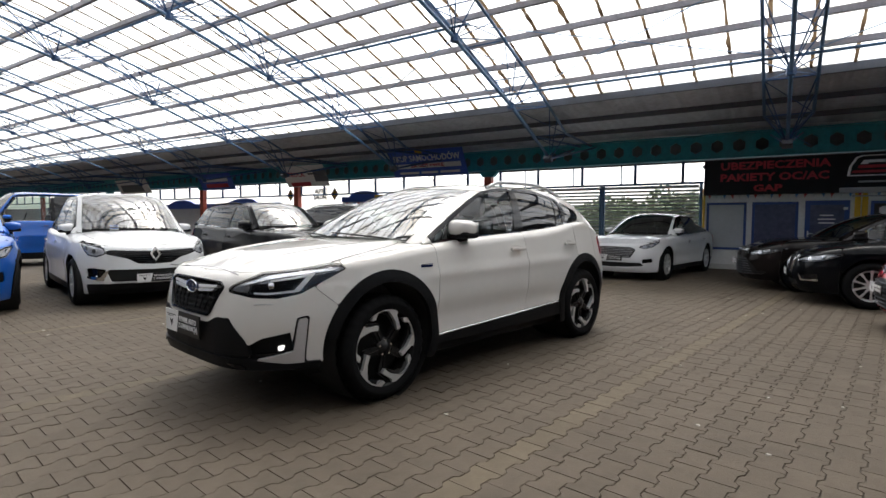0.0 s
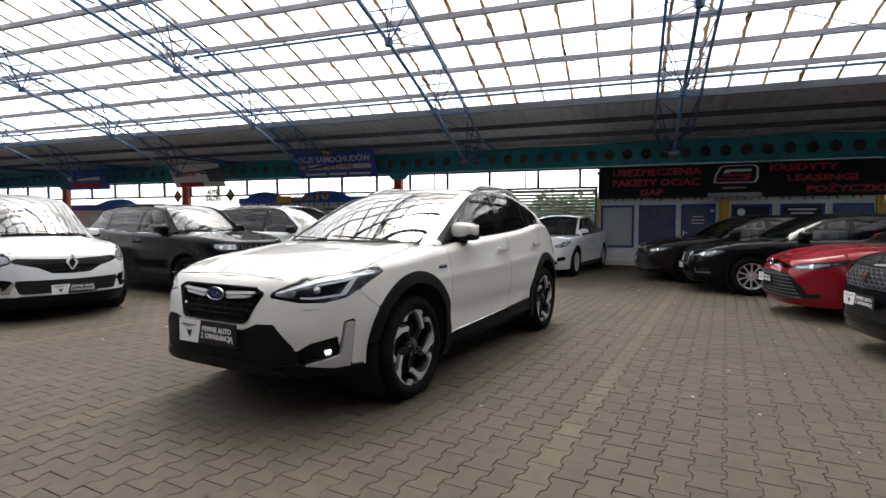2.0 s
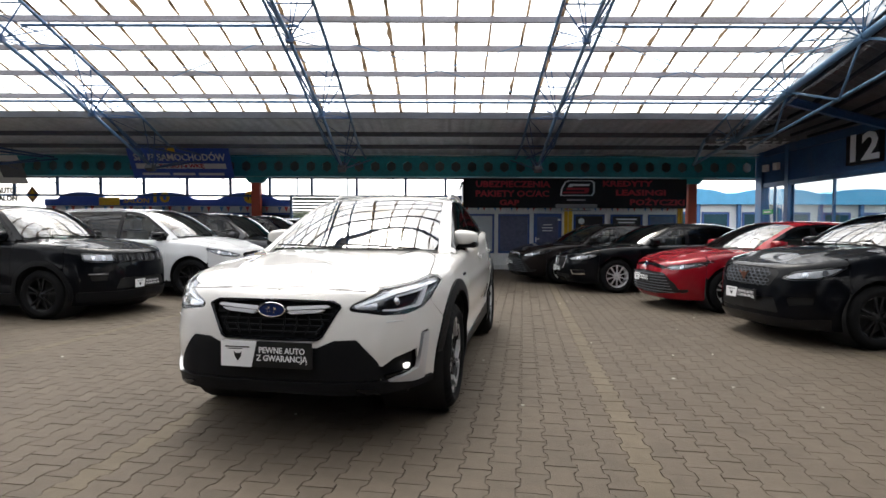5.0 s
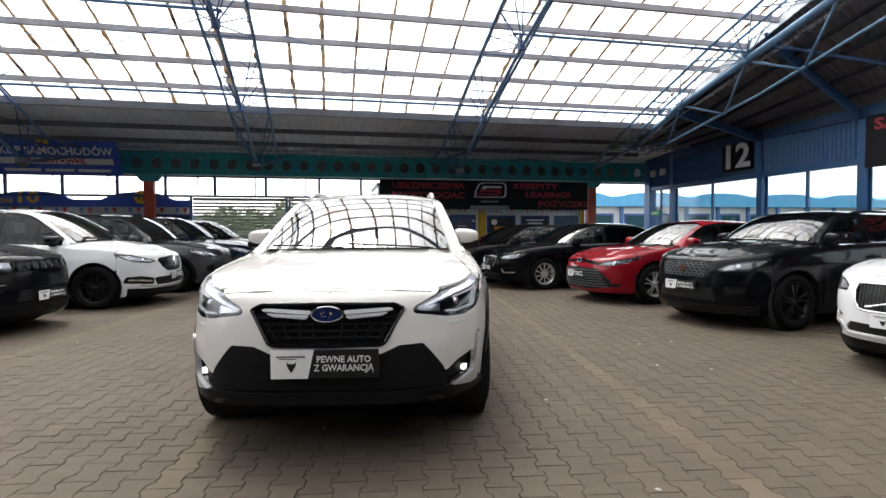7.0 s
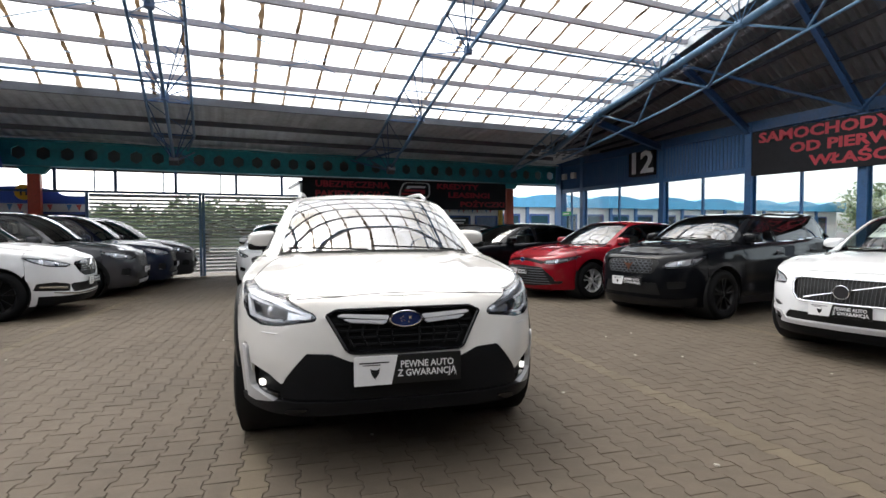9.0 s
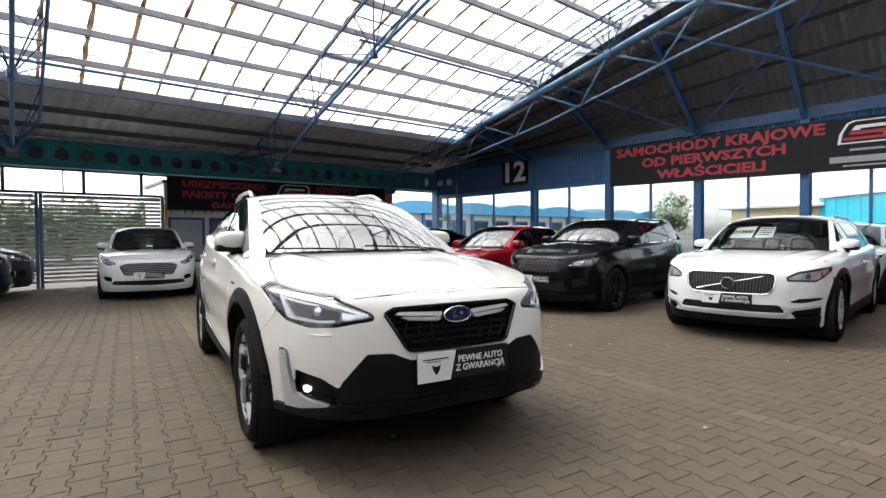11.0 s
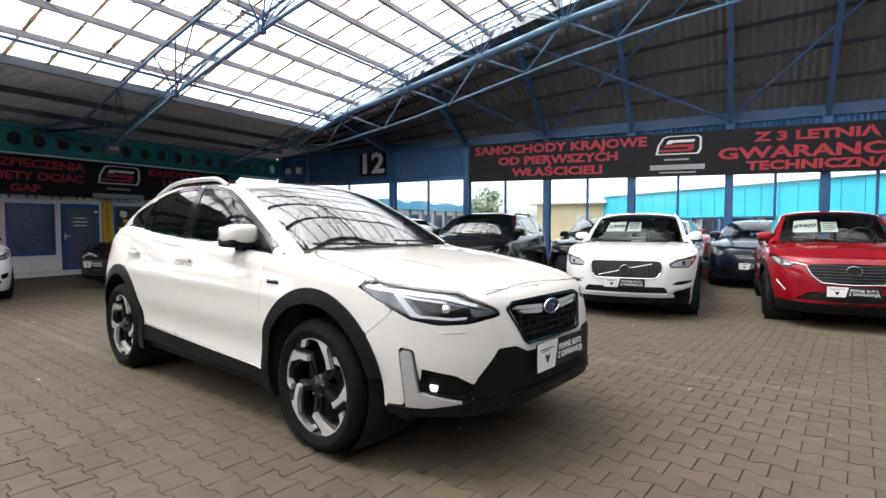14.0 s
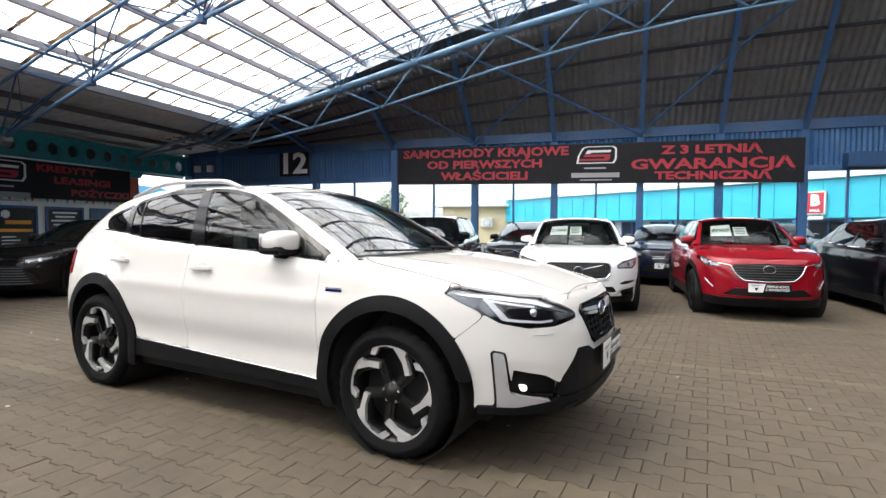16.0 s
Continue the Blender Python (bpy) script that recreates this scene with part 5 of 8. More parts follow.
def show_plate(car, sh, z, w=0.52, h=0.115, far=False, y=0.0, off=0.012, pitch=0.0):
    """Dealer's plate: white corner with an emblem, black field with two lines of writing."""
    p = sh.belt(np.array([sh.fy(y) if y else 0.0]), np.array([z]))[0]
    holder = part("show_plate", Geo().box((-0.004, -w / 2, -h / 2), (0.006, w / 2, h / 2), 0.003), M_PLATE_K, car, "black and white dealer plate")
    holder.matrix_basis = at(p[0] + off, p[1], z) @ pose(0, 0, 0, 0, pitch, 0)
    g = Geo().prism([(-w / 2, -h / 2), (-w / 2, h / 2), (-w / 2 + 0.40 * w, h / 2), (-w / 2 + 0.34 * w, -h / 2)], "x", 0.0065, 0.009)
    part("white_field", g, M_PLATE_W, holder)
    e = Geo().prism([(-w * 0.345, -0.014), (-w * 0.31, -0.04), (-w * 0.275, -0.014), (-w * 0.265, 0.012), (-w * 0.29, 0.002), (-w * 0.33, 0.002), (-w * 0.355, 0.012)], "x", 0.009, 0.0105)
    part("emblem", e, M_PLATE_K, holder)
    part("small_print", Geo().box((0.009, -w * 0.45, 0.034), (0.0103, -w * 0.18, 0.040)).box((0.009, -w * 0.42, 0.024), (0.0103, -w * 0.26, 0.028)), M_LAMPDARK, holder)
    for body, dz, wd in (("PEWNE AUTO", 0.022, 0.26), ("Z GWARANCJĄ", -0.02, 0.29)):
        key = body
        if key not in TEXT_CACHE:
            me = text_mesh(body, 0.045, M_PLATE_W, 0.0015, 0.0006)
            xs = [q.co.x for q in me.vertices]
            k = wd / (max(xs) - min(xs))
            for q in me.vertices:
                q.co.x *= k
            TEXT_CACHE[key] = me
        o = new("lettering", TEXT_CACHE[key])
        o.parent = holder
        o.matrix_basis = at(0.009, w * 0.175, dz) @ pose(0, 0, 0, 90, 0, 90)


def mirror_part(car, sh, c, side):
    """Door mirror; side is +1 for the car's left."""
    s, z = c["mirror"]
    y = c["W"] / 2 * 0.94
    def shape(scale):
        bm = bmesh.new()
        bmesh.ops.create_uvsphere(bm, u_segments=20, v_segments=12, radius=1)
        for q in bm.verts:
            x, yy, zz = q.co
            p = lambda t: math.copysign(abs(t) ** 0.62, t)
            q.co = Vector((0.075 * p(x) * (1.0 if x < 0 else 1.4), 0.105 * p(yy), 0.070 * p(zz) * (1 - 0.18 * yy * side)))
        g = Geo()
        bm.verts.index_update()
        g.add([q.co for q in bm.verts], [[v.index for v in f.verts] for f in bm.faces])
        bm.free()
        return g
    holder = part("door_mirror", shape(1), c["mirror_mat"], car, smooth=True)
    holder.matrix_basis = at(-s, side * (y - 0.02), z + 0.04)
    cap = Geo().box((-0.079, -0.103, -0.074), (0.098, 0.103, -0.018), 0.03)
    part("mirror_base", cap, M_CLAD, holder)
    arm = Geo().prism([(-0.05, side * 0.0), (0.05, side * 0.0), (0.04, -side * 0.12), (-0.04, -side * 0.12)], "z", -0.14, -0.06)
    part("mirror_foot", arm, M_CLAD, holder)
    part("mirror_glass", Geo().box((-0.074, -0.09, -0.05), (-0.071, 0.09, 0.05), 0.001), M_CHROME, holder)


def build_car(c):
    sh = Shell(c)
    st = c.get("step", 0.045)
    L, W = c["L"], c["W"] / 2
    body, trim = c["paint"], c.get("trim", M_CLAD)
    car = thing(c["name"], c["label"], "car", group="parked cars")
    fs, fy = sh.fs, sh.fy
    ax, R = c["axles"], c["R"]
    arch = c.get("arch", 0.40)
    lip = c.get("lip", 0.0)            # width of the cladding ring
    az = c.get("arch_z", R + 0.02)     # height of the arches' centres
    rise = c.get("sill_rise", 0.0)
    sill_at = lambda s: c.get("sill", 0.30) + rise * (s - 1.45)
    zmax = 1.25
    under = lambda u, z: z - sh.zs(sh.S(np.abs(u)))
    wells = [disc(fs(a), az, arch + lip) for a in ax]
    gap = c.get("shut", 0.0022)

    def span(s0, s1):
        return poly([(fs(s0) + gap, sill_at(s0)), (fs(s1) - gap, sill_at(s1)), (fs(s1) - gap, zmax), (fs(s0) + gap, zmax)])

    feats = c["front"]                  # (name, material, points, offset, thickness, cut?, centre?)
    cuts = []
    regions = []
    for f in feats:
        pts = [sh.pt(p) for p in f["pts"]]
        if f.get("centre"):
            pts = pts + [(-u, z) for u, z in pts[::-1]]
        rg = poly(pts, f.get("r", 0.0))
        us, zz = [p[0] for p in pts], [p[1] for p in pts]
        bx = (min(us) - 0.03, max(us) + 0.03, min(zz) - 0.03, max(zz) + 0.03)
        regions.append((f, rg, bx))
        if f.get("cut", True):
            grow = f.get("gap", 0.003)
            cuts.append(lambda u, z, rg=rg, grow=grow, cen=f.get("centre"): rg(u if cen else np.abs(u), z) - grow)
    # nose
    sb = c.get("bumper_end", 0.58)
    ub = fs(sb)
    zb0 = c.get("bumper_low", 0.20)
    seam_pts = c.get("seam", [(sb, zb0), (sb, zmax)])
    rim = [(fs(q) - gap, z) for q, z in seam_pts]
    ub = max(u for u, z in rim) + gap
    rg = less(both(poly(rim + [(-u, z) for u, z in rim[::-1]]), under), *cuts, *wells, *[(lambda u, z, w=w: w(-u, z)) for w in wells])
    sheets("front_bumper", [sheet(sh.belt, rg, (-ub, ub, zb0, zmax), c.get("nose_step", min(st, 0.03)))], body, car)
    for f, rg, bx in regions:
        stp = f.get("step", min(st, 0.022))
        rr = both(rg, under, *[less(lambda u, z: u * 0 - 1, w) for w in wells]) if not f.get("free") else rg
        if f.get("centre"):
            sheets(f["name"], [sheet(sh.belt, rr, bx, stp, f.get("off", 0.0), f.get("thick", 0.02))], f["mat"], car, f.get("label", ""))
        else:
            for mir in (False, True):
                o = sheets(f["name"], [sheet(sh.belt, rr, bx, stp, f.get("off", 0.0), f.get("thick", 0.02), mir)], f["mat"], car, f.get("label", ""))
                if o and f.get("lens"):
                    if f["mat"] is M_LAMPHOUSE and not c.get("own_lamps"):
                        for inset, m2, o2, nm2 in ((0.006, M_GLOSSBLK, -0.014, "lamp_pocket"), (0.018, M_LAMPHOUSE, -0.009, "reflector")):
                            sheets(nm2, [sheet(sh.belt, both(lambda u, z, i=inset: rg(u, z) + i, under), bx, 0.012, o2, 0.0, mir)], m2, o)
                        for share in (0.36, 0.62):
                            uc = bx[0] + share * (bx[1] - bx[0])
                            zs = [z for z in np.linspace(bx[2], bx[3], 25) if rg(np.array(uc), np.array(z)) < -0.01]
                            if zs:
                                zm = (zs[0] + zs[-1]) / 2
                                rad = min(0.032, 0.42 * (zs[-1] - zs[0]) + 0.006)
                                unit = lambda u, z, uc=uc, zm=zm, rad=rad: np.hypot(u - uc, z - zm) - rad
                                sheets("lens_unit", [sheet(sh.belt, unit, (uc - 0.05, uc + 0.05, zm - 0.05, zm + 0.05), 0.008, -0.004, 0.004, mir)], M_LAMPIN, o)
                    lens = sheets("lens", [sheet(sh.belt, rr, bx, stp, 0.002, 0.0, mir)], M_LENS, o)
                    lens.visible_shadow = False
    d0, d1, d2 = c["doors"]
    names = [("front_fender", sb, d0), ("front_door", d0, d1), ("rear_door", d1, d2), ("rear_quarter", d2, L - 0.55)]
    for mir in (False, True):
        for nm, s0, s1 in names:
            zone = span(s0, s1)
            if nm == "front_fender":
                zone = poly([(fs(q) + gap, z) for q, z in seam_pts] + [(fs(s1) - gap, zmax), (fs(s1) - gap, sill_at(s1))])
            rg = less(both(zone, under), *cuts, *wells)
            pcs = [sheet(sh.belt, rg, (fs(s0) if nm != "front_fender" else fs(min(q for q, z in seam_pts)), fs(s1), min(sill_at(s0), sill_at(s1)), zmax), st, 0, 0.012, mir)]
            o = sheets(nm, pcs, body, car)
            if nm.endswith("door") and "handle_z" in c:
                hs = s1 - 0.16
                zz = c["handle_z"] + 0.02 * (nm == "rear_door")
                p = sh.belt(np.array([fs(hs)]), np.array([zz]))[0]
                h = Geo().box((-0.10, -0.008, -0.014), (0.10, 0.016, 0.014), 0.007)
                ho = part("door_handle", h, c.get("handle_mat", body), o, smooth=False)
                ho.matrix_basis = at(p[0], (p[1] + 0.022) * (-1 if mir else 1), zz)
                # flat oval; its dark colour is recess shade, left out on pearl white
                cup = Geo().prism([(p[0] + 0.06 * math.cos(a) * 1.2, zz + 0.035 * math.sin(a)) for a in [i * math.pi / 8 for i in range(16)]], "y", (p[1] + 0.0015) * (-1 if mir else 1), (p[1] - 0.004) * (-1 if mir else 1))
                part("handle_recess", cup, M_LAMPDARK if body is not P_WHITE else body, o)
        # lower sill and arches
        if lip:
            for a in ax:
                ring = less(disc(fs(a), az, arch + lip), disc(fs(a), az, arch))
                low, fore = c.get("arch_low", 0.26), c.get("arch_fore", 0.26)
                rg = both(ring, lambda u, z, a=a: np.where(u < fs(a), fore if a == ax[0] else low, low) - z, under)
                sheets("arch_cladding", [sheet(sh.belt, rg, (fs(a) - arch - lip - 0.03, fs(a) + arch + lip + 0.03, low - 0.02, 1.0), min(st, 0.025), 0.014, 0.035, mir)], M_CLAD, car)
        zlow = c.get("sill_low", 0.20)
        rg = less(poly([(fs(ax[0] + arch - 0.03), zlow), (fs(ax[1] - arch + 0.03), zlow), (fs(ax[1] - arch + 0.03), sill_at(ax[1] - arch) - 0.002), (fs(ax[0] + arch - 0.03), sill_at(ax[0] + arch) - 0.002)]), *[disc(fs(a), az, arch + 0.0) for a in ax])
        sheets("sill_cladding", [sheet(sh.belt, rg, (fs(ax[0] + arch - 0.1), fs(ax[1] - arch + 0.1), zlow - 0.02, sill_at(ax[1]) + 0.02), st, 0.006, 0.04, mir)], c.get("sill_mat", M_CLAD), car)
        for a in ax:
            well = lathe([(arch + 0.005, 0), (arch + 0.005, -0.42), (0.02, -0.42)], 28)
            o = part("wheel_well", well, M_WELL, car, smooth=True, fix=False)
            o.matrix_basis = at(-a, (W * 0.955) * (-1 if mir else 1), az) @ pose(0, 0, 0, 0, 0, 180 if mir else 0)
    # tail
    ur = fs(L - 0.55)
    UU = 2 * sh.U
    back = lambda u, z: sh.belt(np.where(u > sh.U, -(UU - u), u), z)
    ztl = c["tail_lamp"]
    lampz = lambda u, z: np.maximum.reduce([ztl[0] - z, z - ztl[1], np.abs(np.abs(u - sh.U) - (sh.U - fs(L - ztl[2]))) - ztl[3]])
    blk = c.get("rear_black", 0.45)
    und2 = lambda u, z: z - sh.zs(sh.S(np.where(u > sh.U, UU - u, u)))
    whole = lambda z0, z1: (lambda u, z: np.maximum.reduce([ur + gap - u, u - (UU - ur) + gap, z0 - z, z - z1]))
    rw = [lambda u, z, w=w: w(np.where(u > sh.U, UU - u, u), z) for w in wells]
    sheets("rear_body", [sheet(back, less(both(whole(blk, zmax), und2), lampz, *rw), (ur, UU - ur, blk, zmax), max(st, 0.03))], body, car)
    sheets("rear_bumper", [sheet(back, less(whole(0.22, blk - 0.004), *rw), (ur, UU - ur, 0.22, blk), max(st, 0.03), 0.004)], trim if lip else body, car)
    for ua, ub2 in ((ur, sh.U), (sh.U, UU - ur)):
        sheets("tail_lamp", [sheet(back, both(lampz, und2), (ua, ub2, ztl[0] - 0.01, ztl[1] + 0.01), 0.025, 0.004)], M_TAIL, car)
    # bonnet
    sc = c["cowl"]
    s0 = float(sh.hs[0]) - 0.01
    cs0, es0, ey0 = c["canopy"][0][1], c["canopy"][0][3], c["canopy"][0][4]
    rake = es0 - cs0
    rg = lambda s, y: np.maximum.reduce([np.abs(y) - sh.edge_y(s) - 0.002, s - sc - rake * (np.minimum(np.abs(y), ey0) / ey0) ** 2.6 - 0.14 * np.clip((np.abs(y) - 0.8 * ey0) / (0.12 * ey0), 0, 1), 0 * s - 1])
    sheets("bonnet", [sheet(sh.bonnet, rg, (s0 - 0.02, sc + rake + 0.2, -W, W), min(st, 0.03), 0.0015, 0.012)], body, car)
    seam = c.get("hood_line") or [(q, float(sh.edge_y(q)) - c.get("hood_in", 0.085) - 0.02) for q in np.linspace(sb - 0.03, sc + 0.6 * rake, 12)]
    run = pchip([q[0] for q in seam], [q[1] for q in seam])
    for m in (1, -1):
        cord = [tuple(sh.bonnet(np.array([q]), np.array([m * float(run(q))]))[0] + (0, 0, 0.001)) for q in np.linspace(seam[0][0], seam[-1][0], 28)]
        part("shut_line", Geo().path(cord, 0.0032, 5), M_WELL, car, fix=False)
    cw = lambda s, y: np.maximum.reduce([np.abs(y) - 0.9 * ey0, sc + 0.006 + rake * (np.minimum(np.abs(y), ey0) / ey0) ** 2.6 - s, s - sc - 0.16 - rake * (np.minimum(np.abs(y), ey0) / ey0) ** 2.6])
    sheets("cowl", [sheet(sh.bonnet, cw, (sc - 0.01, sc + rake + 0.2, -W, W), 0.03, -0.006, 0.0)], M_CABIN, car)
    # canopy
    tw, tr = c["t_screen"], c["t_roof"]
    ks = c.get("screen_k", 0.925)     # where the glass meets the pillar
    scr = lambda t, k: np.maximum.reduce([0.015 - t, t - tw + 0.004, np.abs(k) - ks])
    o = sheets("windscreen", [sheet(sh.canopy, scr, (0, tw, -1, 1), 0.05, -0.003, 0.0)], c.get("screen_mat", M_SCREEN), car, "windscreen reflecting the roof lights")
    o.visible_shadow = False
    pil = lambda t, k: np.maximum.reduce([0.0 - t, t - tw + 0.0, ks - np.abs(k), np.abs(k) - 1.0])
    for mir in (False, True):
        sheets("screen_pillar", [sheet(sh.canopy, pil, (0, tw, 0.86, 1.0), 0.008 if c.get("own_lamps") else 0.02, 0, 0.02, mir)], c.get("pillar_mat", body), car)
    roof = lambda t, k: np.maximum.reduce([tw + 0.004 - t, t - tr, np.abs(k) - 1.0])
    sheets("roof", [sheet(sh.canopy, roof, (tw, tr, -1.001, 1.001), 0.03, 0, 0.02)], c.get("roof_mat", body), car)
    rear = lambda t, k: np.maximum.reduce([tr + 0.01 - t, t - 0.985, np.abs(k) - 0.86])
    o = sheets("rear_screen", [sheet(sh.canopy, rear, (tr, 1, -1, 1), 0.05, -0.003, 0.0)], M_PRIVACY, car)
    rp = lambda t, k: np.maximum.reduce([tr + 0.004 - t, 0.86 - np.abs(k), np.abs(k) - 1.0])
    for mir in (False, True):
        sheets("rear_pillar", [sheet(sh.canopy, rp, (tr, 1, 0.8, 1.0), 0.02, 0, 0.02, mir)], body, car)
    # flanks of the cabin
    e0, e1 = float(sh.es[0]), float(sh.es[-1])
    zb = lambda s, z: sh.zs(s) - 0.010 - z
    ze = lambda s, z: z - np.interp(s, sh.es, sh.ez)
    if "panes" not in c:
        c["panes"] = []
        for a, b in ((e0 + 0.16, d1 - 0.05), (d1 + 0.05, d2 - 0.03), (d2 + 0.05, c.get("quarter_end", e1 - 0.3))):
            ss = np.linspace(a, b, 9)
            lo, hi = sh.zs(ss) + 0.03, np.interp(ss, sh.es, sh.ez) - 0.06
            ok = hi > lo + 0.05
            if ok.sum() >= 3:
                c["panes"].append([(float(x), float(z)) for x, z in zip(ss[ok], hi[ok])] + [(float(x), float(z)) for x, z in zip(ss[ok][::-1], lo[ok][::-1])])
    panes = [both(poly(p, 0.012), lambda a, b: ze(a, b) + c.get("pane_clip", 0.0)) for p in c["panes"]]
    fst = c.get("frame_step", min(st, 0.03))
    mats = c.get("pane_mats", [M_CARGLASS, M_PRIVACY, M_PRIVACY])
    pill = c.get("frame_mat", M_GLOSSBLK)
    for mir in (False, True):
        grown = [(lambda a, b, p=p: p(a, b) - c.get("frame_w", 0.045)) for p in panes]
        grown += [poly(p, 0.004) for p in c.get("pillars", [])]
        rg = less(both(zb, ze, either(*grown)), *panes)
        sheets("window_frame", [sheet(sh.side, rg, (e0, e1, 0.85, 1.85), fst, 0, 0.02, mir)], pill, car)
        rg = less(both(zb, ze), *[(lambda a, b, p=p: p(a, b) - 0.002) for p in grown])
        sheets("cabin_side", [sheet(sh.side, rg, (e0, e1, 0.85, 1.85), fst, 0, 0.02, mir)], body, car)
        for p, pts, m in zip(panes, c["panes"], mats):
            xs, zz = [q[0] for q in pts], [q[1] for q in pts]
            o = sheets("side_window", [sheet(sh.side, p, (min(xs) - 0.03, max(xs) + 0.03, min(zz) - 0.03, max(zz) + 0.03), min(0.05, 2 * fst), -0.004, 0.0, mir)], m, car)
            if o:
                o.visible_shadow = False
        if c.get("belt_trim"):
            rg = lambda s, z: np.abs(z - sh.zs(s) - 0.004) - 0.007 + 0 * s
            sheets("window_trim", [sheet(sh.side, both(rg, lambda s, z: np.maximum(min(q[0] for q in c["panes"][0]) - s, s - max(q[0] for q in c["panes"][-1]))), (e0, e1, 0.9, 1.25), 0.02, 0.006, 0.008, mir)], M_CHROME, car)
        if c.get("rails"):
            ra, rb = c["rails"]
            g = Geo()
            n = 14
            run = []
            for i in range(n + 1):
                t = ra + (rb - ra) * i / n
                p = Vector(sh.canopy(np.array([t]), np.array([0.93]))[0]) + Vector((0, 0, c.get("rail_up", 0.03) * min(1, 6 * min(i, n - i) / n)))
                run.append(p * Vector((1, -1, 1)) if mir else p)
            g.path(run, 0.017, 8)
            part("roof_rail", g, c.get("rail_mat", M_CLAD), car, smooth=True, fix=False)
        mirror_part(car, sh, c, -1 if mir else 1)
    # cabin
    zc = c["cabin_z"]
    part("cabin_floor", Geo().box((-0.62, -W * 0.62, 0.24), (-L + 0.45, W * 0.62, zc - 0.34), 0.03).box((-d0 + 0.1, -W * 0.84, 0.34), (-d2, W * 0.84, zc - 0.2), 0.03), M_CABIN, car)
    part("dashboard", Geo().box((-sc - 0.05, -W * 0.78, zc - 0.2), (-sc - 0.62, W * 0.78, zc - 0.045), 0.05), M_CABIN, car)
    for s, ys in ((d0 + 0.95, (-0.36, 0.36)), (d1 + 0.75, (-0.42, 0.42))):
        for y in ys:
            seat = Geo().box((-s - 0.10, y - 0.23, zc - 0.45), (-s + 0.06, y + 0.23, zc + 0.12), 0.05)
            o = part("seat", seat, M_SEAT, car)
            part("headrest", Geo().box((-s - 0.10, y - 0.13, zc + 0.15), (-s - 0.01, y + 0.13, zc + 0.34), 0.04), M_SEAT, o)
    ring = Geo()
    for i in range(20):
        a, b = 2 * math.pi * i / 20, 2 * math.pi * (i + 1) / 20
        f = lambda q: (-d0 - 0.42 - 0.06 * math.sin(q), 0.36 + 0.18 * math.cos(q), zc + 0.0 + 0.17 * math.sin(q))
        ring.tube(f(a), f(b), 0.014, 6)
    part("steering_wheel", ring, M_CABIN, car, smooth=True, fix=False)
    part("underbody", Geo().box((-0.5, -W * 0.72, 0.22), (-L + 0.3, W * 0.72, 0.30)).box((-ax[0] - R - 0.06, -W * 0.88, 0.22), (-ax[1] + R + 0.06, W * 0.88, 0.29)), M_WELL, car)
    # wipers
    for y0, y1 in ((0.55, -0.05), (-0.08, -0.62)):
        p = [Vector(sh.canopy(np.array([0.008 + 0.003 * i]), np.array([(y0 + (y1 - y0) * i / 5) / (W * 0.85)]))[0]) + Vector((0.012, 0, 0.012)) for i in range(6)]
        g = Geo()
        for a, b in zip(p, p[1:]):
            g.tube(a, b, 0.006, 5)
        part("wiper", g, M_CLAD, car, fix=False)
    # wheels
    for i, a in enumerate(ax):
        turn = c.get("steer", 0.0) if i == 0 else 0.0
        yw = W * 0.985 - c.get("tuck", 0.012)
        put_wheel(car, c["wheels"], a, yw, R, turn)
        put_wheel(car, c["wheels"], a, -yw, R, turn, True)
    if c.get("plate") is not None:
        show_plate(car, sh, c["plate"], h=c.get("plate_h", 0.12), off=c.get("plate_off", 0.02))
    if c.get("extra"):
        c["extra"](car, sh, c)
    return car


# ---------------------------------------------------------------- the white crossover
WH_HOOK = wheel_meshes(0.352, 0.225, 0.262, {"n": 5, "kind": "hook", "tone": "black", "lugs": True}, 96)


def surf_tube(sh, pts, r, off, n=6, close=False):
    """A tube that follows points of the belt."""
    g = Geo()
    P = []
    for u, z in pts:
        p = sh.belt(np.array([u]), np.array([z]))[0]
        q = sh.belt(np.array([u + 0.002]), np.array([z]))[0]
        t = Vector(q - p)
        nrm = t.cross(Vector((0, 0, 1))).normalized()
        if nrm.dot(Vector((p[0] + 1.5, p[1], 0))) < 0:
            nrm = -nrm
        P.append(Vector(p) + nrm * off)
    for a, b in zip(P, P[1:] + (P[:1] if close else [])):
        if (b - a).length > 1e-5:
            g.tube(a, b, r, n)
    return g


def oval(x, ry, rz, n=28, bow=0.0):
    return [(ry * math.cos(2 * math.pi * i / n), rz * math.sin(2 * math.pi * i / n)) for i in range(n)]


def emblem(car, x, z, ry, rz, field, ring_mat=None, star=False):
    o = part("badge", Geo().prism(oval(0, ry, rz), "x", 0, 0.010), field, car)
    o.matrix_basis = at(x, 0, z)
    g = Geo()
    pts = oval(0, ry, rz)
    g.path([(0.010, a[0], a[1]) for a in pts + pts[:1]], 0.0045, 6)
    part("badge_ring", g, ring_mat or M_CHROME, o, fix=False)
    if star:
        for y, zz, r in ((0.02, 0.006, 0.012), (-0.015, 0.012, 0.005), (-0.028, 0.004, 0.005), (-0.008, -0.008, 0.005), (-0.022, -0.01, 0.005), (0.012, -0.014, 0.005)):
            part("star", Geo().prism([(y + r * (1 if i % 2 else 0.4) * math.cos(i * math.pi / 4), zz + r * (1 if i % 2 else 0.4) * math.sin(i * math.pi / 4)) for i in range(8)], "x", 0.010, 0.012), M_CHROME, o)


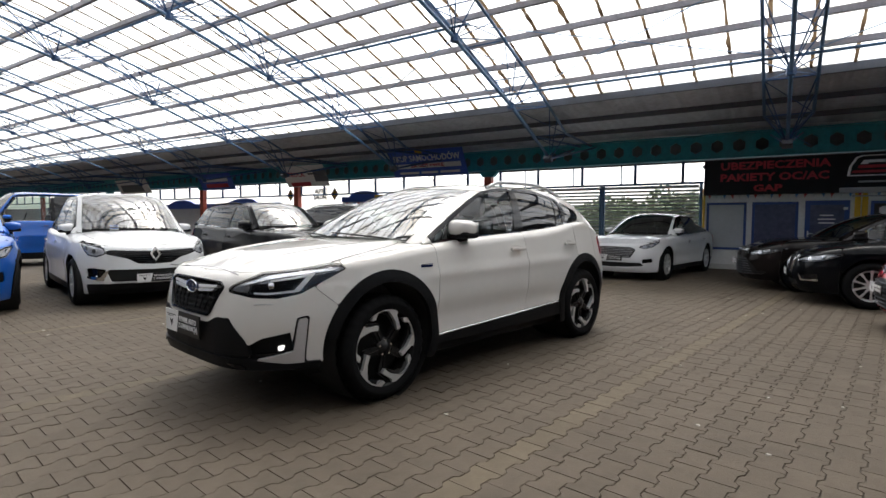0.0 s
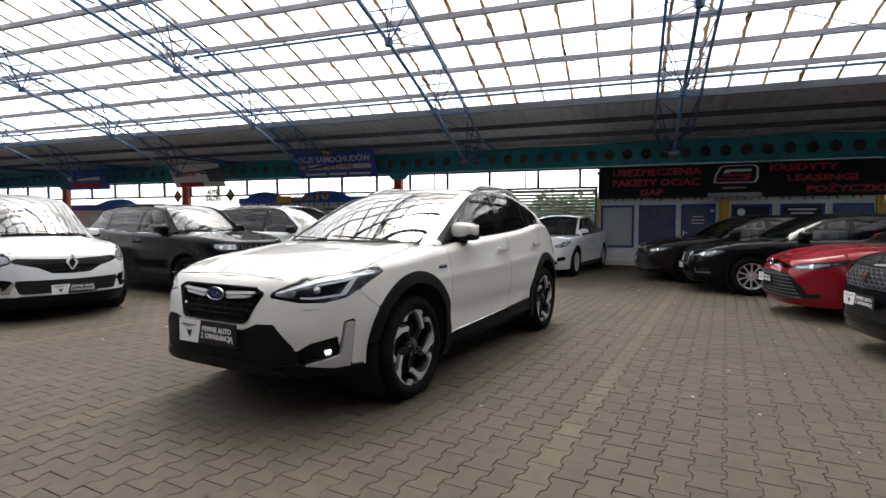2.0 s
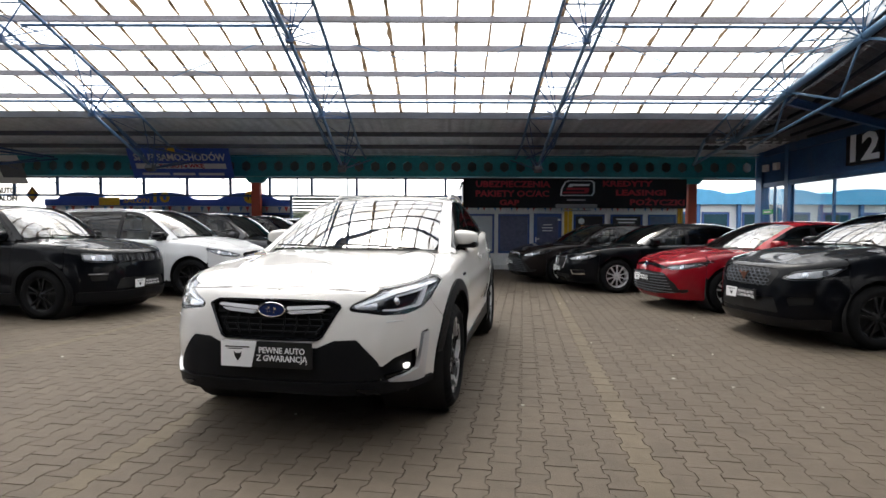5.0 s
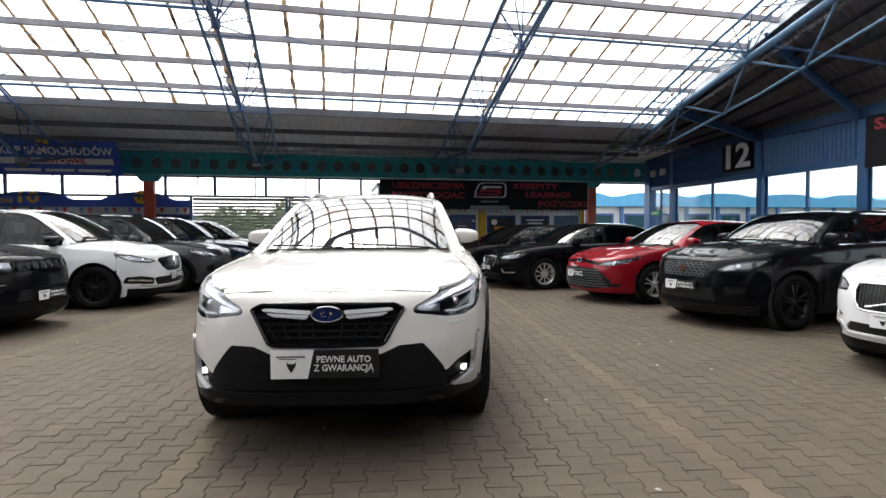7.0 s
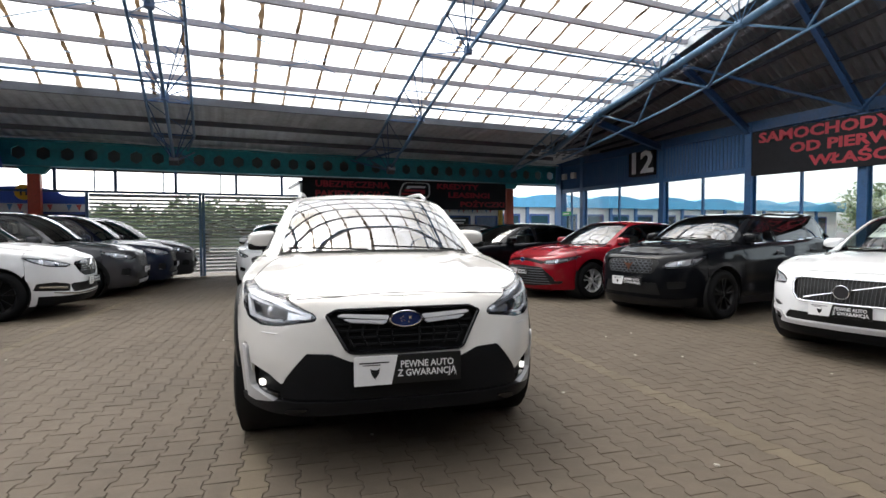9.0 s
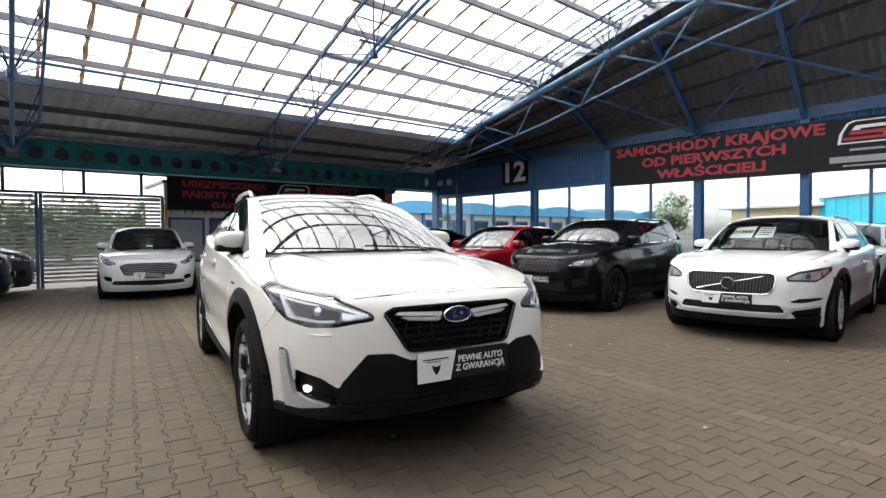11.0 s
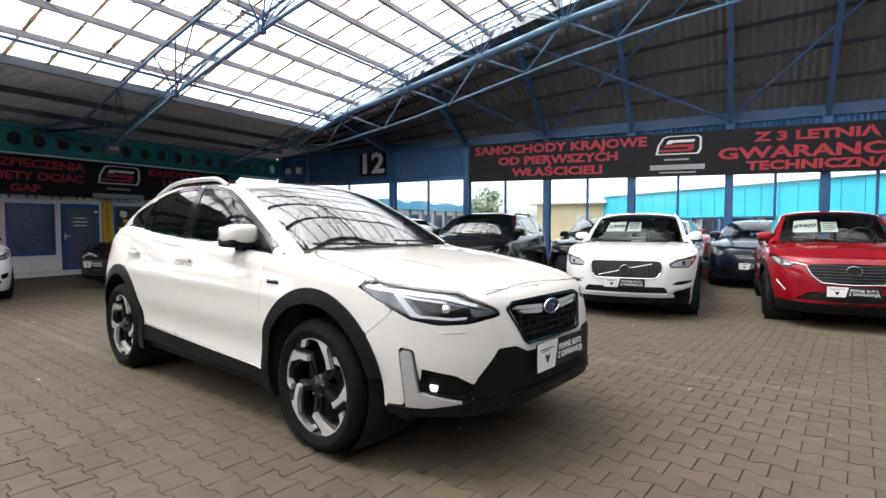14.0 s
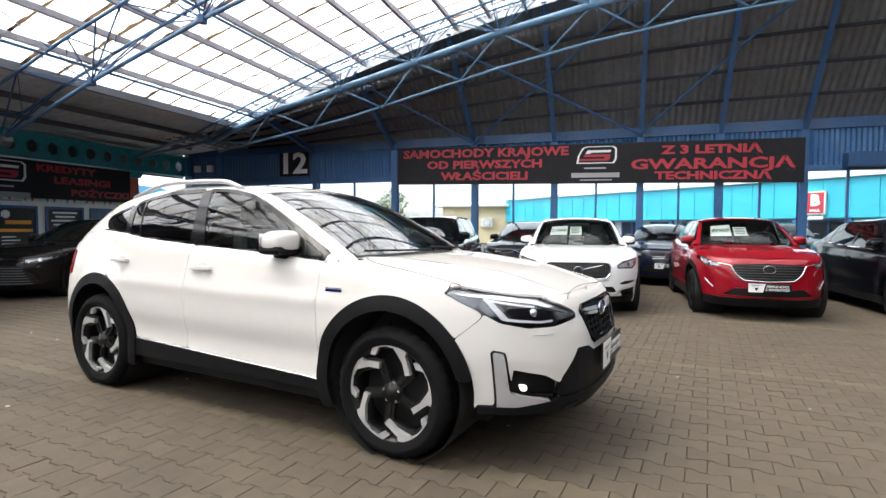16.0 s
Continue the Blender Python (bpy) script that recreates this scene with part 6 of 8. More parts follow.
def hero_extra(car, sh, c):
    fy, fs = sh.fy, sh.fs
    px = lambda y, z, off: Vector(sh.belt(np.array([fy(y)]), np.array([z]))[0]) + Vector((off, 0, 0))
    emblem(car, px(0, 0.765, 0.004).x, 0.765, 0.077, 0.038, M_BADGE, star=True)
    for k in range(4):
        z = 0.648 + k * 0.032
        w = 0.275 + k * 0.022
        part("grille_bar", surf_tube(sh, [(fy(y), z) for y in np.linspace(-w, w, 13)], 0.006, -0.014), M_CLAD, car, fix=False)
    for k in range(-4, 5):
        if k:
            y = k * 0.07
            part("grille_bar", surf_tube(sh, [(fy(y * 0.9), 0.635), (fy(y * 1.03), 0.69), (fy(y * 0.95), 0.745)], 0.006, -0.012), M_CLAD, car, fix=False)
    nose_line = [tuple(sh.bonnet(np.array([0.20 - 0.28 * y * y]), np.array([y]))[0] + (0, 0, 0.0008)) for y in np.linspace(-0.52, 0.52, 30)]
    part("bonnet_edge", Geo().path(nose_line, 0.0026, 5), M_LAMPDARK, car, fix=False)
    part("grille_edge", surf_tube(sh, [(fy(y), z) for y, z in [(-0.262, 0.614), (-0.287, 0.626), (-0.382, 0.788), (-0.335, 0.811), (0.0, 0.814), (0.335, 0.811), (0.382, 0.788), (0.287, 0.626), (0.262, 0.614), (0, 0.612)]], 0.009, 0.004, close=True), M_GLOSSBLK, car, fix=False)
    for m in (1, -1):
        # projector and light guide inside each lamp
        p = px(0.655 * m, 0.800, -0.022)
        o = part("projector", lathe([(0, 0.0), (0.014, -0.004), (0.024, -0.014), (0.028, -0.03), (0.034, -0.03), (0.036, -0.06)], 20), M_LAMPIN, car, smooth=True)
        o.matrix_basis = at(p.x + 0.01, p.y, p.z) @ pose(0, 0, 0, 0, 0, -90 + 25 * m)
        part("washer_cap", surf_tube(sh, [(fy(y) * m, 0.700 - 0.02 * abs(y - 0.66)) for y in (0.615, 0.64, 0.665, 0.69)], 0.003, 0.001), M_LTRIM, car, fix=False)
        # small side badge on the fender
        u = fs(1.325) * m
        p = sh.belt(np.array([u]), np.array([0.876]))[0]
        part("side_badge", Geo().box((p[0] - 0.055, p[1] - 0.003 * m, 0.866), (p[0] + 0.055, p[1] + 0.006 * m, 0.880), 0.002), M_BADGE, car)
        part("side_badge_trim", Geo().box((p[0] - 0.055, p[1] - 0.003 * m, 0.884), (p[0] + 0.055, p[1] + 0.006 * m, 0.889), 0.001), M_CHROME, car)
        q = sh.side(np.array([1.775, 1.79]), np.array([1.05, 1.20]))
        part("quarter_bar", Geo().tube((q[0][0], m * (q[0][1] + 0.004), q[0][2]), (q[1][0], m * (q[1][1] + 0.004), q[1][2]), 0.013, 6, True), M_GLOSSBLK, car)
        part("sill_trim", surf_tube(sh, [(m * fs(s), 0.366 + 0.036 * (s - 1.45)) for s in np.linspace(1.43, 3.13, 16)], 0.007, 0.006), M_CHROME, car, smooth=True, fix=False)


HERO = dict(
    name="white_crossover", tuck=0.005, plan=[(0, 0), (0.014, 0.33), (0.045, 0.485), (0.112, 0.605), (0.22, 0.70), (0.38, 0.788), (0.62, 0.853), (0.95, 0.887), (1.6, 0.897), (2.4, 0.90), (3.3, 0.893), (3.8, 0.87), (4.15, 0.82), (4.33, 0.72), (4.43, 0.5), (4.475, 0.25), (4.485, 0)], label="pearl white compact crossover with black wheel-arch cladding on block paving", paint=P_WHITE, L=4.485, W=1.80, own_lamps=True, axles=(0.962, 3.63), shut=0.0022, nose_step=0.014, R=0.352, arch=0.402, lip=0.078, arch_z=0.388, arch_fore=0.47, rail_up=0.045,
    step=0.017, sill=0.372, sill_rise=0.036, sill_low=0.30, bumper_low=0.335, bumper_end=0.60, seam=[(0.66, 0.335), (0.66, 0.60), (0.58, 0.676), (0.43, 0.785), (0.43, 0.83), (0.61, 0.895), (0.61, 1.25)], arch_low=0.22, doors=(1.44, 2.585, 3.50), cowl=1.22, hood_line=[(0.60, 0.765), (0.80, 0.742), (1.0, 0.715), (1.15, 0.685), (1.25, 0.64), (1.30, 0.60)],
    nose=[(0.15, 0.18), (0.22, 0.11), (0.30, 0.06), (0.42, 0.035), (0.55, 0.035), (0.66, 0.05), (0.76, 0.075), (0.84, 0.11), (0.9, 0.145)],
    tail=[(0.2, 0.12), (0.35, 0.03), (0.55, 0.0), (0.75, 0.03), (0.95, 0.07), (1.15, 0.13)],
    wide=[(0.15, 0.93), (0.3, 0.965), (0.45, 0.985), (0.62, 1.0), (0.78, 0.995), (0.9, 0.975), (1.0, 0.95), (1.12, 0.92)],
    shoulder=[(0, 0.868), (0.1, 0.877), (0.3, 0.897), (0.6, 0.936), (0.95, 0.975), (1.3, 1.012), (1.7, 1.043), (2.1, 1.070), (2.67, 1.100), (3.2, 1.138), (3.55, 1.18), (3.8, 1.19), (4.2, 1.11), (4.485, 1.05)],
    bonnet=[(0, 0.87), (0.15, 0.898), (0.4, 0.953), (0.8, 1.008), (1.1, 1.038), (1.5, 1.058)],
    canopy=[(0, 1.13, 1.045, 1.36, 0.77, 1.022), (0.035, 1.235, 1.10, 1.45, 0.755, 1.078), (0.08, 1.365, 1.175, 1.585, 0.735, 1.150), (0.15, 1.57, 1.285, 1.80, 0.70, 1.262), (0.3, 2.05, 1.472, 2.22, 0.635, 1.440), (0.4, 2.42, 1.53, 2.52, 0.605, 1.485), (0.6, 3.15, 1.548, 3.1, 0.58, 1.50), (0.75, 3.98, 1.49, 3.85, 0.555, 1.40), (0.9, 4.22, 1.23, 4.14, 0.62, 1.2), (1, 4.35, 1.07, 4.28, 0.67, 1.06)],
    t_screen=0.3, t_roof=0.75,
    panes=[[(1.485, 1.055), (1.735, 1.182), (2.01, 1.318), (2.20, 1.398), (2.33, 1.430), (2.47, 1.448), (2.635, 1.455), (2.515, 1.115)], [(2.685, 1.13), (2.75, 1.455), (3.08, 1.447), (3.36, 1.408), (3.25, 1.168)], [(3.295, 1.178), (3.40, 1.395), (3.46, 1.382), (3.385, 1.192)], [(3.47, 1.205), (3.555, 1.355), (3.74, 1.28), (3.71, 1.25), (3.62, 1.215)]],
    pillars=[[(2.50, 1.09), (2.50, 1.118), (2.64, 1.48), (2.76, 1.47), (2.70, 1.12), (2.70, 1.10)], [(3.24, 1.15), (3.36, 1.41), (3.42, 1.40), (3.30, 1.16)], [(3.37, 1.17), (3.45, 1.39), (3.57, 1.36), (3.48, 1.19)]], frame_w=0.026, screen_k=0.885, pane_clip=0.018, frame_step=0.013, pane_mats=[M_CARGLASS, M_PRIVACY, M_PRIVACY, M_PRIVACY],
    belt_trim=True, rails=(0.36, 0.71), rail_mat=M_LTRIM, mirror=(1.78, 1.09), mirror_mat=P_WHITE, handle_z=0.955, tail_lamp=(0.84, 1.03, 0.22, 0.17), rear_black=0.52, cabin_z=1.08,
    wheels=WH_HOOK, steer=0.0, plate=0.535, plate_off=0.03, plate_h=0.14, screen_mat=M_SCREEN, extra=hero_extra,
    front=[
        dict(name="grille", mat=M_CLAD, pts=[("y", 0.0, 0.816), ("y", 0.335, 0.813), ("y", 0.382, 0.790), ("y", 0.287, 0.625), ("y", 0.262, 0.612), ("y", 0, 0.610)], centre=True, off=-0.028, thick=0.0),
        dict(name="grille_wing", mat=M_LTRIM, pts=[("y", 0.085, 0.778), ("y", 0.31, 0.790), ("y", 0.328, 0.782), ("y", 0.28, 0.776), ("y", 0.09, 0.762)], off=0.010, cut=False, r=0.002, step=0.008, label="silver wing bar in the grille"),
        dict(name="grille_wing", mat=M_LTRIM, pts=[("y", 0.09, 0.755), ("y", 0.30, 0.768), ("y", 0.27, 0.755), ("y", 0.11, 0.742)], off=0.010, cut=False, r=0.002, step=0.008, label="silver wing bar in the grille"),
        dict(name="headlight", mat=M_LAMPBASE, pts=[("s", 0.625, 0.897), ("s", 0.60, 0.918), ("s", 0.46, 0.935), ("s", 0.30, 0.920), ("y", 0.67, 0.897), ("y", 0.60, 0.862), ("y", 0.52, 0.828), ("y", 0.45, 0.796), ("y", 0.434, 0.783), ("y", 0.434, 0.772), ("y", 0.448, 0.765), ("y", 0.52, 0.757), ("y", 0.60, 0.742), ("y", 0.70, 0.738), ("s", 0.34, 0.762), ("s", 0.46, 0.825)], off=-0.022, thick=0.0, r=0.003, lens=True, step=0.012, label="clear LED headlight with a dark surround"),
        dict(name="lamp_edge", mat=M_GLOSSBLK, pts=[("y", 0.436, 0.784), ("y", 0.446, 0.776), ("y", 0.52, 0.767), ("y", 0.60, 0.752), ("y", 0.70, 0.748), ("s", 0.34, 0.773), ("s", 0.46, 0.836), ("s", 0.47, 0.822), ("s", 0.345, 0.757), ("y", 0.70, 0.732), ("y", 0.60, 0.736), ("y", 0.52, 0.752), ("y", 0.43, 0.764)], off=-0.002, cut=False, step=0.007),
        dict(name="lamp_band", mat=M_LAMPIN, pts=[("s", 0.58, 0.900), ("s", 0.36, 0.896), ("y", 0.66, 0.872), ("y", 0.56, 0.832), ("y", 0.45, 0.793), ("y", 0.46, 0.784), ("y", 0.56, 0.815), ("y", 0.66, 0.850), ("s", 0.36, 0.876), ("s", 0.53, 0.890)], off=-0.010, cut=False, step=0.007, label="chromed upper reflector band"),
        dict(name="light_guide", mat=M_GUIDE, pts=[("s", 0.415, 0.878), ("s", 0.375, 0.872), ("s", 0.305, 0.785), ("s", 0.295, 0.765), ("s", 0.335, 0.772)], off=-0.006, cut=False, step=0.008, label="white LED light guide"),
        dict(name="light_guide", mat=M_GUIDE, pts=[("s", 0.385, 0.874), ("s", 0.29, 0.858), ("y", 0.66, 0.840), ("y", 0.66, 0.830), ("s", 0.29, 0.847), ("s", 0.37, 0.860)], off=-0.006, cut=False, step=0.007, label="white LED light guide"),
        dict(name="light_guide", mat=M_GUIDE, pts=[("s", 0.305, 0.780), ("y", 0.66, 0.766), ("y", 0.60, 0.770), ("y", 0.60, 0.760), ("y", 0.66, 0.755), ("s", 0.30, 0.766)], off=-0.006, cut=False, step=0.007, label="white LED light guide"),
        dict(name="lamp_pocket", mat=M_GLOSSBLK, pts=[("s", 0.325, 0.845), ("y", 0.67, 0.828), ("y", 0.58, 0.808), ("y", 0.58, 0.774), ("y", 0.66, 0.770), ("s", 0.275, 0.787)], off=-0.014, cut=False, step=0.009, r=0.003),
        dict(name="ribbed_bar", mat=M_LAMPIN, pts=[("y", 0.57, 0.806), ("y", 0.455, 0.784), ("y", 0.46, 0.772), ("y", 0.57, 0.768)], off=-0.008, cut=False, step=0.007),
        dict(name="fog_recess", mat=M_CLAD, pts=[("y", 0.60, 0.455), ("y", 0.66, 0.50), ("s", 0.30, 0.53), ("s", 0.325, 0.40), ("y", 0.68, 0.365), ("y", 0.62, 0.365)], off=-0.035, thick=0.0),
        dict(name="fog_lamp", mat=M_DRL, pts=[("y", 0.715, 0.445), ("y", 0.735, 0.449), ("y", 0.733, 0.427), ("y", 0.718, 0.424)], off=-0.012, cut=False, r=0.002, step=0.008, label="lit fog lamp"),
        dict(name="fog_bar", mat=M_GLOSSBLK, pts=[("y", 0.63, 0.408), ("s", 0.28, 0.414), ("s", 0.28, 0.398), ("y", 0.63, 0.390)], off=-0.008, cut=False, step=0.008),
        dict(name="bezel", mat=M_LTRIM, pts=[("s", 0.390, 0.612), ("s", 0.345, 0.605), ("s", 0.325, 0.415), ("y", 0.645, 0.374), ("y", 0.625, 0.348), ("s", 0.375, 0.342)], off=0.012, thick=0.03, gap=0.012, r=0.004, step=0.012, label="silver bezel beside the fog lamp"),
        dict(name="lower_mouth", mat=M_CLAD, pts=[("y", 0, 0.566), ("y", 0.27, 0.568), ("y", 0.36, 0.608), ("y", 0.475, 0.612), ("y", 0.585, 0.485), ("y", 0.62, 0.40), ("y", 0.60, 0.392), ("y", 0, 0.392)], centre=True, off=0.002, thick=0.03, label="black lower bumper moulding"),
        dict(name="lower_lip", mat=M_CLAD, pts=[("y", 0, 0.387), ("y", 0.6, 0.385), ("s", 0.28, 0.350), ("s", 0.47, 0.350), ("s", 0.47, 0.312), ("s", 0.28, 0.312), ("y", 0.55, 0.318), ("y", 0, 0.325)], centre=True, off=0.014, thick=0.06),
        dict(name="skid_corner", mat=M_GLOSSBLK, pts=[("y", 0.46, 0.362), ("y", 0.57, 0.350), ("y", 0.60, 0.325), ("y", 0.54, 0.322)], off=0.020, cut=False, step=0.01, label="dark grey skid trim"),
    ])
hero = build_car(HERO)
hero.matrix_basis = at(-2.157, 3.005, 0) @ pose(0, 0, 0, 0, 0, 259.84)


# ---------------------------------------------------------------- the other cars
W_SILVER10 = wheel_meshes(0.345, 0.225, 0.238, {"n": 10, "kind": "plain", "w": 5, "tone": "silver"}, 40)
W_TWIN = wheel_meshes(0.335, 0.22, 0.222, {"n": 5, "kind": "twin", "tone": "silver"}, 40)
W_BLACK5 = wheel_meshes(0.35, 0.225, 0.240, {"n": 5, "kind": "twin", "tone": "black"}, 40)
W_DARKTWIN = wheel_meshes(0.335, 0.22, 0.222, {"n": 5, "kind": "twin", "tone": "black"}, 40)
W_BLACK36 = wheel_meshes(0.36, 0.225, 0.25, {"n": 5, "kind": "twin", "tone": "black", "splay": 15}, 40)
W_PLAIN5 = wheel_meshes(0.32, 0.205, 0.205, {"n": 5, "kind": "plain", "w": 10, "tone": "silver"}, 32)


def spec(name, label, colour, L, W, H, ax, R, hood, cowl, top_s, end, belt, front, **more):
    """Proportions of a car: hood = height of its front edge, cowl = (s, z), top_s = top of the windscreen, end = (s, z) of the roof's end and (s, z) of the rear screen's foot, belt = shoulder heights at the front and rear door."""
    sc, zc = cowl
    k = W / 1.8
    (se, ze), (sf, zf) = end
    b0, b1 = belt
    sm = (top_s + se) / 2
    c = dict(
        name=name, label=label, paint=colour, L=L, W=W, axles=ax, R=R, arch=R + 0.035, lip=0.0, step=0.036, sill=0.30, sill_low=0.19, bumper_low=0.19, bumper_end=0.58,
        doors=(ax[0] + 0.46, ax[0] + 1.5, ax[1] - 0.15), cowl=sc + 0.04, hood_in=0.085,
        nose=[(0.15, 0.13), (0.22, 0.06), (0.30, 0.015), (0.42, 0.0), (0.55, 0.008), (hood - 0.15, 0.03), (hood - 0.05, 0.07), (hood + 0.03, 0.12)],
        tail=[(0.2, 0.12), (0.35, 0.03), (0.55, 0.0), (0.75, 0.03), (0.95, 0.08), (1.2, 0.15)],
        wide=[(0.15, 0.93), (0.3, 0.965), (0.45, 0.985), (0.62, 1.0), (0.78, 0.995), (0.9, 0.975), (1.0, 0.95), (1.15, 0.92)],
        shoulder=[(0, hood), (0.12, hood + 0.01), (0.45, hood + 0.4 * (b0 - hood)), (0.9, hood + 0.8 * (b0 - hood)), (sc + 0.3, b0), (sm, (b0 + b1) / 2), (L - 0.7, b1), (L - 0.25, b1 - 0.02), (L, b1 - 0.05)],
        bonnet=[(0, hood), (0.15, hood + 0.03), (0.45, hood + 0.55 * (zc - hood)), (0.8, hood + 0.85 * (zc - hood)), (sc, zc), (sc + 0.45, zc + 0.02)],
        canopy=[(0, sc, zc + 0.005, sc + 0.33, 0.735 * k, b0 + 0.035), (0.15, (sc + top_s) / 2 - 0.04, zc + 0.56 * (H - zc), (sc + 0.33 + top_s + 0.1) / 2, 0.67 * k, b0 + 0.58 * (H - 0.08 - b0)), (0.3, top_s, H - 0.03, top_s + 0.1, 0.605 * k, H - 0.10), (0.42, top_s + 0.42, H, top_s + 0.45, 0.585 * k, H - 0.06),
                (0.6, (top_s + 0.42 + se) / 2 + 0.1, H - 0.012, (top_s + 0.42 + se) / 2 + 0.1, 0.57 * k, H - 0.07), (0.75, se, ze, se - 0.06, 0.555 * k, ze - 0.055), (0.9, se + 0.6 * (sf - se), ze + 0.6 * (zf - ze), se + 0.6 * (sf - se) - 0.06, 0.63 * k, ze + 0.6 * (zf - ze) - 0.02), (1, sf, zf, sf - 0.06, 0.68 * k, max(zf - 0.01, b1))],
        t_screen=0.3, t_roof=0.75, belt_trim=True, mirror=(sc + 0.56, b0 + 0.06), mirror_mat=colour, handle_z=b0 - 0.14, tail_lamp=(b1 - 0.28, b1 - 0.08, 0.2, 0.16), rear_black=0.40, cabin_z=b0 + 0.06,
        wheels=W_SILVER10, plate=0.47, front=front)
    c.update(more)
    return c


Yp = lambda *q: [("y", a, b) for a, b in q]
Sp = lambda *q: [("s", a, b) for a, b in q]


def lamp(pts, m=None, **k):
    return dict(name="headlight", mat=M_LAMPHOUSE, pts=pts, off=-0.02, thick=0.0, lens=True, r=0.004, label="clear headlight", **k)


def dark(name, pts, centre=True, off=-0.015, **k):
    return dict(name=name, mat=k.pop("mat", M_GLOSSBLK), pts=pts, centre=centre, off=off, thick=0.02, **k)


def strip(name, pts, m, centre=False, off=0.008, **k):
    return dict(name=name, mat=m, pts=pts, centre=centre, off=off, thick=0.012, cut=False, **k)


def bars(sh, car, rows, m, r=0.006, off=-0.004):
    for z, w in rows:
        part("grille_bar", surf_tube(sh, [(sh.fy(y), z) for y in np.linspace(-w, w, 9)], r, off), m, car, fix=False)


def uprights(sh, car, n, w, z0, z1, m, r=0.008, off=-0.004, taper=0.9):
    for i in range(n):
        y = -w + 2 * w * i / (n - 1)
        part("grille_bar", surf_tube(sh, [(sh.fy(y * taper), z0), (sh.fy(y), z1)], r, off), m, car, fix=False)


def badge(sh, car, z, ry, rz, field, ring=None, off=0.006):
    x = float(sh.belt(np.array([0.0]), np.array([z]))[0][0])
    emblem(car, x + off, z, ry, rz, field, ring)


def diamond(sh, car, z, r=0.085):
    x = float(sh.belt(np.array([0.0]), np.array([z]))[0][0]) + 0.012
    g = Geo()
    o, i = [(0, 1.15 * r), (0.72 * r, 0), (0, -1.15 * r), (-0.72 * r, 0)], [(0, 0.62 * r), (0.36 * r, 0), (0, -0.62 * r), (-0.36 * r, 0)]
    vs = [(x, a, z + b) for a, b in o] + [(x, a, z + b) for a, b in i] + [(x + 0.02, a * 0.92, z + b * 0.92) for a, b in o] + [(x + 0.02, a * 1.1, z + b * 1.1) for a, b in i]
    fs = []
    for k in range(4):
        j = (k + 1) % 4
        fs += [(8 + k, 8 + j, 12 + j, 12 + k), (k, j, 8 + j, 8 + k), (4 + k, 12 + k, 12 + j, 4 + j)]
    part("badge", g.add(vs, fs), M_CHROME, car)


def paper(car, sh, t0, t1, k0, k1, words):
    """Price sheet lying behind the windscreen."""
    q = [Vector(sh.canopy(np.array([t]), np.array([k]))[0]) - Vector((0.03, 0, 0.02)) for t, k in ((t0, k0), (t0, k1), (t1, k1), (t1, k0))]
    o = part("price_sheet", Geo().add(q, [(0, 1, 2, 3)]), M_PLATE_W, car, "white price sheet behind the windscreen")
    c = sum(q, Vector()) / 4
    right, up = (q[1] - q[0]).normalized(), (q[3] - q[0]).normalized()
    nrm = right.cross(up).normalized()
    m = Matrix((right, up, nrm)).transposed().to_4x4()
    m.translation = c + nrm * 0.004
    w, h = (q[1] - q[0]).length, (q[3] - q[0]).length
    if words:
        l = letters(words, h * 0.42, M_PLATE_K, m @ at(0, 0.0, 0), o, bold=0.002, width=w * 0.85, depth=0.0015)
    else:
        for i in range(4):
            a = part("small_print", Geo().box((-w * 0.38, h * (0.3 - 0.2 * i), 0), (w * (0.38 - 0.1 * (i % 2)), h * (0.36 - 0.2 * i), 0.002)), M_LAMPDARK, o)
            a.matrix_basis = m


def camry_front():
    return [dark("grille", Yp((0, 0.75), (0.25, 0.745), (0.52, 0.70), (0.50, 0.66), (0.2, 0.70), (0, 0.71)), mat=M_GLOSSBLK),
            lamp(Sp((0.70, 0.80), (0.35, 0.765)) + Yp((0.55, 0.715), (0.50, 0.685), (0.60, 0.66)) + Sp((0.30, 0.68), (0.50, 0.735))),
            dark("lower_grille", Yp((0, 0.62), (0.50, 0.60), (0.68, 0.42), (0.72, 0.30), (0.3, 0.25), (0, 0.25)), off=-0.02, mat=M_PLATE_K),
            dark("side_duct", Yp((0.70, 0.345), (0.79, 0.36), (0.775, 0.31), (0.725, 0.29)), centre=False, mat=M_PLATE_K)]


def camry_extra(car, sh, c):
    bars(sh, car, [(0.30 + 0.045 * i, 0.66 - 0.023 * i) for i in range(7)], M_STEEL, 0.007, 0.004)
    badge(sh, car, 0.725, 0.06, 0.042, M_BADGE, M_CHROME, 0.012)


def sedan(name, label, colour, front, **k):
    a = dict(hood=0.78, cowl=(1.20, 0.97), top_s=2.12, end=((3.75, 1.33), (4.45, 1.06)), belt=(0.955, 1.02))
    a.update({q: k.pop(q) for q in list(k) if q in a})
    return spec(name, label, colour, k.pop("L", 4.88), k.pop("W", 1.84), k.pop("H", 1.445), k.pop("ax", (0.96, 3.80)), k.pop("R", 0.345), a["hood"], a["cowl"], a["top_s"], a["end"], a["belt"], front, **k)


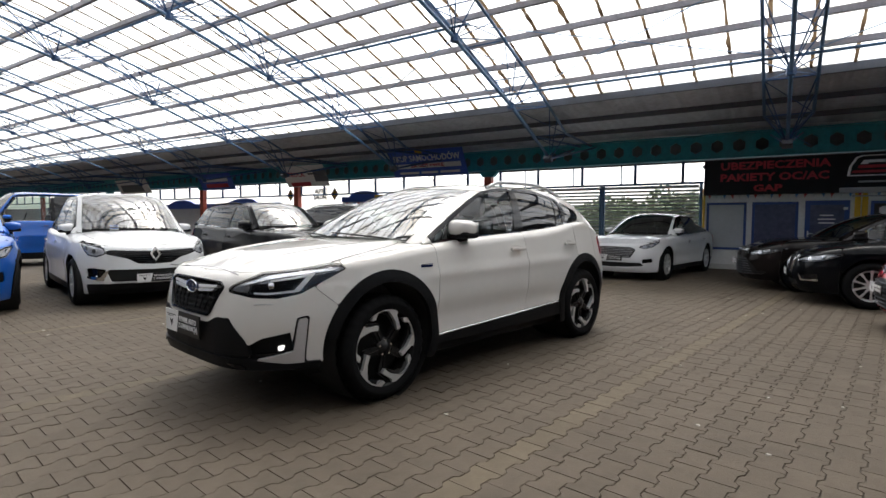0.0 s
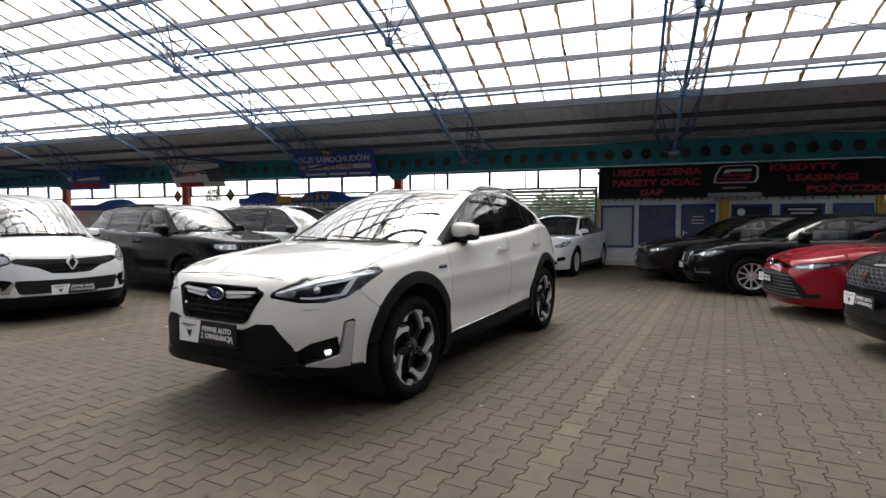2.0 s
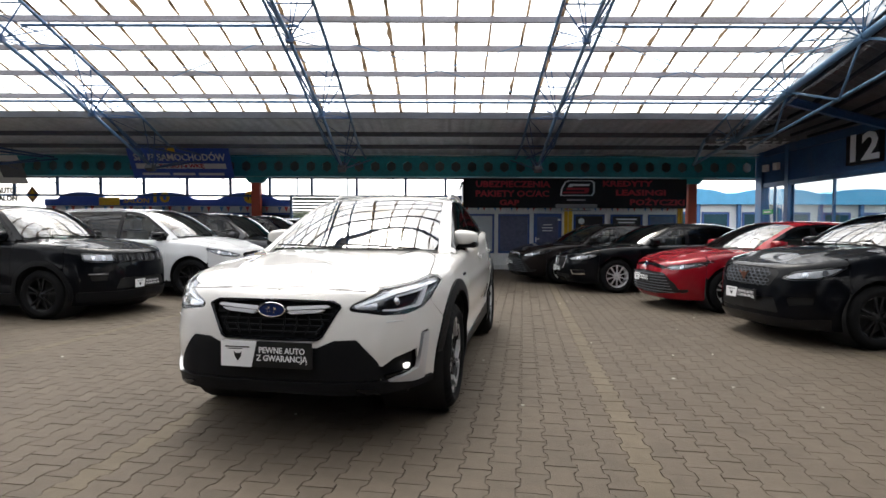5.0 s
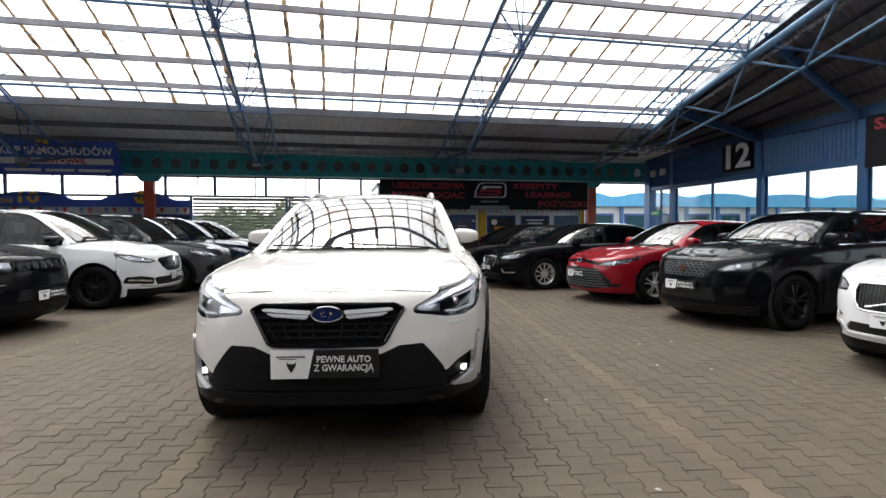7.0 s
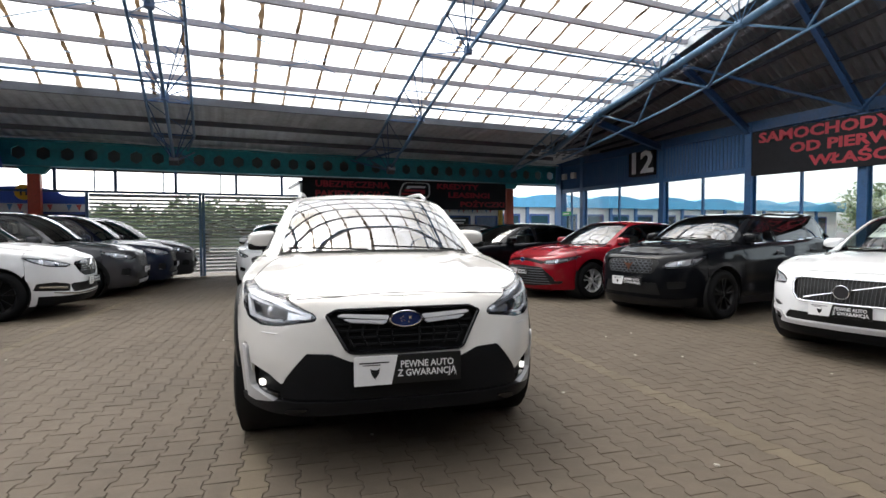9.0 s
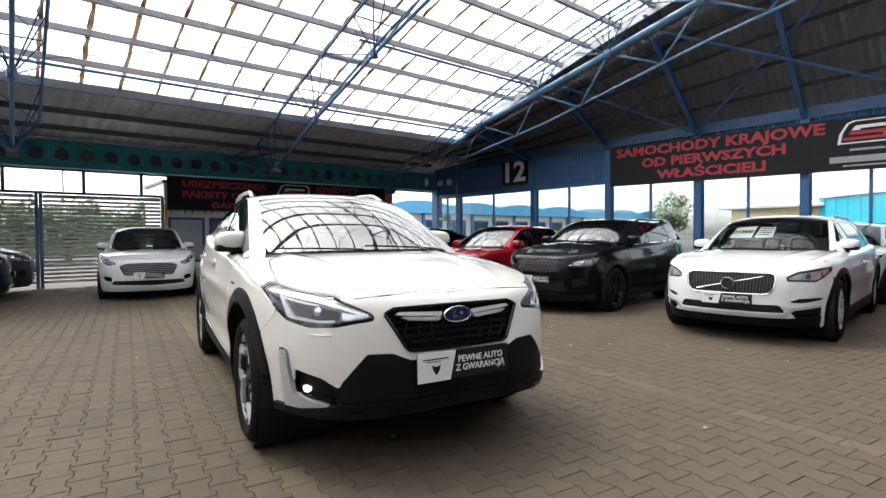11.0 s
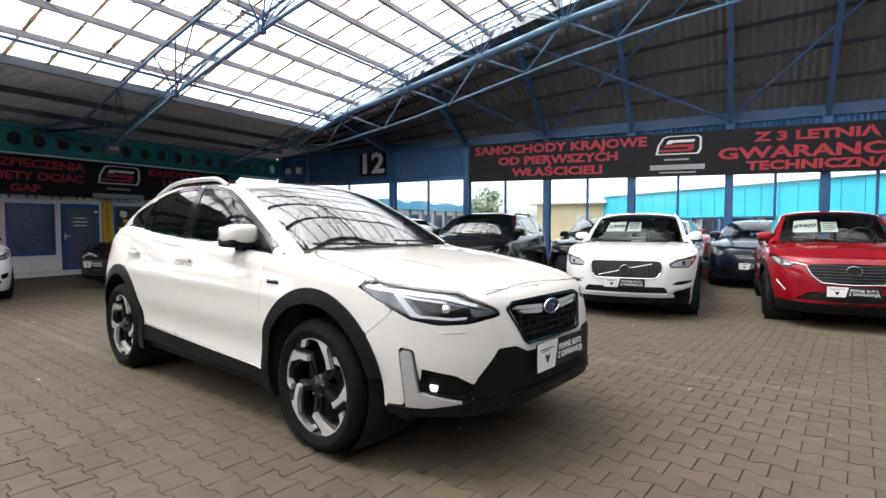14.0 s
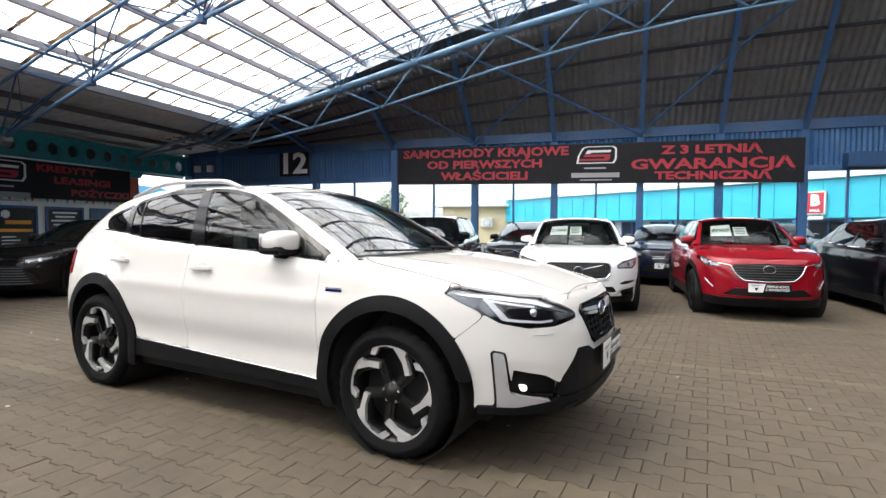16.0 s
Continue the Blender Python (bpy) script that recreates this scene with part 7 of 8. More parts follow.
def suv(name, label, colour, front, **k):
    a = dict(hood=0.90, cowl=(1.10, 1.10), top_s=1.92, end=((3.95, 1.55), (4.30, 1.12)), belt=(1.04, 1.12))
    a.update({q: k.pop(q) for q in list(k) if q in a})
    k = dict(dict(sill=0.36, lip=0.07, arch=0.385, rails=(0.42, 0.70), rail_mat=M_CLAD, rear_black=0.5), **k)
    return spec(name, label, colour, k.pop("L", 4.45), k.pop("W", 1.84), k.pop("H", 1.62), k.pop("ax", (0.92, 3.58)), k.pop("R", 0.35), a["hood"], a["cowl"], a["top_s"], a["end"], a["belt"], front, **k)


def place(c, x, y, heading):
    ob = build_car(c)
    ob.matrix_basis = at(x, y, 0) @ pose(0, 0, 0, 0, 0, heading) @ Matrix.Diagonal((0.95, 0.95, 0.945, 1))
    return ob


# white people carrier
def f(car, sh, c):
    diamond(sh, car, 0.755, 0.105)
    bars(sh, car, [(0.66 + 0.03 * i, 0.24 + 0.075 * i) for i in range(5)], M_CLAD, 0.006, 0.0)
    for m in (1, -1):
        part("fog_lamp", surf_tube(sh, [(m * sh.fy(0.70), 0.44), (m * sh.fy(0.72), 0.44)], 0.028, -0.02, 10), M_LAMPIN, car, smooth=True, fix=False)


SCENIC = spec("white_minivan", "white people carrier parked with its nose to the aisle", P_WHITE2, 4.41, 1.87, 1.71, (0.87, 3.60), 0.345, 0.88, (0.98, 1.08), 1.86, ((3.8, 1.58), (4.22, 1.12)), (1.02, 1.10), [
    dark("grille", Yp((0, 0.80), (0.10, 0.80), (0.57, 0.82), (0.60, 0.77), (0.35, 0.70), (0.22, 0.625), (0, 0.615)), off=-0.01),
    lamp(Sp((0.55, 0.93), (0.30, 0.90)) + Yp((0.62, 0.85), (0.60, 0.77), (0.70, 0.725)) + Sp((0.34, 0.75))),
    dark("lower_intake", Yp((0, 0.535), (0.56, 0.545), (0.60, 0.53), (0.56, 0.375), (0, 0.375)), mat=M_PLATE_K),
    dark("fog_recess", Yp((0.605, 0.545), (0.72, 0.565)) + Sp((0.36, 0.56), (0.36, 0.43)) + Yp((0.70, 0.395), (0.64, 0.38)), centre=False),
    strip("fog_trim", Yp((0.57, 0.52), (0.60, 0.53), (0.675, 0.43)) + Sp((0.37, 0.455), (0.37, 0.425)) + Yp((0.68, 0.385), (0.64, 0.39)), M_CHROME),
    strip("lower_trim", Yp((0, 0.372), (0.52, 0.372), (0.52, 0.352), (0, 0.352)), M_LTRIM, True),
    dark("lower_lip", Yp((0, 0.335), (0.7, 0.34)) + Sp((0.40, 0.33), (0.40, 0.19)) + Yp((0, 0.19)), off=0.0, mat=M_CLAD)], plate=0.42, plate_off=0.04, wheels=W_SILVER10, extra=f)
place(SCENIC, -6.25, 5.08, -14)


# black off-roader with a seven-slot grille
def f(car, sh, c):
    for i in range(7):
        y = -0.39 + 0.13 * i
        part("grille_slot", surf_tube(sh, [(sh.fy(y - 0.045), 0.80), (sh.fy(y - 0.045), 0.90), (sh.fy(y + 0.045), 0.90), (sh.fy(y + 0.045), 0.80)], 0.008, 0.0, close=True), M_GLOSSBLK, car, fix=False)
        part("slot_mesh", surf_tube(sh, [(sh.fy(y), 0.81), (sh.fy(y), 0.89)], 0.03, -0.034), M_LAMPDARK, car, fix=False)


JEEP = suv("black_off_roader", "glossy black boxy off-roader with black wheels", P_BLACK, [
    dark("grille", Yp((0, 0.915), (0.48, 0.915), (0.47, 0.785), (0, 0.785)), off=-0.02),
    lamp(Yp((0.50, 0.915), (0.62, 0.92)) + Sp((0.36, 0.925), (0.34, 0.82)) + Yp((0.66, 0.80), (0.49, 0.80))),
    dark("lower_intake", Yp((0, 0.56), (0.42, 0.56), (0.50, 0.42), (0, 0.42)), mat=M_PLATE_K),
    dark("fog_recess", Yp((0.58, 0.62), (0.72, 0.63), (0.72, 0.54), (0.58, 0.54)), centre=False, mat=M_PLATE_K),
    strip("fog_bar", Yp((0.56, 0.635), (0.74, 0.645), (0.74, 0.63), (0.56, 0.62)), M_LTRIM),
    dark("lower_lip", Yp((0, 0.38), (0.6, 0.38)) + Sp((0.44, 0.38), (0.44, 0.24)) + Yp((0, 0.24)), off=0.006, mat=M_CLAD)], hood=0.97, cowl=(1.10, 1.13), top_s=1.85, H=1.63, belt=(1.07, 1.15), W=1.82, wheels=W_BLACK5, plate=0.47, plate_off=0.03, extra=f)
place(JEEP, -5.5, 7.75, -9)


# white long people carrier
def f(car, sh, c):
    diamond(sh, car, 0.76, 0.095)
    bars(sh, car, [(0.68, 0.36), (0.715, 0.40), (0.75, 0.43), (0.785, 0.45)], M_CHROME, 0.005, 0.0)


ESPACE = spec("white_large_minivan", "large white people carrier with a chromed grille", P_WHITE2, 4.86, 1.89, 1.67, (0.92, 3.80), 0.36, 0.90, (1.0, 1.12), 1.95, ((4.2, 1.57), (4.65, 1.15)), (1.05, 1.13), [
    dark("grille", Yp((0, 0.85), (0.44, 0.825), (0.50, 0.785), (0.40, 0.66), (0.28, 0.60), (0, 0.59)), off=-0.012),
    lamp(Sp((0.62, 0.91), (0.35, 0.885)) + Yp((0.60, 0.81), (0.52, 0.785), (0.62, 0.75)) + Sp((0.32, 0.77), (0.48, 0.83)), M_LAMPDARK),
    dark("lower_intake", Yp((0, 0.50), (0.55, 0.50), (0.58, 0.47), (0.55, 0.37), (0, 0.37)), mat=M_PLATE_K),
    dark("fog_recess", Yp((0.59, 0.49), (0.74, 0.53)) + Sp((0.46, 0.52), (0.50, 0.42)) + Yp((0.74, 0.40), (0.60, 0.385)), centre=False, mat=M_PLATE_K),
    strip("fog_trim", Yp((0.62, 0.455), (0.74, 0.475)) + Sp((0.44, 0.48), (0.44, 0.455)) + Yp((0.74, 0.445), (0.63, 0.425)), M_CHROME),
    strip("lower_trim", Yp((0, 0.355), (0.5, 0.355), (0.76, 0.39), (0.76, 0.37), (0.5, 0.33), (0, 0.33)), M_CHROME, True),
    dark("lower_lip", Yp((0, 0.31), (0.7, 0.32)) + Sp((0.45, 0.33), (0.45, 0.2)) + Yp((0, 0.2)), off=0.0, mat=M_CLAD)], wheels=W_BLACK36, plate=0.51, plate_off=0.03, extra=f, rails=(0.42, 0.7), rail_mat=M_LTRIM, mirror_mat=M_GLOSSBLK)
place(ESPACE, -4.72, 10.2, -6)


def plain_suv_front(h):
    return [dark("grille", Yp((0, h - 0.07), (0.40, h - 0.08), (0.46, h - 0.14), (0.38, h - 0.30), (0, h - 0.31)), off=-0.012, mat=M_PLATE_K),
            lamp(Sp((0.60, h + 0.0), (0.34, h - 0.02)) + Yp((0.58, h - 0.09), (0.49, h - 0.12), (0.60, h - 0.165)) + Sp((0.34, h - 0.14))),
            dark("lower_intake", Yp((0, 0.48), (0.5, 0.48), (0.58, 0.36), (0, 0.35)), mat=M_PLATE_K),
            dark("fog_recess", Yp((0.62, 0.56), (0.74, 0.57), (0.76, 0.45), (0.64, 0.42)), centre=False, mat=M_CLAD),
            strip("skid", Yp((0, 0.33), (0.45, 0.33), (0.42, 0.26), (0, 0.26)), M_LTRIM, True)]


def f(car, sh, c):
    bars(sh, car, [(0.60 + 0.045 * i, 0.34 + 0.02 * i) for i in range(5)], M_GLOSSBLK, 0.006, 0.0)
    badge(sh, car, 0.79, 0.06, 0.042, M_LAMPDARK, M_CHROME, 0.008)


RAV = suv("grey_suv", "dark grey compact sport utility car in the row", P_GREY, plain_suv_front(0.90), L=4.60, W=1.86, H=1.66, wheels=W_TWIN, plate=0.52, plate_off=0.02, extra=f)
place(RAV, -4.22, 12.42, -4)
SUV2 = suv("navy_suv", "dark blue compact sport utility car in the row", P_DBLUE, plain_suv_front(0.92), hood=0.92, L=4.5, H=1.66, wheels=W_TWIN, plate=0.52, plate_off=0.02, extra=f)
place(SUV2, -3.77, 13.97, -2)
SUV3 = suv("charcoal_suv", "charcoal sport utility car by the slatted gate", P_GREY, plain_suv_front(0.90), L=4.5, H=1.62, wheels=W_TWIN, plate=0.52, plate_off=0.02, extra=f)
place(SUV3, -3.4, 15.3, 0)


# white saloon by the gate
def f(car, sh, c):
    bars(sh, car, [(0.53 + 0.035 * i, 0.40 + 0.018 * min(i, 4)) for i in range(6)], M_LTRIM, 0.0035, -0.004)


MONDEO = sedan("white_saloon", "white saloon with a wide chrome-barred grille by the gate", P_WHITE2, [
    dark("grille", Yp((0, 0.735), (0.40, 0.73), (0.50, 0.68), (0.42, 0.51), (0, 0.50)), off=-0.012, mat=M_PLATE_K),
    lamp(Sp((0.62, 0.85), (0.35, 0.82)) + Yp((0.58, 0.755), (0.55, 0.725), (0.64, 0.70)) + Sp((0.34, 0.73))),
    dark("lower_intake", Yp((0, 0.40), (0.6, 0.40), (0.66, 0.33), (0, 0.30)), mat=M_PLATE_K),
    dark("fog_recess", Yp((0.62, 0.47), (0.76, 0.49), (0.78, 0.41), (0.64, 0.39)), centre=False)], hood=0.80, W=1.80, H=1.48, wheels=W_SILVER10, plate=0.50, plate_off=0.02, extra=f)
place(MONDEO, -1.86, 11.95, 260.5)

DCAMRY = sedan("dark_brown_saloon", "dark brown hybrid saloon with a barred lower grille", P_BROWN, camry_front(), wheels=W_TWIN, plate=0.50, plate_off=0.03, extra=camry_extra)
place(DCAMRY, 0.36, 12.55, 191)
RCAMRY = sedan("red_saloon", "bright red hybrid saloon with a barred lower grille", P_RED, camry_front(), wheels=W_TWIN, plate=0.50, plate_off=0.03, extra=camry_extra)
place(RCAMRY, 1.98, 8.62, 184.5)


def f(car, sh, c):
    uprights(sh, car, 17, 0.32, 0.50, 0.70, M_LAMPDARK, 0.006, 0.0, 0.92)
    part("grille_frame", surf_tube(sh, [(sh.fy(y), z) for y, z in ((-0.34, 0.71), (0.34, 0.71), (0.36, 0.66), (0.31, 0.48), (-0.31, 0.48), (-0.36, 0.66))], 0.011, 0.004, close=True), M_CHROME, car, fix=False)
    badge(sh, car, 0.60, 0.06, 0.06, M_LAMPDARK, M_CHROME, 0.012)


S90 = sedan("black_executive_saloon", "black executive saloon with a chrome-framed grille and silver wheels", P_BLACK, [
    dark("grille", Yp((0, 0.715), (0.34, 0.715), (0.365, 0.67), (0.315, 0.475), (0, 0.475)), off=-0.012, mat=M_PLATE_K),
    lamp(Sp((0.62, 0.80), (0.34, 0.785)) + Yp((0.56, 0.73), (0.45, 0.70), (0.50, 0.665)) + Sp((0.32, 0.68), (0.48, 0.74)), M_LAMPIN),
    dark("lower_intake", Yp((0, 0.36), (0.5, 0.36), (0.55, 0.28), (0, 0.27)), mat=M_PLATE_K),
    dark("side_duct", Yp((0.55, 0.46), (0.78, 0.47), (0.78, 0.36), (0.60, 0.36)), centre=False),
    strip("duct_trim", Yp((0.56, 0.465), (0.58, 0.465), (0.62, 0.385), (0.79, 0.395), (0.79, 0.37), (0.60, 0.36)), M_CHROME)], hood=0.79, L=4.96, W=1.88, H=1.44, wheels=W_SILVER10, plate=0.46, plate_off=0.03, extra=f)
place(S90, 1.16, 11.1, 183)


def f(car, sh, c):
    for i in range(5):
        for j in range(11):
            z, y = 0.675 + 0.038 * i, (j - 5) * 0.075 + (0.0375 if i % 2 else 0)
            if abs(y) < 0.36:
                part("mesh_cell", surf_tube(sh, [(sh.fy(y + 0.034 * math.cos(a)), z + 0.021 * math.sin(a)) for a in [k * math.pi / 3 + math.pi / 6 for k in range(6)]], 0.004, 0.006, 4, close=True), M_STEEL, car, fix=False)
    x = float(sh.belt(np.array([0.0]), np.array([0.76]))[0][0]) + 0.01
    part("badge", Geo().prism([(-0.08, 0.80), (-0.03, 0.775), (0, 0.79), (0.03, 0.775), (0.08, 0.80), (0.035, 0.745), (0, 0.69), (-0.035, 0.745)], "x", x, x + 0.012), mat("copper_badge", (0.16, 0.07, 0.045), 0.35, 0.8), car)


CUPRA = suv("black_sports_suv", "gloss black sport utility car with a honeycomb grille and black wheels", P_BLACK, [
    dark("grille", Yp((0, 0.86), (0.40, 0.85), (0.46, 0.80), (0.38, 0.66), (0, 0.64)), off=-0.014, mat=M_PLATE_K),
    lamp(Sp((0.58, 0.90), (0.34, 0.87)) + Yp((0.60, 0.83), (0.49, 0.755), (0.56, 0.735)) + Sp((0.30, 0.75), (0.42, 0.80))),
    dark("lower_intake", Yp((0, 0.52), (0.44, 0.52), (0.5, 0.36), (0, 0.36)), mat=M_PLATE_K),
    dark("fog_recess", Yp((0.56, 0.54), (0.74, 0.55), (0.74, 0.47), (0.58, 0.45)), centre=False, mat=M_PLATE_K),
    dark("lower_lip", Yp((0, 0.31), (0.7, 0.31)) + Sp((0.44, 0.33), (0.44, 0.2)) + Yp((0, 0.2)), off=0.01, mat=M_GLOSSBLK)], lip=0.0, sill=0.30, hood=0.90, L=4.38, W=1.84, H=1.52, wheels=W_BLACK5, plate=0.53, plate_off=0.025, extra=f)
place(CUPRA, 2.2, 6.22, 186.5)


def f(car, sh, c):
    uprights(sh, car, 27, 0.42, 0.57, 0.775, M_LTRIM_DARK, 0.0025, 0.0, 0.97)
    part("grille_frame", surf_tube(sh, [(sh.fy(y), z) for y, z in ((-0.40, 0.785), (0, 0.787), (0.40, 0.785), (0.445, 0.77), (0.455, 0.72), (0.44, 0.62), (0.40, 0.567), (0.34, 0.555), (0, 0.553), (-0.34, 0.555), (-0.40, 0.567), (-0.44, 0.62), (-0.455, 0.72), (-0.445, 0.77))], 0.010, 0.004, close=True), M_CHROME, car, fix=False)
    part("grille_bar", surf_tube(sh, [(sh.fy(-0.34), 0.59), (sh.fy(0.34), 0.75)], 0.009, 0.006), M_CHROME, car, fix=False)
    badge(sh, car, 0.665, 0.065, 0.065, M_LAMPDARK, M_CHROME, 0.016)
    paper(car, sh, 0.10, 0.20, -0.62, -0.22, "219900")
    paper(car, sh, 0.10, 0.19, -0.16, 0.12, "")


V90 = spec("white_estate", "white raised estate car with silver bumper trim and price sheets", P_WHITE2, 4.94, 1.90, 1.485, (0.90, 3.84), 0.36, 0.84, (1.22, 1.0), 2.1, ((4.35, 1.46), (4.75, 1.08)), (0.98, 1.05), [
    dark("grille", Yp((0, 0.785), (0.40, 0.785), (0.445, 0.77), (0.455, 0.72), (0.44, 0.62), (0.40, 0.567), (0.34, 0.555), (0, 0.555)), off=-0.012, mat=M_PLATE_K),
    lamp(Sp((0.62, 0.85), (0.36, 0.835)) + Yp((0.64, 0.80), (0.55, 0.745), (0.56, 0.705)) + Sp((0.32, 0.70), (0.46, 0.76)), M_LTRIM),
    dark("lower_intake", Yp((0, 0.44), (0.50, 0.44), (0.56, 0.36), (0, 0.36)), mat=M_PLATE_K),
    dark("corner_vent", Yp((0.58, 0.478), (0.66, 0.515), (0.83, 0.525), (0.83, 0.498), (0.68, 0.472)), centre=False, mat=M_PLATE_K),
    dark("fog_recess", Yp((0.60, 0.375), (0.64, 0.388), (0.83, 0.422), (0.83, 0.34), (0.62, 0.338)), centre=False, mat=M_CLAD),
    strip("bumper_trim", Yp((0, 0.345), (0.53, 0.345), (0.60, 0.42), (0.83, 0.45), (0.83, 0.432), (0.63, 0.395), (0.56, 0.305), (0, 0.305)), M_LTRIM, True),
    dark("lower_lip", Yp((0, 0.295), (0.6, 0.30)) + Sp((0.42, 0.33), (0.42, 0.2)) + Yp((0, 0.2)), off=0.0, mat=M_CLAD)], lip=0.06, sill=0.34, arch=0.39, wheels=W_SILVER10, screen_mat=M_CARGLASS, plate=0.49, plate_off=0.03, extra=f, rails=(0.42, 0.7), rail_mat=M_LTRIM)
place(V90, 2.08, 3.48, 185)


def f(car, sh, c):
    bars(sh, car, [(0.60 + 0.035 * i, 0.36 + 0.022 * i) for i in range(6)], M_LTRIM_DARK, 0.005, 0.002)
    part("grille_wing", surf_tube(sh, [(sh.fy(y), z) for y, z in ((-0.60, 0.80), (-0.46, 0.775), (-0.40, 0.66), (-0.30, 0.57), (0, 0.555), (0.30, 0.57), (0.40, 0.66), (0.46, 0.775), (0.60, 0.80))], 0.009, 0.006), M_CHROME, car, smooth=True, fix=False)
    badge(sh, car, 0.725, 0.075, 0.055, M_LAMPDARK, M_CHROME, 0.016)
    for m in (1, -1):
        part("fog_trim", surf_tube(sh, [(m * sh.fy(0.66), 0.45), (m * sh.fy(0.70), 0.50), (m * sh.fy(0.74), 0.56)], 0.009, 0.002), M_LTRIM, car, smooth=True, fix=False)
    paper(car, sh, 0.09, 0.21, -0.72, -0.30, "89900")
    paper(car, sh, 0.09, 0.18, -0.24, 0.04, "")


MAZDA = suv("red_compact_suv", "metallic red crossover with a chrome-winged grille and price sheets", P_RED, [
    dark("grille", Yp((0, 0.80), (0.42, 0.785), (0.44, 0.75), (0.36, 0.60), (0.27, 0.56), (0, 0.55)), off=-0.014, mat=M_PLATE_K),
    lamp(Sp((0.62, 0.88), (0.36, 0.865)) + Yp((0.62, 0.80), (0.56, 0.765), (0.66, 0.745)) + Sp((0.34, 0.765)), M_LAMPHOUSE),
    dark("lower_intake", Yp((0, 0.455), (0.42, 0.455), (0.56, 0.36), (0, 0.34)), mat=M_PLATE_K),
    dark("lower_lip", Yp((0, 0.31), (0.6, 0.32)) + Sp((0.40, 0.33), (0.44, 0.2)) + Yp((0, 0.2)), off=0.006, mat=M_CLAD)], hood=0.87, cowl=(1.05, 1.03), top_s=1.85, H=1.49, L=4.28, W=1.77, ax=(0.86, 3.43), R=0.335, belt=(1.0, 1.08), end=((3.6, 1.46), (4.05, 1.08)), wheels=W_DARKTWIN, screen_mat=M_CARGLASS, plate=0.475, plate_off=0.03, extra=f, rails=None)
place(MAZDA, 2.42, 1.1, 181)


def hatch_front(h):
    return [dark("grille", Yp((0, h - 0.08), (0.30, h - 0.09), (0.36, h - 0.12), (0.28, h - 0.24), (0, h - 0.25)), off=-0.012, mat=M_PLATE_K),
            lamp(Sp((0.58, h + 0.02), (0.34, h - 0.0)) + Yp((0.58, h - 0.07), (0.50, h - 0.11), (0.60, h - 0.18)) + Sp((0.34, h - 0.14))),
            dark("lower_intake", Yp((0, 0.46), (0.5, 0.46), (0.56, 0.34), (0, 0.33)), mat=M_PLATE_K)]


def f(car, sh, c):
    bars(sh, car, [(0.62, 0.30), (0.66, 0.32)], M_CHROME, 0.006, 0.0)
    badge(sh, car, 0.70, 0.05, 0.05, M_LAMPDARK, M_CHROME, 0.008)


def g2(car, sh, c):
    f(car, sh, c)
    paper(car, sh, 0.09, 0.21, -0.72, -0.30, "19900")


def hatch(name, label, colour, **k):
    return spec(name, label, colour, k.pop("L", 4.05), k.pop("W", 1.75), k.pop("H", 1.48), k.pop("ax", (0.85, 3.38)), k.pop("R", 0.315), 0.83, (0.98, 1.0), 1.78, ((3.45, 1.40), (3.88, 1.05)), (0.96, 1.05), hatch_front(0.83), wheels=W_PLAIN5, screen_mat=M_CARGLASS, plate=0.46, plate_off=0.02, **k)


place(hatch("black_hatchback", "black hatchback with a price sheet beside the red crossover", P_BLACK, extra=g2, L=4.35, W=1.80), 2.35, -1.4, 183)
place(hatch("dark_blue_hatchback", "small dark blue hatchback standing near the window wall", P_DBLUE, extra=f, H=1.38), 6.35, 1.98, 178)
place(sedan("black_saloon", "black saloon parked in the second row", P_BLACK, camry_front(), wheels=W_TWIN, plate=0.50, plate_off=0.02, extra=camry_extra), 5.85, 5.05, 181)
place(hatch("white_hatchback", "white hatchback half hidden in the second row", P_WHITE2, extra=f, H=1.42), 6.3, 3.8, 180)
place(hatch("far_red_hatchback", "red hatchback parked outside the windows", P_RED, extra=f), 14.0, 3.6, 200)
place(hatch("far_grey_hatchback", "grey hatchback parked outside the windows", P_GREY, extra=f), 13.5, -2.5, 180)
place(suv("blue_suv", "bright blue sport utility car at the end of the row", P_BLUE, plain_suv_front(0.90), wheels=W_TWIN, plate=0.5, extra=f), -6.92, 2.85, -18)
place(suv("blue_van", "tall bright blue passenger van standing side-on behind the row", P_BLUE, plain_suv_front(1.1), hood=1.1, cowl=(0.9, 1.32), top_s=1.55, H=2.0, belt=(1.2, 1.24), end=((4.1, 1.92), (4.33, 1.34)), L=4.4, rails=None, extra=f), -16.3, 5.2, 251)


# ---------------------------------------------------------------- paving: bone-shaped interlocking blocks
PX, PY = 0.1425, 0.20
PAVE_DIR = radians(-8.6)
EX, EY = np.array([math.cos(PAVE_DIR), math.sin(PAVE_DIR)]), np.array([-math.sin(PAVE_DIR), math.cos(PAVE_DIR)])
PAVE_O = np.array([-0.13, 3.2])


def bone(j):
    """Outline of one block, shrunk by the joint j."""
    a, b, h = 0.0825 - j, 0.0595 - j, 0.10 - j
    return [(-a, -h), (a, -h), (a, -0.062), (b, -0.036), (b, 0.036), (a, 0.062), (a, h), (-a, h), (-a, 0.062), (-b, 0.036), (-b, -0.036), (-a, -0.062)]


low, top = bone(0.0012), bone(0.0034)
BLOCK_V = np.array([(x, y, -0.006) for x, y in low] + [(x, y, 0.0) for x, y in top])
BLOCK_F = [(i, (i + 1) % 12, 12 + (i + 1) % 12, 12 + i) for i in range(12)] + [tuple(range(12, 24))]
prng = np.random.RandomState(5)


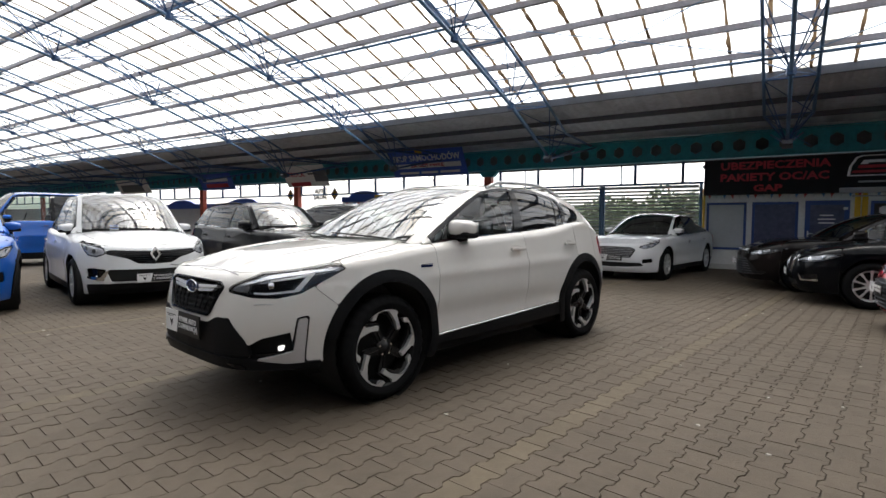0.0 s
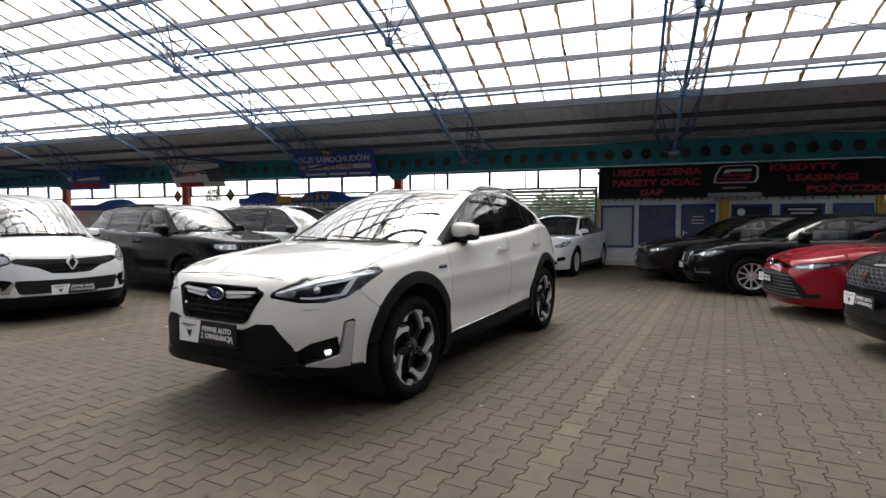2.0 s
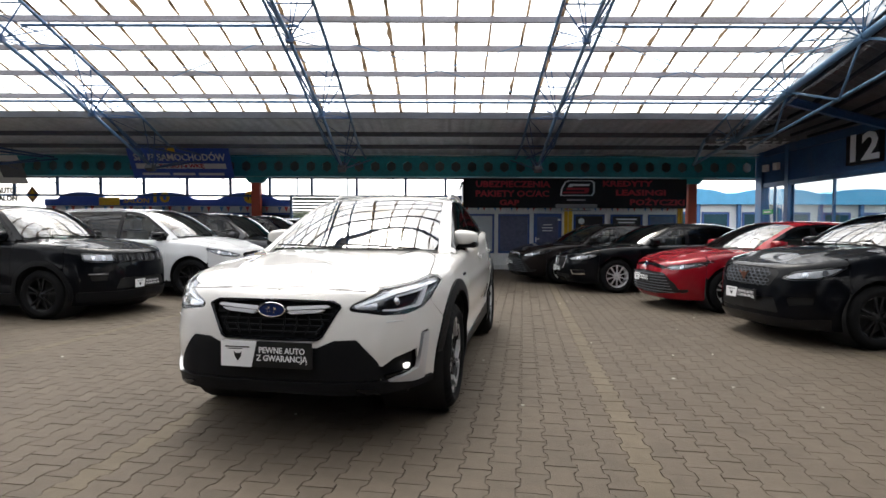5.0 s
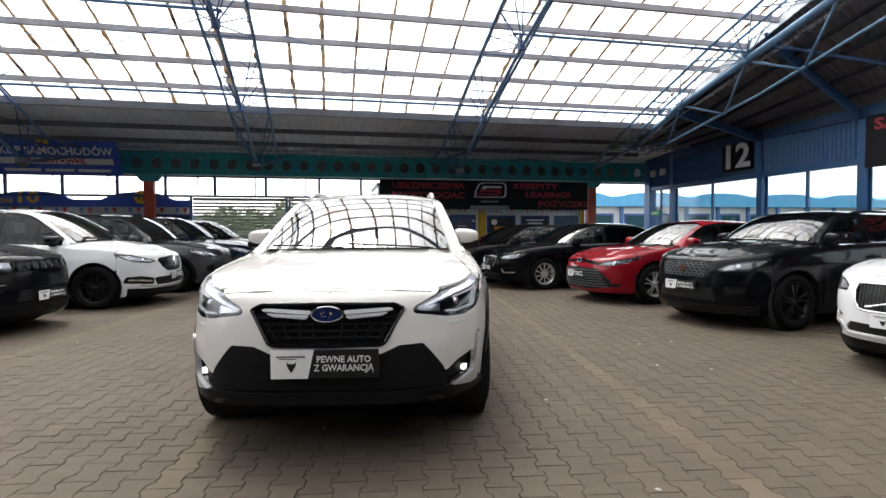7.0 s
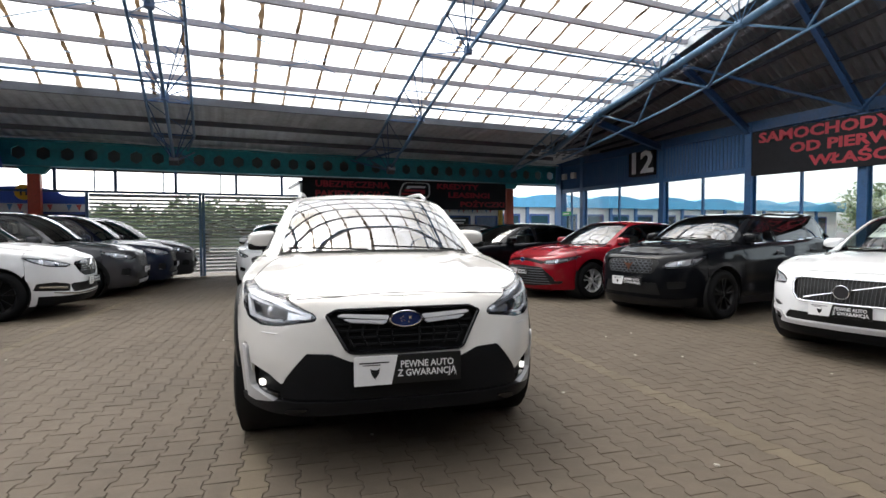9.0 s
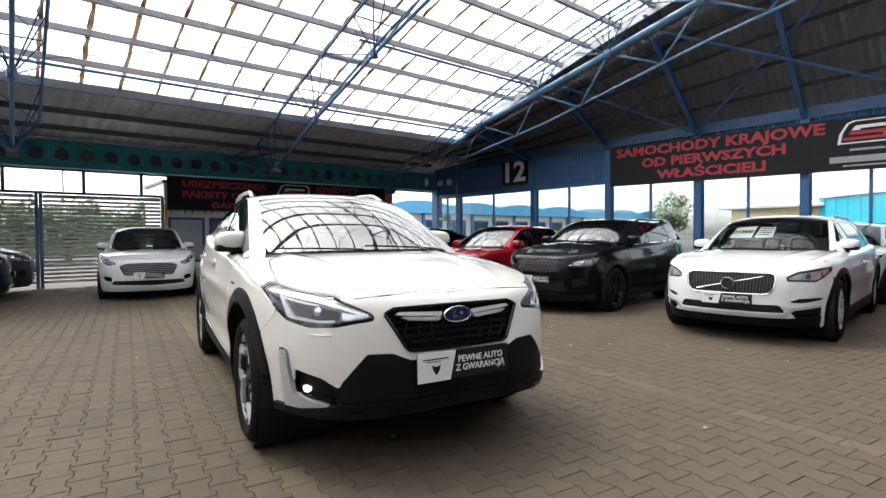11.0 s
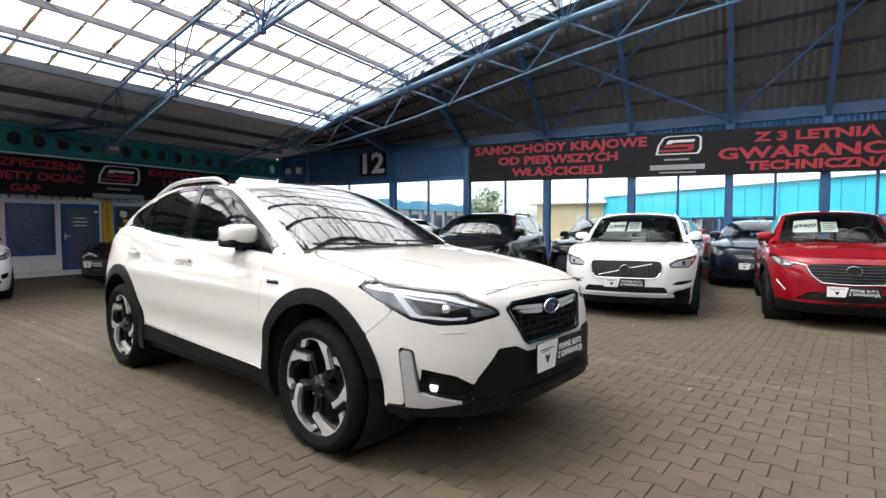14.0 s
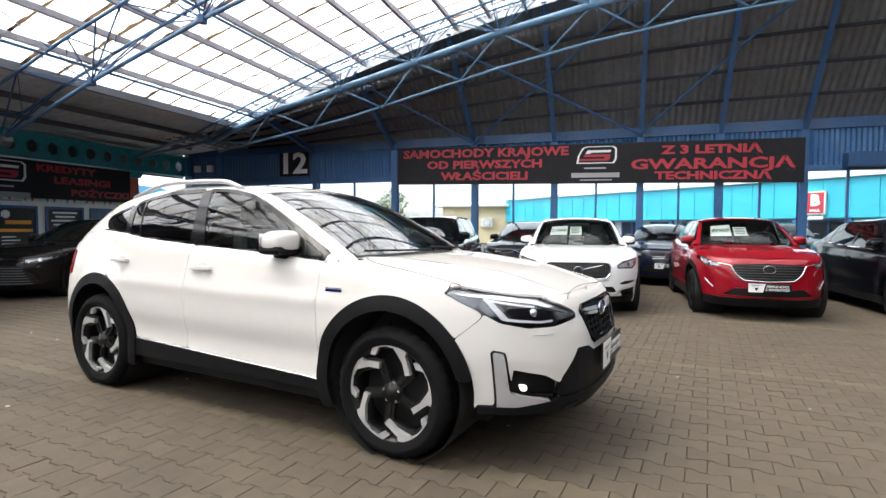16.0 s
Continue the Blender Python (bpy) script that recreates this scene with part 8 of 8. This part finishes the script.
def block_cells(x0, x1, y0, y1):
    """Centres of the blocks whose places lie in a rectangle of the plan."""
    ii, jj = np.meshgrid(np.arange(-120, 121), np.arange(-130, 111), indexing="ij")
    u, v = ii * PX, (jj + 0.5 * (ii % 2)) * PY
    P = PAVE_O + u[..., None] * EX + v[..., None] * EY
    ok = (P[..., 0] > x0) & (P[..., 0] < x1) & (P[..., 1] > y0) & (P[..., 1] < y1)
    return ii[ok], P[ok]


def field(name, P, material, label):
    n = len(P)
    dz, tx, ty = prng.uniform(-0.0018, 0.0, n), prng.normal(0, 0.006, n), prng.normal(0, 0.006, n)
    V = np.empty((n, 24, 3))
    V[..., 0] = P[:, None, 0] + BLOCK_V[:, 0] * EX[0] + BLOCK_V[:, 1] * EY[0]
    V[..., 1] = P[:, None, 1] + BLOCK_V[:, 0] * EX[1] + BLOCK_V[:, 1] * EY[1]
    V[..., 2] = BLOCK_V[:, 2] + dz[:, None] + tx[:, None] * BLOCK_V[:, 0] + ty[:, None] * BLOCK_V[:, 1]
    me = bpy.data.meshes.new(name)
    me.from_pydata(V.reshape(-1, 3).tolist(), [], [tuple(i + 24 * k for i in f) for k in range(n) for f in BLOCK_F])
    me.materials.append(material)
    ob = new(name, me)
    ob.parent = floor
    return tagged(ob, label, kind="stuff")


ii, P = block_cells(-12.5, 8.2, -7.0, 16.3)
light = (ii % 19) == 0
near = (P[:, 0] > -2.95) & (P[:, 0] < -0.55) & (P[:, 1] > 1.35) & (P[:, 1] < 2.75) & ~light
pick = np.flatnonzero(near)[:300]
mask = np.ones(len(P), bool)
mask[pick] = False
field("paver_field", P[mask & ~light], M_PAVER_J, "brown interlocking concrete pavers")
field("yellow_paver_line", P[mask & light], M_PAVER_Y, "yellowish line of interlocking pavers")
me = bpy.data.meshes.new("paver")
me.from_pydata(BLOCK_V.tolist(), [], BLOCK_F)
me.materials.append(M_PAVER)
for k in pick:
    o = new("paver", me)
    o.parent = floor
    o.matrix_basis = at(P[k][0], P[k][1], float(prng.uniform(-0.0025, 0))) @ pose(0, 0, 0, float(prng.normal(0, 0.4)), float(prng.normal(0, 0.4)), math.degrees(PAVE_DIR))
rest = Geo()
for x0, x1, y0, y1 in ((FAR_W, -12.45, WALL_S, WALL_N + 1.4), (-12.45, WALL_E, WALL_S, -6.95)):
    rest.box((x0, y0, -0.013), (x1, y1, -0.004))
part("far_paving", rest, M_PAVER_FAR, floor, "brown paving far down the hall")

lit = random.Random(11)
g = Geo()
for _ in range(70):
    x, y, r = lit.uniform(-6.5, 3.0), lit.uniform(0.8, 11.5), lit.uniform(0.006, 0.018)
    n = lit.randint(4, 6)
    a0 = lit.uniform(0, 6)
    ring = [(x + r * lit.uniform(0.5, 1.2) * math.cos(a0 + 6.283 * i / n), y + r * lit.uniform(0.5, 1.2) * math.sin(a0 + 6.283 * i / n)) for i in range(n)]
    g.prism(ring, "z", -0.001, lit.uniform(0.002, 0.006))
tagged(part("litter", g, mat("paper_scrap", (0.35, 0.33, 0.29), 0.9, vary=0.4, scale=3), None), "tiny pale scraps and seeds scattered on the paving", "litter", kind="stuff")
